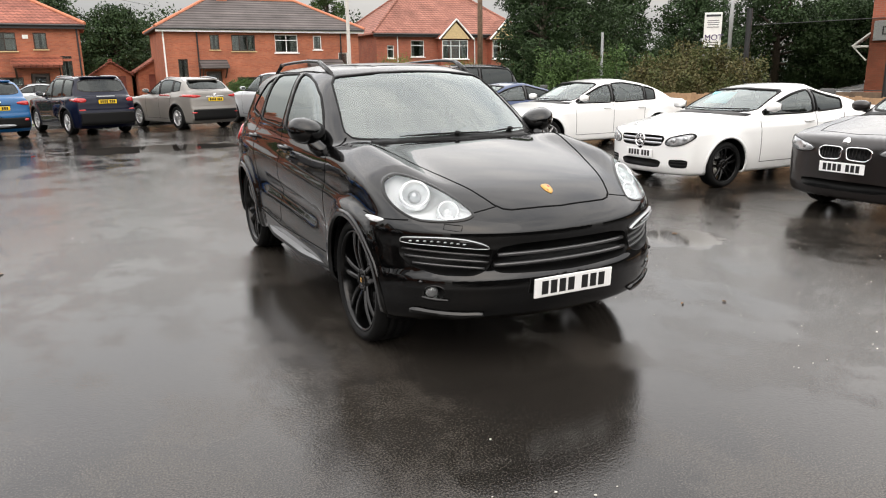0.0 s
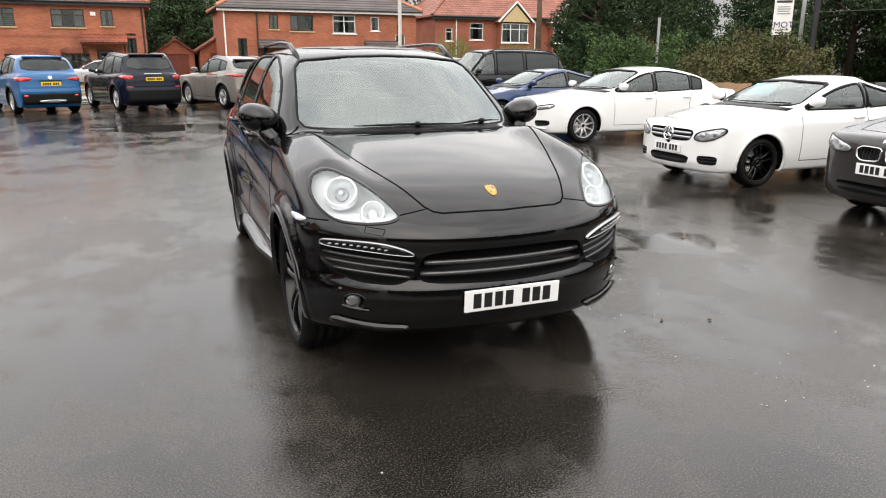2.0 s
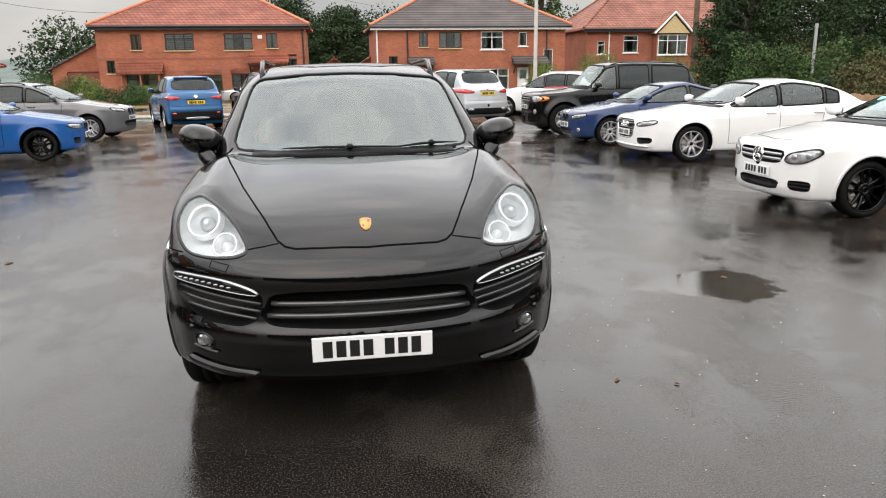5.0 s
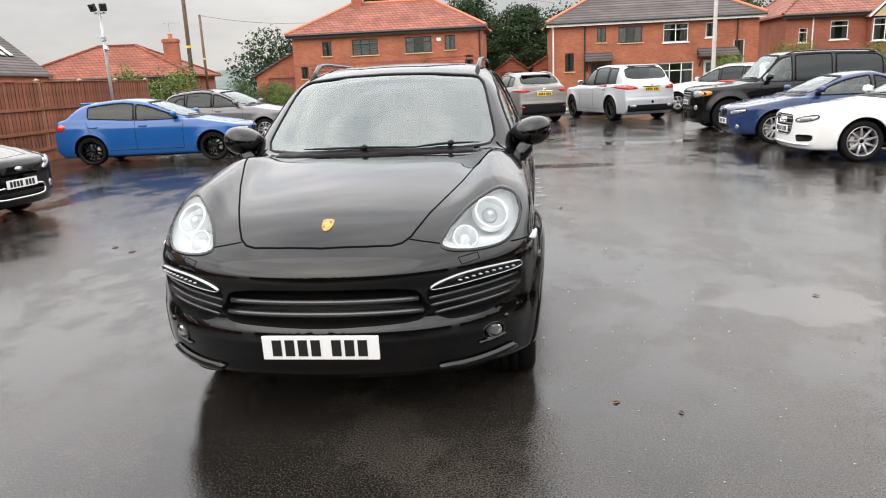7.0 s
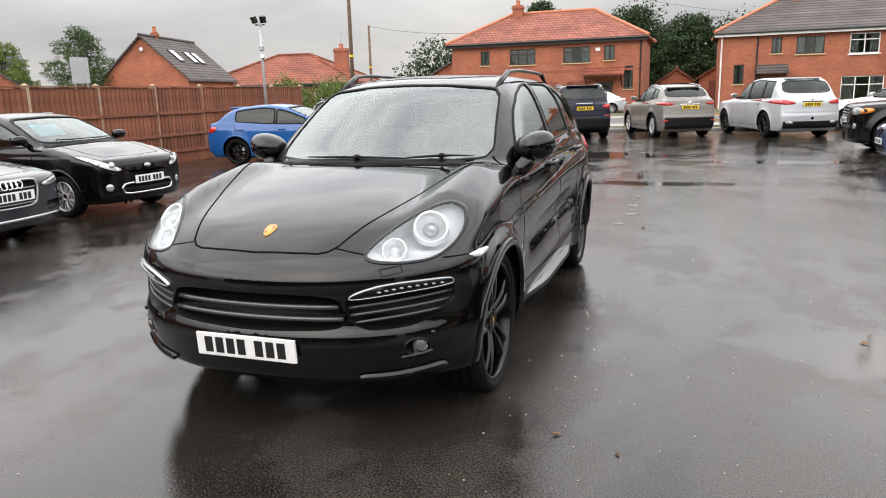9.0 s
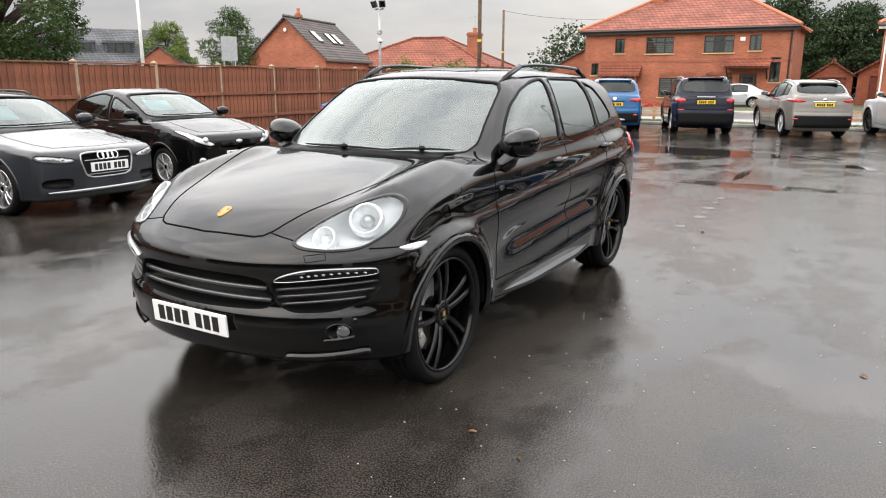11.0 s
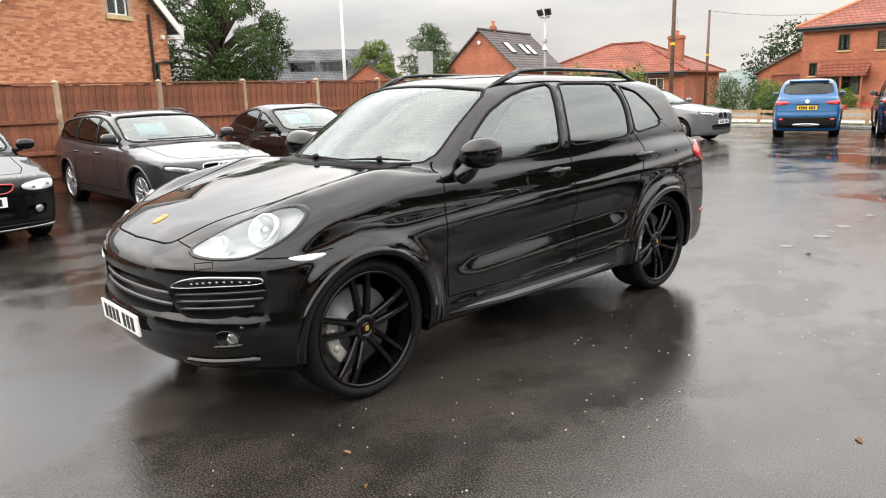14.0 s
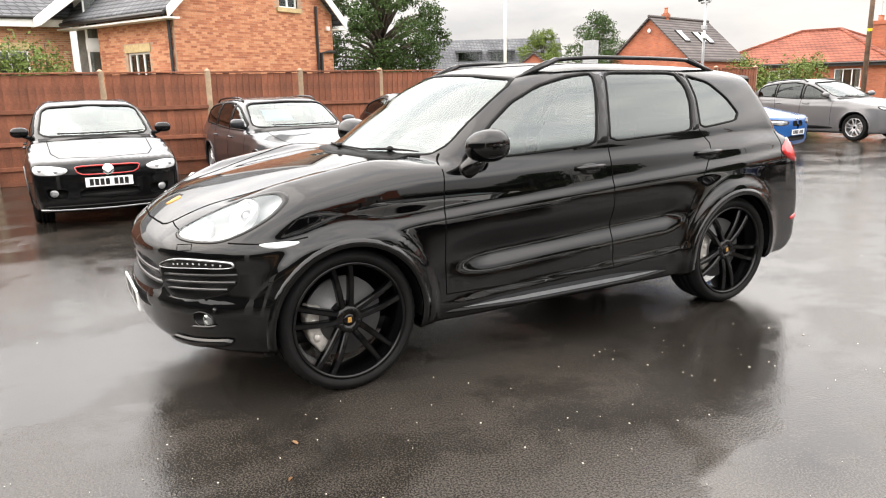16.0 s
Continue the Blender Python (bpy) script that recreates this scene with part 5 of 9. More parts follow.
def strip_ring(cx, cy, cz, rx, ry):
    V, F = [], []
    n = 32
    for i in range(n):
        t = 2 * math.pi * i / n
        for dz in (-0.003, 0.003):
            for k in (0.93, 0.985):
                V.append((cx + rx * k * math.cos(t), cy + ry * k * math.sin(t), cz + dz))
    for i in range(n):
        a, b = 4 * i, 4 * ((i + 1) % n)
        F += [(a + 1, b + 1, b + 3, a + 3), (a, a + 1, b + 1, b), (a + 2, b + 2, b + 3, a + 3)]
    return V, F


hero_suv()

# ---- the other vehicles ----
def spec(L, w, H, wb, fo, hub, nose, cowl, ws, roof_end, tail, belt, drop=0.055, crown=0.06, bow=0.16, flare=0.02, arch=None, **more):
    f = -(wb / 2 + fo)
    r = f + L
    cy, cz = cowl
    s = dict(
        front=f, rear=r, w=w - 0.02, wb=wb, hub=hub, arch=arch or hub + 0.055, sill=0.18 + 0.35 * max(0, hub - 0.31), chin=0.01, flare=flare, crown=crown, axis=0.58,
        bow_f=bow, bow4_f=0.22, bow_r=0.12, bow_ws=0.40, bow_rw=0.18, soft=0.05, soft_r=0.075, swage=(nose + 0.04, 0.012),
        deck=[(f - 0.05, nose - 0.05), (f + 0.06, nose - 0.005), (f + 0.30, nose + 0.045), (cy - 0.25, cz - 0.04), (cy, cz), (0, belt[0]), (r - 0.5, belt[1]), (r - 0.14, belt[1] - 0.03), (r, belt[1] - 0.14)],
        roof=[(cy - 0.24, cz - 0.11), (cy, cz), ((cy + ws) / 2, (cz + H - 0.06) / 2 + 0.025), (ws, H - 0.065), (ws + 0.35, H - 0.014), (max(0.5, ws + 0.6), H), (roof_end, H - drop), tail, (tail[0] + 0.25, tail[1] - 0.25)],
        nose=[(0.16, 0.07), (0.24, 0.03), (0.34, 0.0), (nose - 0.22, 0.0), (nose - 0.10, 0.012), (nose - 0.02, 0.035), (nose + 0.05, 0.085), (nose + 0.2, 0.25)],
        tail=[(0.22, -0.12), (0.38, 0.0), (0.62, 0.0), (0.80, -0.035), (belt[1], -0.08), (H, -0.20)],
        plan=[(f - 0.05, 0.87), (f + 0.25, 0.93), (-wb / 2 - 0.25, 0.985), (-wb / 2 + 0.2, 1.0), (wb / 2, 1.0), (wb / 2 + 0.4, 0.96), (r, 0.87)],
        side=[(0.15, -0.07), (0.26, -0.035), (0.42, -0.010), (0.60, 0.0), (0.80, -0.005), (belt[0] - 0.06, -0.03), (belt[0] + 0.05, -0.07), (belt[0] + 0.2, -0.12)],
        cabin=[(0.7, w - 0.06), (belt[0], w - 0.085), (belt[0] + 0.5 * (H - belt[0]), w - 0.155), (H - 0.08, w - 0.255), (H, w - 0.32)],
        cplan=[(cy - 0.3, 0.93), (cy + 0.4, 0.98), (0.2, 1.0), (wb / 2, 0.98), (r, 0.88)],
    )
    s.update(more)
    return s


def car(name, label, s, colour, m, wheels, windows, holes=(), patches=(), strips=(), plates=(), rails=False, top=0.0, mirror=None, card=None, ws_top=0.075, rear_glass=None, gaps=(), arch_mat=None, cab_glass=None):
    """One vehicle: skin with real openings, glass, wheels, lamps and trim as parts."""
    B = Solid(s)
    thing = empty(name, m)
    tagged(thing, label, "car", group="cars for sale")
    H = max(z for _, z in s["roof"])
    cz = s["roof"][1][1]
    xb = float(B.cabin(cz + 0.05)) - 0.10
    xt = float(B.cabin(H - ws_top - 0.03)) - 0.05
    screen = rounded([(-xb, cz + 0.035), (0, cz + 0.02), (xb, cz + 0.035), (xt, H - ws_top - 0.02), (0, H - ws_top + 0.008), (-xt, H - ws_top - 0.02)], 2, 0.12)
    cuts = [("front", screen)]
    panes = []
    for y0, y1, g in windows:
        poly = rounded(dlo(B, s, y0, y1), 1, 0.15)
        cuts.append(("side", poly))
        panes.append((poly, g))
    tz = s["roof"][-2][1]
    rg = rear_glass or [(-xt - 0.02, tz + 0.10), (xt + 0.02, tz + 0.10), (xt - 0.04, H - 0.13), (-xt + 0.04, H - 0.13)]
    rg = rounded(rg, 2, 0.15)
    cuts.append(("rear", rg))
    for proj, poly, *_ in holes:
        cuts.append((proj, rounded(poly, 2, 0.15)))
    for yw in (-s["wb"] / 2, s["wb"] / 2):
        cuts.append(("side", [(yw + s["arch"] * math.cos(t), s["hub"] + s["arch"] * math.sin(t)) for t in np.linspace(0, 2 * math.pi, 40, endpoint=False)]))
    V, F = B.skin(120, 60, 30)
    V, F = cut(B, V, F, cuts)
    C = V[F].mean(1)
    under = np.zeros(len(F), bool)
    for yw in (-s["wb"] / 2, s["wb"] / 2):
        under |= (np.abs(C[:, 1] - yw) < s["arch"]) & (np.abs(C[:, 0]) > 0.45) & (C[:, 2] < s["hub"] + 0.1)
    place("body", true_normals(mesh_from("body", V, F[~under], colour, True), B), thing)
    arches(thing, B, s, arch_mat or colour, lip=0.03 if not arch_mat else 0.05, off=0.006)
    part("windscreen", patch(B, "front", screen, -0.003, 0.0, 0.08, 0), G_SCREEN, thing, smooth=True, solid=B)
    part("windscreen_seal", strip(B, "front", screen, 0.022, 0.003, True, 0.05), C_SEAL, thing, smooth=True)
    part("rear_window", patch(B, "rear", rg, -0.003, 0.0, 0.08, 0), G_TINT, thing, smooth=True, solid=B)
    part("rear_window_seal", strip(B, "rear", rg, 0.03, 0.003, True, 0.05), C_GLOSS, thing, smooth=True)
    for poly, g in panes:
        both_sides("side_window", patch(B, "side", poly, -0.003, 0.0, 0.08, 0), g, thing, solid=B)
        both_sides("window_seal", strip(B, "side", poly, 0.026, 0.003, True, 0.05), C_SEAL, thing)
    for (_, e0, _), (e1, _, _) in zip(windows, windows[1:]):
        if e1 - e0 < 0.2:
            both_sides("pillar_cover", patch(B, "side", dlo(B, s, e0 + 0.004, e1 - 0.004, 0.022, 0.078), 0.0022, 0.006, 0.05, 0), C_GLOSS, thing)
    for i, (proj, poly, mat_, nm) in enumerate(holes):
        part(nm, well(B, proj, rounded(poly, 2, 0.15), 0.07), mat_, thing, smooth=True)
    for item in patches:
        nm, proj, poly, mat_, off, mir = item[:6]
        lab = item[6] if len(item) > 6 else ""
        vf = patch(B, proj, poly, off, 0.02, 0.04, item[7] if len(item) > 7 else 2)
        halves = [(part(nm, vf, mat_, thing, lab, True), 1)]
        if mir:
            halves.append((part(nm, mirrored(vf), mat_, thing, lab, True), -1))
        if nm == "headlamp":
            edge = strip(B, proj, rounded(poly, 2), 0.012, off + 0.003, True, 0.03)
            mid = np.array(poly).mean(0)
            wide = np.array(poly)[:, 0].max() - np.array(poly)[:, 0].min()
            tall = np.array(poly)[:, 1].max() - np.array(poly)[:, 1].min()
            for lens, sg in halves:
                part("lamp_seal", edge if sg > 0 else mirrored(edge), C_GLOSS, lens, smooth=True)
                for k in (-0.20, 0.20):
                    u, v = mid[0] + k * wide, mid[1] + k * tall * 0.35
                    q = B.onto(proj, [(u, v)])[0]
                    nn = B.normal(np.array([q]))[0]
                    q = q + nn * (off + 0.002)
                    bulb = tube([tuple(q - nn * 0.004), tuple(q + nn * 0.004), tuple(q + nn * 0.006)], [0.17 * tall, 0.15 * tall, 0.06 * tall], 16)
                    part("projector", bulb if sg > 0 else mirrored(bulb), C_SATIN, lens, smooth=True)
    for nm, proj, line, width, off, mat_, mir, closed in strips:
        vf = strip(B, proj, line, width, off, closed, 0.04)
        part(nm, vf, mat_, thing, smooth=True)
        if mir:
            part(nm, mirrored(vf), mat_, thing, smooth=True)
    for proj, z, yellow in plates:
        plate_thing(thing, B, proj, z, yellow)
    belt = float(B.deck(0.0))
    # door gaps and handles
    a = s["roof"][1][0] + 0.28
    b = windows[0][1] + 0.03
    lowz = s["sill"] + 0.14
    lines = [[(a, lowz), (a - 0.02, belt - 0.05)], [(b, lowz), (b, belt)], [(a, lowz), (s["wb"] / 2 - s["arch"] - 0.04, lowz)]]
    if len(windows) > 2 or (len(windows) == 2 and windows[1][1] < s["wb"] / 2 + 0.25 and windows[1][1] - windows[1][0] > 0.55):
        c = windows[1][1] + 0.02
        lines.append([(s["wb"] / 2 - s["arch"] - 0.02, lowz + 0.12), (c - 0.06, belt - 0.22), (c + 0.02, belt)])
    for g in lines:
        both_sides("panel_gap", strip(B, "side", g, 0.008, 0.0015, False, 0.06), C_GAP, thing)
    for hy in [b - 0.17] + ([windows[1][1] - 0.12] if len(lines) > 3 else []):
        p = B.onto("side", [(hy, belt - 0.13)])[0]
        both_sides("door_handle", tube([(p[0] - 0.01, hy - 0.10, belt - 0.13), (p[0] + 0.028, hy - 0.07, belt - 0.128), (p[0] + 0.028, hy + 0.07, belt - 0.124), (p[0] - 0.01, hy + 0.10, belt - 0.122)], 0.013, 8), colour, thing)
    fy = s["front"]
    part("bonnet_gap", strip(B, "top", [(-0.62 * s["w"] / 0.9, s["roof"][1][0] - 0.02), (-0.60 * s["w"] / 0.9, fy + 0.55), (-0.52 * s["w"] / 0.9, fy + 0.30), (0, fy + 0.19), (0.52 * s["w"] / 0.9, fy + 0.30), (0.60 * s["w"] / 0.9, fy + 0.55), (0.62 * s["w"] / 0.9, s["roof"][1][0] - 0.02)], 0.009, 0.0015, False, 0.05), C_GAP, thing, smooth=True)
    for sg in (1, -1):
        mx, my, mz = sg * (s["w"] + 0.03), s["roof"][1][0] + 0.42, belt + 0.10
        mi = part("door_mirror", ball(mx, my, mz, 0.11, 0.07, 0.068, 16, 10, 0.8), mirror or colour, thing, smooth=True)
        part("mirror_foot", tube([(mx - sg * 0.13, my + 0.02, mz - 0.08), (mx - sg * 0.04, my, mz - 0.05)], 0.025, 8), C_TRIM, mi, smooth=True)
        part("mirror_glass", box(mx - 0.08, my + 0.066, mz - 0.045, mx + 0.08, my + 0.074, mz + 0.045), C_CHROME, mi)
    for x0, x1 in ((-0.45, 0.22), (0.2, 0.6)):
        pts = B.onto("front", [(x0 + (x1 - x0) * t, cz + 0.055) for t in np.linspace(0, 1, 6)])
        part("wiper", tube([(p[0], p[1] - 0.012, p[2] + 0.01) for p in pts], 0.009, 6), C_TRIM, thing, smooth=True)
    if rails:
        line = []
        for t in np.linspace(0, 1, 12):
            y = s["roof"][3][0] + 0.25 + (s["roof"][-3][0] - s["roof"][3][0] - 0.35) * t
            xr = float(B.cabin(H - 0.05)) - 0.03
            line.append((xr, y, float(B.onto("top", [(xr, y)])[0][2]) + 0.035 * min(1, 4 * math.sin(math.pi * t))))
        both_sides("roof_rail", tube(line, 0.016, 8), C_SATIN if rails == "silver" else C_GLOSS, thing)
    if card:
        p = B.onto("front", [(-0.25, cz + 0.22)])[0]
        part("price_card", moved(box(-0.22, -0.002, -0.14, 0.22, 0.002, 0.14), pose(p[0], p[1] + 0.10, p[2] - 0.02, -55)), card, thing)
    sp = s["roof"][-3]
    if top:
        pz = float(B.onto("top", [(0, sp[0] - 0.05)])[0][2])
        part("roof_spoiler", box(-0.52, sp[0] - 0.10, pz - 0.03, 0.52, sp[0] + top, pz + 0.012, 0.014), colour, thing, smooth=True)
    seats(thing, s, 0.0, 0.85, s["hub"] + 0.10)
    part("dashboard", ball(0, s["roof"][1][0] + 0.25, belt - 0.06, s["w"] - 0.22, 0.30, 0.10, 18, 8, 0.6), C_SEAT, thing, smooth=True)
    part("underbody", box(-0.62, s["front"] + 0.65, s["sill"] - 0.03, 0.62, s["rear"] - 0.5, s["sill"] + 0.06, 0.02), C_TRIM, thing)
    part("scuttle_panel", scuttle(B, s, xb, 0.05), C_SEAL, thing, smooth=True)
    add_wheels(thing, s, *wheels, out=s["w"] - wheels[1] / 2 - 0.02)
    return thing


def hsym(pts):
    """Closed outline from its right half, top to bottom."""
    return list(pts) + [(-x, z) for x, z in reversed(pts)]


def facing(x, y, degrees):
    """Pose of a car whose nose points that many degrees round from east (+x), middle of wheelbase at x, y."""
    return pose(x, y, 0, 0, 0, degrees + 90)


def roundel(z, r, mat_=None, proj="front"):
    return ("emblem", proj, circle(0, z, r, 16), mat_ or C_CHROME, 0.012, False, "round metal emblem", 0)


# black hatchback with a red-edged grille
s = spec(4.21, 0.88, 1.48, 2.578, 0.88, 0.315, 0.79, (-0.95, 0.99), -0.05, 1.40, (1.93, 1.02), (0.98, 1.05), drop=0.08)
gr = hsym([(0.36, 0.735), (0.33, 0.665), (0.27, 0.635)])
low = hsym([(0.32, 0.47), (0.34, 0.36)])
car("hatchback", "black five-door hatchback with red-edged honeycomb grille, parked by the fence", s, P_BLACK2, facing(-7.26, -2.08, 0), (0.215, 0.225, 5, False, C_ALLOY),
    [(-0.62, 0.10, G_SIDE), (0.18, 1.0, G_TINT), (1.08, 1.42, G_TINT)],
    holes=[("front", gr, C_TRIM, "grille"), ("front", low, C_TRIM, "lower_intake"), ("front", [(0.44, 0.47), (0.68, 0.49), (0.66, 0.37), (0.46, 0.36)], C_TRIM, "fog_recess"), ("front", [(-0.44, 0.47), (-0.46, 0.36), (-0.66, 0.37), (-0.68, 0.49)], C_TRIM, "fog_recess")],
    patches=[("headlamp", "front", [(0.40, 0.735), (0.78, 0.775), (0.80, 0.69), (0.74, 0.635), (0.45, 0.64)], C_LAMPBODY, 0.006, True, "clear rounded headlamp"),
             ("fog_lamp", "front", circle(0.60, 0.43, 0.045), C_LAMPGREY, -0.015, True), roundel(0.685, 0.062),
             ("sill_lip", "front", hsym([(0.70, 0.285), (0.68, 0.26)]), C_TRIM, 0.012, False)],
    strips=[("red_grille_edge", "front", rounded(gr, 2, 0.15), 0.014, 0.008, C_RED, False, True), ("bumper_line", "front", [(-0.75, 0.235), (0, 0.225), (0.75, 0.235)], 0.014, 0.010, C_SATIN, False, False)],
    plates=[("front", 0.545, False)], top=0.10)

# charcoal estate
s = spec(4.70, 0.913, 1.45, 2.808, 0.88, 0.325, 0.78, (-1.02, 0.97), -0.18, 1.75, (2.28, 1.02), (0.97, 1.03), drop=0.07)
gr = hsym([(0.34, 0.75), (0.36, 0.66), (0.30, 0.45)])
car("estate_car", "charcoal grey estate car with five-spoke alloys, price card in the windscreen", s, P_GREY_DK, facing(-7.56, 0.82, 2), (0.235, 0.225, 5, True, C_ALLOY),
    [(-0.70, 0.16, G_SIDE), (0.23, 1.02, G_TINT), (1.10, 1.85, G_TINT)],
    holes=[("front", gr, C_TRIM, "grille"), ("front", [(0.46, 0.47), (0.78, 0.46), (0.78, 0.36), (0.48, 0.34)], C_TRIM, "side_intake"), ("front", [(-0.46, 0.47), (-0.48, 0.34), (-0.78, 0.36), (-0.78, 0.46)], C_TRIM, "side_intake")],
    patches=[("headlamp", "front", [(0.40, 0.69), (0.72, 0.74), (0.82, 0.745), (0.80, 0.67), (0.46, 0.635)], C_LAMPGREY, 0.006, True, "slim clear headlamp"),
             ("lower_blade", "front", hsym([(0.74, 0.325), (0.72, 0.29)]), C_SATIN, 0.014, False)],
    strips=[("grille_edge", "front", rounded(gr, 2, 0.15), 0.016, 0.008, C_SATIN, False, True)] +
           [("emblem_ring", "front", circle(x, 0.70, 0.042, 18), 0.011, 0.014, C_CHROME, False, True) for x in (-0.099, -0.033, 0.033, 0.099)] +
           [("grille_bar", "front", [(-0.31, z), (0.31, z)], 0.008, 0.002, C_SATIN, False, False) for z in (0.66, 0.49)],
    plates=[("front", 0.575, False)], rails="black", card=C_CYAN)

# black small hatchback
s = spec(3.95, 0.86, 1.46, 2.489, 0.80, 0.30, 0.80, (-0.98, 1.0), -0.02, 1.25, (1.82, 1.06), (0.98, 1.10), drop=0.10)
gr = hsym([(0.40, 0.46), (0.46, 0.40), (0.42, 0.31)])
gr2 = hsym([(0.34, 0.63), (0.33, 0.595)])
car("small_hatchback", "black small hatchback with chrome-edged lower grille, parked by the fence", s, P_BLACK2, facing(-7.62, 3.55, -5), (0.205, 0.195, 7, True, C_ALLOY),
    [(-0.66, 0.22, G_SIDE), (0.30, 1.30, G_TINT)],
    holes=[("front", gr, C_TRIM, "lower_grille"), ("front", gr2, C_TRIM, "upper_grille")],
    patches=[("headlamp", "front", [(0.40, 0.66), (0.62, 0.76), (0.76, 0.88), (0.80, 0.84), (0.74, 0.72), (0.50, 0.625)], C_LAMPBODY, 0.006, True, "swept-back clear headlamp"),
             ("fog_lamp", "front", circle(0.62, 0.42, 0.05), C_LAMPGREY, 0.004, True), ("emblem", "front", circle(0, 0.685, 0.06, 16, 0.03), C_SATIN, 0.012, False, "oval metal emblem", 0)],
    strips=[("chrome_grille_edge", "front", rounded(gr, 2, 0.15), 0.022, 0.010, C_CHROME, False, True), ("grille_bar", "front", [(-0.42, 0.38), (0.42, 0.38)], 0.016, 0.002, C_TRIM, False, False)],
    plates=[("front", 0.50, False)], card=C_CYAN)

# bright blue hatchback, side on
s = spec(4.33, 0.883, 1.43, 2.69, 0.76, 0.318, 0.79, (-0.98, 0.98), 0.0, 1.45, (2.0, 1.04), (0.97, 1.05), drop=0.075)
kid = [(0.015, 0.71), (0.20, 0.70), (0.21, 0.62), (0.18, 0.585), (0.03, 0.585)]
car("hatchback", "bright blue five-door hatchback with black alloys, parked by the fence", s, P_BLUE, facing(-7.42, 10.86, 9), (0.235, 0.225, 5, True, C_BLACKWHEEL),
    [(-0.60, 0.30, G_TINT), (0.36, 1.36, G_TINT)],
    holes=[("front", kid, C_TRIM, "kidney_grille"), ("front", [(-x, z) for x, z in reversed(kid)], C_TRIM, "kidney_grille"), ("front", hsym([(0.36, 0.40), (0.34, 0.29)]), C_TRIM, "lower_intake"), ("front", [(0.50, 0.44), (0.74, 0.46), (0.72, 0.33), (0.54, 0.31)], C_TRIM, "side_intake"), ("front", [(-0.50, 0.44), (-0.54, 0.31), (-0.72, 0.33), (-0.74, 0.46)], C_TRIM, "side_intake")],
    patches=[("headlamp", "front", [(0.34, 0.70), (0.66, 0.735), (0.80, 0.74), (0.80, 0.67), (0.66, 0.62), (0.38, 0.63)], C_LAMPGREY, 0.006, True, "clear headlamp"),
             ("tail_lamp", "side", [(1.86, 0.92), (2.06, 0.92), (2.06, 0.79), (1.98, 0.76), (1.86, 0.84)], C_RED, 0.008, True, "red tail lamp"), roundel(0.755, 0.035)],
    plates=[("front", 0.47, False), ("rear", 0.62, True)], top=0.14)

# silver-grey compact SUV
s = spec(4.46, 0.90, 1.54, 2.76, 0.84, 0.335, 0.86, (-1.0, 1.05), -0.05, 1.50, (2.03, 1.10), (1.04, 1.10), drop=0.075)
kid = [(0.02, 0.82), (0.20, 0.81), (0.22, 0.70), (0.18, 0.655), (0.04, 0.655)]
car("compact_utility_car", "silver-grey compact utility car with silver alloys", s, P_GREYBLUE, facing(-7.80, 15.95, -3), (0.225, 0.225, 5, True, C_ALLOY),
    [(-0.66, 0.16, G_TINT), (0.24, 1.0, G_TINT), (1.08, 1.62, G_TINT)],
    holes=[("front", kid, C_TRIM, "kidney_grille"), ("front", [(-x, z) for x, z in reversed(kid)], C_TRIM, "kidney_grille"), ("front", hsym([(0.50, 0.50), (0.46, 0.36)]), C_TRIM, "lower_intake")],
    patches=[("headlamp", "front", [(0.36, 0.80), (0.70, 0.85), (0.82, 0.86), (0.80, 0.77), (0.40, 0.73)], C_LAMPGREY, 0.006, True, "clear headlamp"),
             ("lower_cladding", "side", [(-0.80, 0.36), (0.80, 0.36), (0.80, 0.27), (-0.80, 0.27)], C_TRIM, 0.006, True), roundel(0.875, 0.035)],
    plates=[("front", 0.57, False)], rails="black", top=0.08)


def rear_set(s, zl, zp, lamp, low=0.52, glassy=None):
    """Tail lamps, plate and dark lower bumper."""
    w = s["w"]
    return [("tail_lamp", "rear", lamp, C_RED, 0.010, True, "red tail lamp"),
            ("lower_bumper", "rear", list(dense(hsym([(w * 0.84, low), (w * 0.84, 0.30)]), 0.11)), C_TRIM, 0.010, False, "black lower bumper", 2),
            ("tailgate_grip", "rear", list(dense(hsym([(0.30, zp + 0.10), (0.30, zp + 0.078)]), 0.05)), C_CHROME if glassy else C_TRIM, 0.014, False, "", 1)]


REAR_TURN = 90 + 20
# sky blue SUV
s = spec(4.55, 0.92, 1.68, 2.70, 0.93, 0.36, 0.95, (-0.95, 1.10), 0.0, 1.62, (2.12, 1.14), (1.10, 1.18), drop=0.075)
car("family_utility_car", "bright blue family utility car seen from behind, silver alloys", s, P_BLUE2, facing(-5.0, 20.22, REAR_TURN), (0.235, 0.225, 5, False, C_ALLOY),
    [(-0.62, 0.20, G_SIDE), (0.28, 1.02, G_TINT), (1.10, 1.55, G_TINT)],
    patches=rear_set(s, 1.0, 0.86, [(0.44, 1.02), (0.72, 1.06), (0.86, 1.03), (0.84, 0.93), (0.50, 0.95)], 0.60) + [("reflector", "rear", [(0.60, 0.50), (0.72, 0.50), (0.72, 0.56), (0.60, 0.56)], C_RED, 0.018, True), roundel(1.02, 0.06, proj="rear"), ("skid_plate", "rear", hsym([(0.36, 0.42), (0.34, 0.34)]), C_SATIN, 0.02, False)],
    plates=[("rear", 0.86, True)], top=0.10, arch_mat=C_TRIM)
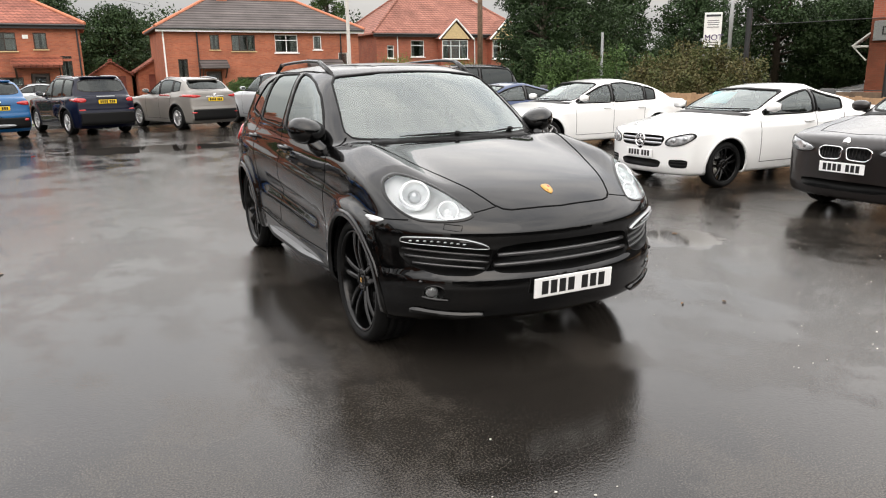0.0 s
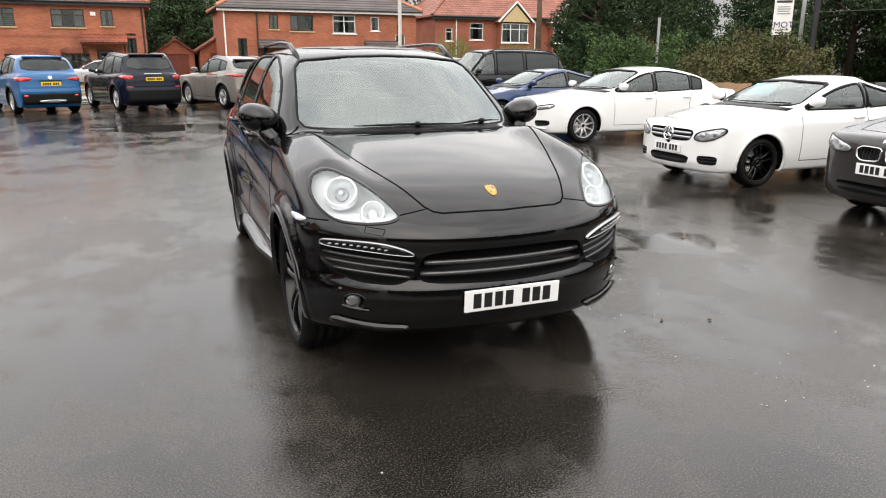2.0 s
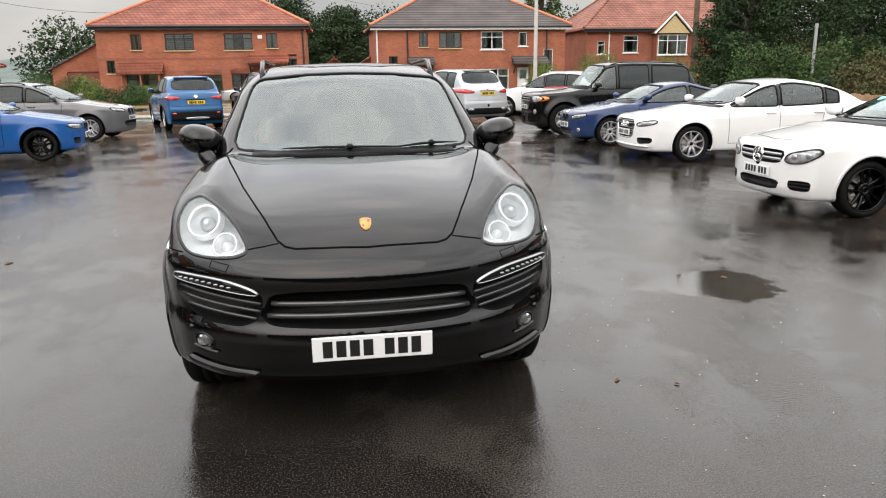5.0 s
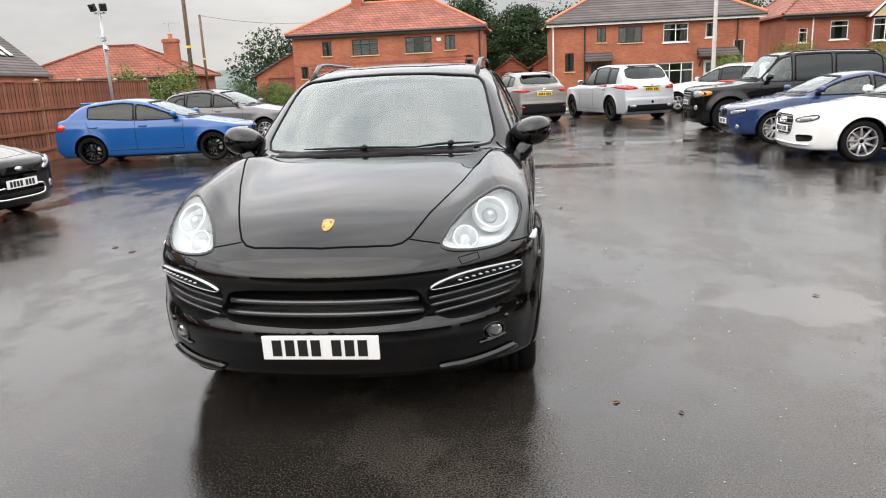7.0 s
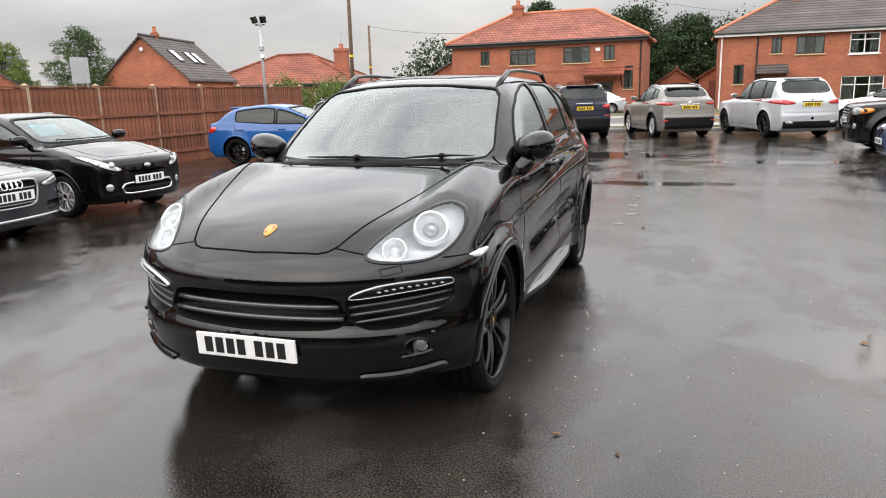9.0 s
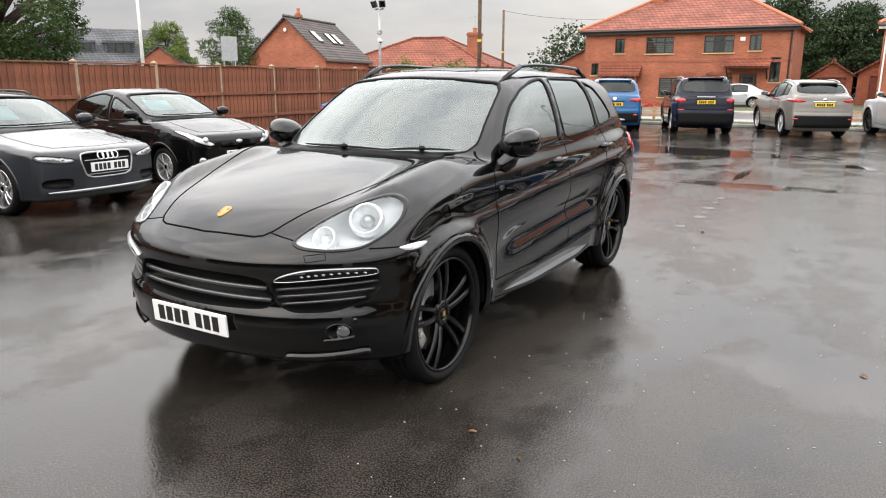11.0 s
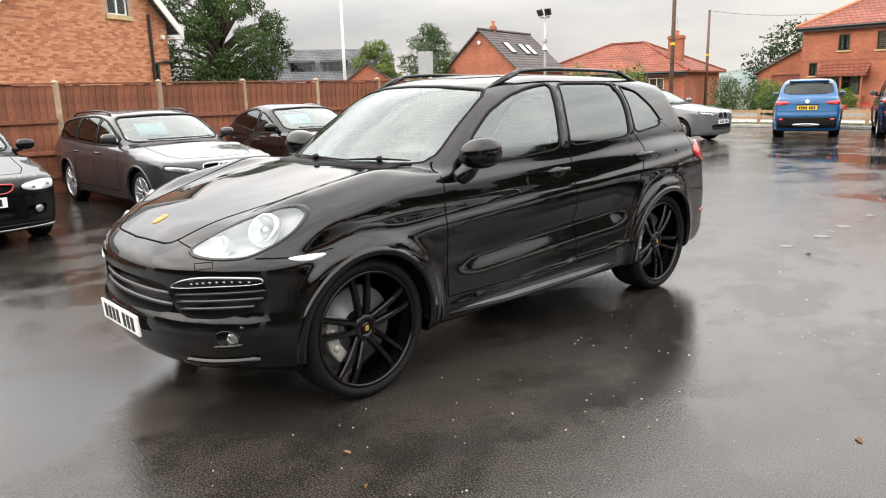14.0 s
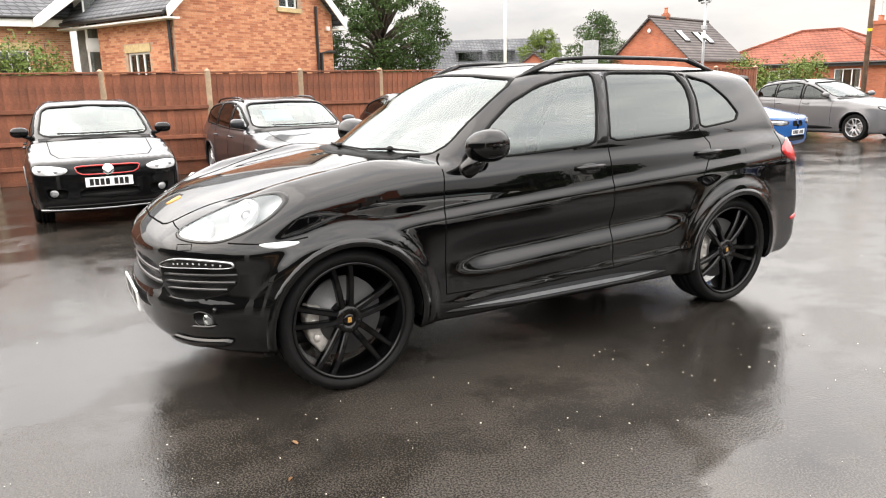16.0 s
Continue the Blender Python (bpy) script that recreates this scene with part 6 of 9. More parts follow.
# navy boxy SUV
s = spec(4.60, 0.945, 1.73, 2.741, 0.90, 0.37, 1.00, (-0.98, 1.14), -0.12, 1.75, (2.12, 1.16), (1.10, 1.16))
car("family_utility_car", "navy blue boxy utility car seen from behind, silver alloys", s, P_NAVY, facing(-2.22, 20.45, REAR_TURN - 1), (0.24, 0.235, 5, True, C_ALLOY),
    [(-0.68, 0.18, G_SIDE), (0.26, 1.02, G_TINT), (1.10, 1.75, G_TINT)],
    patches=rear_set(s, 1.0, 0.97, [(0.56, 1.07), (0.86, 1.09), (0.88, 0.97), (0.60, 0.95)], 0.66) + [("reflector", "rear", [(0.62, 0.72), (0.80, 0.72), (0.80, 0.76), (0.62, 0.76)], C_RED, 0.012, True), ("tailgate_lettering_bar", "rear", hsym([(0.26, 1.135), (0.26, 1.115)]), C_SATIN, 0.008, False, "", 0)],
    plates=[("rear", 0.97, True)], top=0.10, rails="silver", arch_mat=C_TRIM)
# warm grey coupe-like SUV
s = spec(4.63, 0.922, 1.65, 2.66, 0.99, 0.365, 0.98, (-0.95, 1.12), 0.0, 1.55, (2.12, 1.16), (1.12, 1.24), drop=0.10)
car("crossover_car", "warm grey crossover car with silver alloys, seen from behind", s, P_GREY, facing(0.87, 20.72, REAR_TURN + 1), (0.24, 0.235, 5, True, C_ALLOY),
    [(-0.62, 0.20, G_SIDE), (0.28, 1.02, G_TINT), (1.10, 1.50, G_TINT)],
    patches=rear_set(s, 1.0, 0.94, [(0.42, 1.06), (0.70, 1.10), (0.90, 1.10), (0.86, 1.03), (0.64, 0.99)], 0.64, True) + [roundel(1.08, 0.05, proj="rear"), ("reflector", "rear", [(0.66, 0.52), (0.80, 0.52), (0.80, 0.56), (0.66, 0.56)], C_RED, 0.018, True)],
    plates=[("rear", 0.94, True)], top=0.14, rails="silver", arch_mat=C_TRIM)
# silver large SUV, black wheels
s = spec(4.89, 0.97, 1.77, 2.933, 0.90, 0.385, 1.02, (-1.08, 1.16), -0.15, 1.75, (2.32, 1.20), (1.13, 1.18))
car("large_utility_car", "silver large utility car with black alloys, seen from behind", s, P_SILVER, facing(4.16, 20.55, REAR_TURN), (0.265, 0.275, 5, True, C_BLACKWHEEL),
    [(-0.74, 0.20, G_SIDE), (0.28, 1.10, G_TINT), (1.18, 1.70, G_TINT)],
    patches=rear_set(s, 1.0, 0.96, [(0.46, 1.04), (0.78, 1.12), (0.93, 1.12), (0.92, 1.02), (0.80, 0.97), (0.48, 0.98)], 0.50) + [roundel(1.13, 0.045, proj="rear"), ("exhaust_finisher", "rear", [(0.52, 0.50), (0.74, 0.50), (0.72, 0.42), (0.54, 0.42)], C_SATIN, 0.02, True)],
    plates=[("rear", 0.97, True)], top=0.12)
# white crossover beyond it
s = spec(4.45, 0.91, 1.64, 2.64, 0.92, 0.35, 0.95, (-0.95, 1.10), -0.05, 1.60, (2.02, 1.12), (1.07, 1.12))
car("crossover_car", "white crossover car parked beyond the other cars", s, P_WHITE, facing(8.1, 21.6, 138), (0.225, 0.225, 5, False, C_ALLOY),
    [(-0.66, 0.18, G_SIDE), (0.26, 1.0, G_TINT), (1.08, 1.55, G_TINT)],
    patches=rear_set(s, 1.0, 0.90, [(0.60, 1.08), (0.84, 1.12), (0.86, 0.96), (0.66, 0.94)], 0.52),
    plates=[("rear", 0.86, True)], top=0.10, rails="silver")
# black boxy four-wheel drive
s = spec(4.90, 0.94, 1.86, 2.78, 0.82, 0.40, 1.06, (-0.92, 1.20), -0.30, 2.10, (2.52, 1.25), (1.17, 1.20), bow=0.10, flare=0.05)
gr = hsym([(0.42, 1.0), (0.40, 0.84)])
car("off_road_car", "black boxy off-road car with roof rails and silver alloys", s, P_BLACK2, facing(7.35, 14.05, 180), (0.225, 0.265, 6, False, C_ALLOY),
    [(-0.70, 0.06, G_SIDE), (0.14, 0.98, G_TINT), (1.08, 2.15, G_TINT)],
    holes=[("front", gr, C_TRIM, "grille"), ("front", hsym([(0.55, 0.66), (0.50, 0.54)]), C_TRIM, "lower_intake")],
    patches=[("headlamp", "front", [(0.50, 1.02), (0.84, 1.02), (0.86, 0.86), (0.54, 0.84)], C_LAMPGREY, 0.008, True, "square clear headlamp"), ("indicator", "front", [(0.80, 1.0), (0.88, 1.0), (0.88, 0.88), (0.80, 0.87)], C_AMBER, 0.012, True),
             ("fog_lamp", "front", circle(0.66, 0.60, 0.06), C_LAMPGREY, 0.006, True)],
    strips=[("grille_bar", "front", [(-0.38, z), (0.38, z)], 0.02, 0.002, C_SATIN, False, False) for z in (0.95, 0.89)],
    plates=[("front", 0.72, False)], rails="black")
# deep blue coupe
s = spec(4.60, 0.89, 1.38, 2.76, 0.78, 0.318, 0.76, (-1.0, 0.95), -0.15, 0.85, (1.80, 1.0), (0.95, 1.0), drop=0.07)
kid = [(0.015, 0.69), (0.19, 0.68), (0.20, 0.60), (0.17, 0.565), (0.03, 0.565)]
car("coupe", "deep blue two-door coupe, nose to the yard", s, P_DKBLUE, facing(7.35, 10.75, 180), (0.225, 0.225, 5, True, C_ALLOY),
    [(-0.62, 0.42, G_SIDE), (0.50, 1.15, G_TINT)],
    holes=[("front", kid, C_TRIM, "kidney_grille"), ("front", [(-x, z) for x, z in reversed(kid)], C_TRIM, "kidney_grille"), ("front", hsym([(0.40, 0.38), (0.36, 0.26)]), C_TRIM, "lower_intake")],
    patches=[("headlamp", "front", [(0.34, 0.66), (0.68, 0.72), (0.80, 0.725), (0.80, 0.65), (0.40, 0.59)], C_LAMPGREY, 0.006, True, "clear headlamp"), roundel(0.735, 0.035), ("fog_lamp", "front", circle(0.64, 0.36, 0.045), C_LAMPGREY, 0.004, True)],
    plates=[("front", 0.46, False)], rear_glass=[(-0.52, 1.06), (0.52, 1.06), (0.45, 1.26), (-0.45, 1.26)])
# white saloon
s = spec(4.93, 0.937, 1.46, 2.912, 0.92, 0.33, 0.80, (-1.05, 0.99), -0.15, 1.10, (2.05, 1.05), (0.98, 1.03), drop=0.07)
gr = hsym([(0.36, 0.76), (0.38, 0.66), (0.31, 0.42)])
car("saloon_car", "white four-door saloon car with multi-spoke alloys", s, P_WHITE, facing(7.72, 7.66, 180), (0.23, 0.225, 9, False, C_ALLOY),
    [(-0.70, 0.18, G_SIDE), (0.26, 1.10, G_SIDE), (1.16, 1.42, G_TINT)],
    holes=[("front", gr, C_TRIM, "grille"), ("front", [(0.46, 0.44), (0.80, 0.45), (0.80, 0.35), (0.50, 0.32)], C_TRIM, "side_intake"), ("front", [(-0.46, 0.44), (-0.50, 0.32), (-0.80, 0.35), (-0.80, 0.45)], C_TRIM, "side_intake")],
    patches=[("headlamp", "front", [(0.42, 0.69), (0.72, 0.75), (0.85, 0.76), (0.83, 0.68), (0.48, 0.63)], C_LAMPGREY, 0.006, True, "slim clear headlamp"), ("lower_blade", "front", hsym([(0.74, 0.31), (0.72, 0.27)]), P_WHITE, 0.02, False)],
    strips=[("grille_edge", "front", rounded(gr, 2, 0.15), 0.016, 0.008, C_CHROME, False, True)] + [("grille_bar", "front", [(-0.35, z), (0.35, z)], 0.010, 0.002, C_SATIN, False, False) for z in (0.73, 0.69, 0.61, 0.57, 0.53, 0.47)] +
           [("emblem_ring", "front", circle(x, 0.665, 0.042, 18), 0.011, 0.014, C_CHROME, False, True) for x in (-0.099, -0.033, 0.033, 0.099)],
    plates=[("front", 0.52, False)], card=C_PAPER, rear_glass=[(-0.55, 1.08), (0.55, 1.08), (0.48, 1.34), (-0.48, 1.34)])
# white coupe, black wheels
s = spec(4.59, 0.885, 1.40, 2.76, 0.80, 0.32, 0.80, (-1.0, 0.99), -0.12, 0.75, (1.85, 1.04), (0.99, 1.06), drop=0.07)
gr = hsym([(0.40, 0.735), (0.43, 0.68), (0.37, 0.575)])
car("coupe", "white two-door coupe with black alloys and round grille star", s, P_WHITE, facing(7.02, 2.48, 180), (0.235, 0.235, 5, True, C_BLACKWHEEL),
    [(-0.62, 0.42, G_SIDE), (0.50, 1.08, G_TINT)],
    holes=[("front", gr, C_TRIM, "grille"), ("front", hsym([(0.40, 0.40), (0.36, 0.28)]), C_TRIM, "lower_intake"), ("front", [(0.50, 0.41), (0.76, 0.42), (0.75, 0.30), (0.53, 0.30)], C_TRIM, "side_intake"), ("front", [(-0.50, 0.41), (-0.53, 0.30), (-0.75, 0.30), (-0.76, 0.42)], C_TRIM, "side_intake")],
    patches=[("headlamp", "front", [(0.44, 0.60), (0.47, 0.70), (0.66, 0.75), (0.80, 0.78), (0.80, 0.69), (0.66, 0.60)], C_LAMPGREY, 0.006, True, "clear almond headlamp")],
    strips=[("grille_bar", "front", [(-0.39, z), (0.39, z)], 0.030, 0.004, C_SATIN, False, False) for z in (0.685, 0.63)] + [("star_ring", "front", circle(0, 0.655, 0.085, 24), 0.016, 0.024, C_CHROME, False, True)] +
           [("star_arm", "front", [(0, 0.655), (0.082 * math.sin(a), 0.655 + 0.082 * math.cos(a))], 0.016, 0.022, C_CHROME, False, False) for a in (0, 2.094, 4.189)] +
           [("intake_slat", "front", [(sg * 0.52, z), (sg * 0.75, z)], 0.016, 0.0, C_TRIM, False, False) for z in (0.34, 0.38) for sg in (1, -1)],
    plates=[("front", 0.478, False)], card=C_CYAN, rear_glass=[(-0.52, 1.08), (0.52, 1.08), (0.45, 1.28), (-0.45, 1.28)])
# dark brown-grey compact people carrier
s = spec(4.34, 0.90, 1.56, 2.67, 0.85, 0.325, 0.88, (-1.02, 1.07), -0.05, 1.5, (1.98, 1.08), (1.04, 1.08))
kid = [(0.02, 0.775), (0.24, 0.780), (0.305, 0.745), (0.295, 0.67), (0.24, 0.635), (0.04, 0.645)]
kidm = [(-x, z) for x, z in reversed(kid)]
car("compact_car", "dark grey-brown compact car with twin chrome-edged grilles", s, P_PLUM, facing(7.2, -0.5, 180), (0.225, 0.215, 5, True, C_ALLOY),
    [(-0.66, 0.18, G_SIDE), (0.26, 1.0, G_TINT), (1.06, 1.45, G_TINT)],
    holes=[("front", kid, C_TRIM, "kidney_grille"), ("front", kidm, C_TRIM, "kidney_grille"), ("front", hsym([(0.55, 0.41), (0.50, 0.30)]), C_TRIM, "lower_intake")],
    patches=[("headlamp", "front", [(0.36, 0.715), (0.40, 0.775), (0.66, 0.83), (0.80, 0.86), (0.82, 0.80), (0.74, 0.72), (0.56, 0.69)], C_LAMPGREY, 0.006, True, "clear headlamp"), roundel(0.835, 0.036)],
    strips=[("chrome_grille_edge", "front", rounded(k, 2, 0.15), 0.012, 0.008, C_CHROME, False, True) for k in (kid, kidm)] +
           [("grille_rib", "front", [(sg * x, 0.655), (sg * x, 0.765)], 0.008, 0.0, C_GLOSS, False, False) for x in (0.06, 0.10, 0.14, 0.18, 0.22, 0.26) for sg in (1, -1)],
    plates=[("front", 0.555, False)])
# silver saloon across the road, and one beyond the wire fence
s = spec(4.60, 0.90, 1.44, 2.75, 0.88, 0.32, 0.75, (-1.0, 0.95), -0.12, 1.10, (1.95, 1.0), (0.94, 0.98))
far = car("saloon_car", "silver saloon car parked across the road", s, P_SILVER, facing(-4.6, 42.0, 186), (0.215, 0.215, 5, True, C_ALLOY),
          [(-0.66, 0.18, G_TINT), (0.26, 1.05, G_TINT)],
          patches=[("headlamp", "front", [(0.42, 0.66), (0.80, 0.72), (0.80, 0.64), (0.48, 0.60)], C_LAMPGREY, 0.006, True), ("tail_lamp", "rear", [(0.50, 0.86), (0.82, 0.88), (0.82, 0.76), (0.52, 0.78)], C_RED, 0.008, True)],
          plates=[("rear", 0.66, True)])
beyond = copy_thing(far, facing(27.0, 12.6, 150))
tagged(beyond, "silver saloon car beyond the dark wire fence")

# ---- fences ----
def fence_x(y):
    return -10.33 - 0.037 * y


def timber_fence():
    ang = math.degrees(math.atan2(-0.037, 1))
    rng = random.Random(3)
    post_me = mesh_from("fence_post", *join(box(-0.05, -0.05, 0, 0.05, 0.05, 1.95, 0.006), ([(-0.05, -0.05, 1.95), (0.05, -0.05, 1.95), (0.05, 0.05, 1.95), (-0.05, 0.05, 1.95), (0, 0, 1.99)], [(0, 1, 4), (1, 2, 4), (2, 3, 4), (3, 0, 4)])), M_POST)
    boards = []
    for k in range(4):
        w = 0.128
        top = 1.90 - 0.006 * k
        V = [(-0.012, 0, 0.28), (0.006 + 0.002 * k, 0, 0.28), (-0.004, w, 0.28), (-0.012, w, 0.28), (-0.012, 0, top), (0.006 + 0.002 * k, 0, top), (-0.004, w, top), (-0.012, w, top)]
        F = [(3, 2, 1, 0), (4, 5, 6, 7), (0, 1, 5, 4), (1, 2, 6, 5), (2, 3, 7, 6), (3, 0, 4, 7)]
        boards.append(mesh_from("board", V, F, M_FENCE))
    rail = mesh_from("rail", *box(0.008, 0.0, -0.035, 0.05, 1.76, 0.035, 0.006), M_FENCE)
    capm = mesh_from("capping", *box(-0.03, 0.0, 1.902, 0.045, 1.76, 1.93, 0.006), M_FENCE)
    whole = tagged(empty("garden_fence"), "red-brown stained close-boarded timber fence with weathered pale posts", "fence")
    gravel = mesh_from("gravel_board", *box(-0.02, 0.0, 0.0, 0.015, 1.76, 0.28, 0.008), M_FENCE)
    for k in range(-5, 11):
        y = -1.63 + 1.86 * k
        x = fence_x(y)
        lean = rng.uniform(-0.8, 0.8)
        place("fence_post", post_me, whole, pose(x, y, 0, lean, lean * 0.5, ang))
        if k == 10:
            break
        pa = place("fence_panel", gravel, whole, pose(x - 0.01, y + 0.05, 0, 0, 0, ang))
        for i in range(14):
            place("board", boards[rng.randrange(4)], pa, pose(rng.uniform(-0.002, 0.002), 0.0 + 0.1245 * i, rng.uniform(-0.008, 0.004)))
        for z in (0.30, 0.72, 1.27):
            place("rail", rail, pa, pose(0, 0, z))
        place("capping", capm, pa)


def low_board_fence():
    """Low timber boarding behind the row on the east side."""
    rng = random.Random(5)
    bm_ = mesh_from("board", *box(-0.012, 0.0, 0.05, 0.012, 0.145, 1.0, 0.003), M_TIMBER)
    rl = mesh_from("rail", *box(0.012, 0.0, -0.04, 0.055, 2.4, 0.04), M_TIMBER)
    pa_all = tagged(empty("low_fence", pose(12.6, 0, 0)), "low bare timber boarding before the hedge", "fence")
    for k in range(12):
        y = -6.0 + 2.4 * k
        pa = place("rail", rl, pa_all, pose(0, y, 0.25))
        for i in range(16):
            place("board", bm_, pa, pose(0, 0.15 * i, rng.uniform(-0.02, 0.02) - 0.25))
        place("rail", rl, pa_all, pose(0, y, 0.80))


def knee_rail():
    """Low post-and-rail barrier along the roadside verge."""
    post_me = mesh_from("rail_post", *box(-0.05, -0.05, 0, 0.05, 0.05, 0.62, 0.008), M_TIMBER)
    rm = mesh_from("rail", *box(0, -0.03, -0.05, 1.9, 0.03, 0.05, 0.008), M_TIMBER)
    for k in range(14):
        x = -16.0 + 1.9 * k
        if -4.4 < x < -2.0:
            continue
        th = empty("knee_rail", pose(x, 24.6, 0))
        tagged(th, "low post-and-rail timber barrier on the verge", "barrier", group="knee rails")
        place("rail_post", post_me, th)
        place("rail", rm, th, pose(0, 0, 0.50))
        place("rail", rm, th, pose(0, 0, 0.27))


# ---- buildings ----
def wall_mesh(width, height, thick, openings, gable=0.0, x=0.0, y=0.0, z=0.0):
    """Upright wall along +x, from y to y + thick, with rectangular openings (x0, z0, x1, z1): one closed shell."""
    xs = sorted({x, x + width, *[v for o in openings for v in (o[0], o[2])]})
    zs = sorted({z, z + height, *[v for o in openings for v in (o[1], o[3])]})
    V, F, index = [], [], {}

    def at(i, k, j):
        if (i, k, j) not in index:
            index[(i, k, j)] = len(V)
            V.append((xs[i], y + thick * k, zs[j]))
        return index[(i, k, j)]

    def solid(i, j):
        if not (0 <= i < len(xs) - 1 and 0 <= j < len(zs) - 1):
            return False
        mx, mz = (xs[i] + xs[i + 1]) / 2, (zs[j] + zs[j + 1]) / 2
        return not any(o[0] < mx < o[2] and o[1] < mz < o[3] for o in openings)
    for i in range(len(xs) - 1):
        for j in range(len(zs) - 1):
            if not solid(i, j):
                continue
            F.append((at(i, 0, j), at(i + 1, 0, j), at(i + 1, 0, j + 1), at(i, 0, j + 1)))
            F.append((at(i, 1, j + 1), at(i + 1, 1, j + 1), at(i + 1, 1, j), at(i, 1, j)))
            if not solid(i - 1, j):
                F.append((at(i, 0, j), at(i, 0, j + 1), at(i, 1, j + 1), at(i, 1, j)))
            if not solid(i + 1, j):
                F.append((at(i + 1, 0, j), at(i + 1, 1, j), at(i + 1, 1, j + 1), at(i + 1, 0, j + 1)))
            if not solid(i, j - 1):
                F.append((at(i, 0, j), at(i, 1, j), at(i + 1, 1, j), at(i + 1, 0, j)))
            if not solid(i, j + 1) and not (gable and j == len(zs) - 2):
                F.append((at(i, 0, j + 1), at(i + 1, 0, j + 1), at(i + 1, 1, j + 1), at(i, 1, j + 1)))
    if gable:
        j = len(zs) - 1
        a, b = len(V), len(V) + 1
        V += [(x + width / 2, y, z + height + gable), (x + width / 2, y + thick, z + height + gable)]
        n = len(xs) - 1
        F.append(tuple(at(i, 0, j) for i in range(n + 1)) + (a,))
        F.append(tuple(at(i, 1, j) for i in range(n, -1, -1)) + (b,))
        F += [(at(0, 0, j), a, b, at(0, 1, j)), (a, at(n, 0, j), at(n, 1, j), b)]
    return V, F


def window_in(house, x0, z0, x1, z1, frame_mat, cols=2, rows=1, y=0.06, curtain=0.0, transom=0.0, sill=True, m=None, blind=False):
    """Window with frame, mullions, panes and sill, set in a wall that faces -y of the house."""
    f = 0.06
    zc = [(z0 + f, z1 - f)] if not transom else [(z0 + f, z0 + (z1 - z0) * transom - 0.025), (z0 + (z1 - z0) * transom + 0.025, z1 - f)]
    lights = []
    for i in range(cols):
        a = x0 + (x1 - x0) * i / cols + (f if i == 0 else 0.03)
        b = x0 + (x1 - x0) * (i + 1) / cols - (f if i == cols - 1 else 0.03)
        lights += [(a, c, b, d) for c, d in zc]
    w = part("window", wall_mesh(x1 - x0, z1 - z0, 0.06, lights, x=x0, y=y, z=z0), frame_mat, house, m=m)
    for a, c, b, d in lights:
        part("pane", box(a - 0.005, y + 0.025, c - 0.005, b + 0.005, y + 0.031, d + 0.005), M_WINDOW, w)
    if sill:
        part("sill", box(x0 - 0.08, y - 0.14, z0 - 0.07, x1 + 0.08, y + 0.05, z0 - 0.003), M_STONE if frame_mat is M_BROWN else M_WHITE, w)
    if blind:
        n = max(4, int((z1 - z0) / 0.12))
        for i in range(n):
            zz = z0 + f + (z1 - z0 - 2 * f) * (i + 0.5) / n
            part("blind_slat", box(x0 + f, y + 0.10, zz - 0.045, x1 - f, y + 0.11, zz + 0.03), M_CURTAIN, w)
    elif curtain:
        cw = (x1 - x0) * curtain * 0.5
        for a, b in ((x0 + f, x0 + f + cw), (x1 - f - cw, x1 - f)):
            n = 8
            V, F = [], []
            for i in range(n + 1):
                xx = a + (b - a) * i / n
                V += [(xx, y + 0.13 + 0.03 * (i % 2), z0 + f), (xx, y + 0.13 + 0.03 * (i % 2), z1 - f)]
            F = [(2 * i, 2 * i + 2, 2 * i + 3, 2 * i + 1) for i in range(n)]
            part("curtain", (V, F), M_CURTAIN, w)
    return w


def hip_roof(house, x0, y0, x1, y1, z, rise, over, mat_, ridge_mat, hip=None, gable_l=False):
    x0, y0, x1, y1 = x0 - over, y0 - over, x1 + over, y1 + over
    h = hip if hip is not None else (y1 - y0) / 2
    ym = (y0 + y1) / 2
    V = [(x0, y0, z), (x1, y0, z), (x1, y1, z), (x0, y1, z), (x0 + h, ym, z + rise), (x1 - h, ym, z + rise)]
    V += [(a, b, c - 0.12) for a, b, c in V[:4]]
    F = [(0, 1, 5, 4), (1, 2, 5), (2, 3, 4, 5), (3, 0, 4), (9, 8, 7, 6), (0, 6, 7, 1), (1, 7, 8, 2), (2, 8, 9, 3), (3, 9, 6, 0)]
    roof = part("roof", (V, F), mat_, house)
    for a, b in ((V[4], V[5]), (V[0], V[4]), (V[3], V[4]), (V[1], V[5]), (V[2], V[5])):
        part("ridge_tiles", tube([(a[0], a[1], a[2] + 0.02), (b[0], b[1], b[2] + 0.02)], 0.11, 8), ridge_mat, roof)
    part("gutter", join(tube([(x0, y0 - 0.05, z - 0.10), (x1, y0 - 0.05, z - 0.10)], 0.06, 8)), M_BLACKP, roof)
    part("fascia", box(x0 + 0.02, y0 + 0.03, z - 0.30, x1 - 0.02, y0 + 0.06, z - 0.122), M_WHITE if mat_ is M_TILE_GREY else M_BLACKP, roof)
    return roof


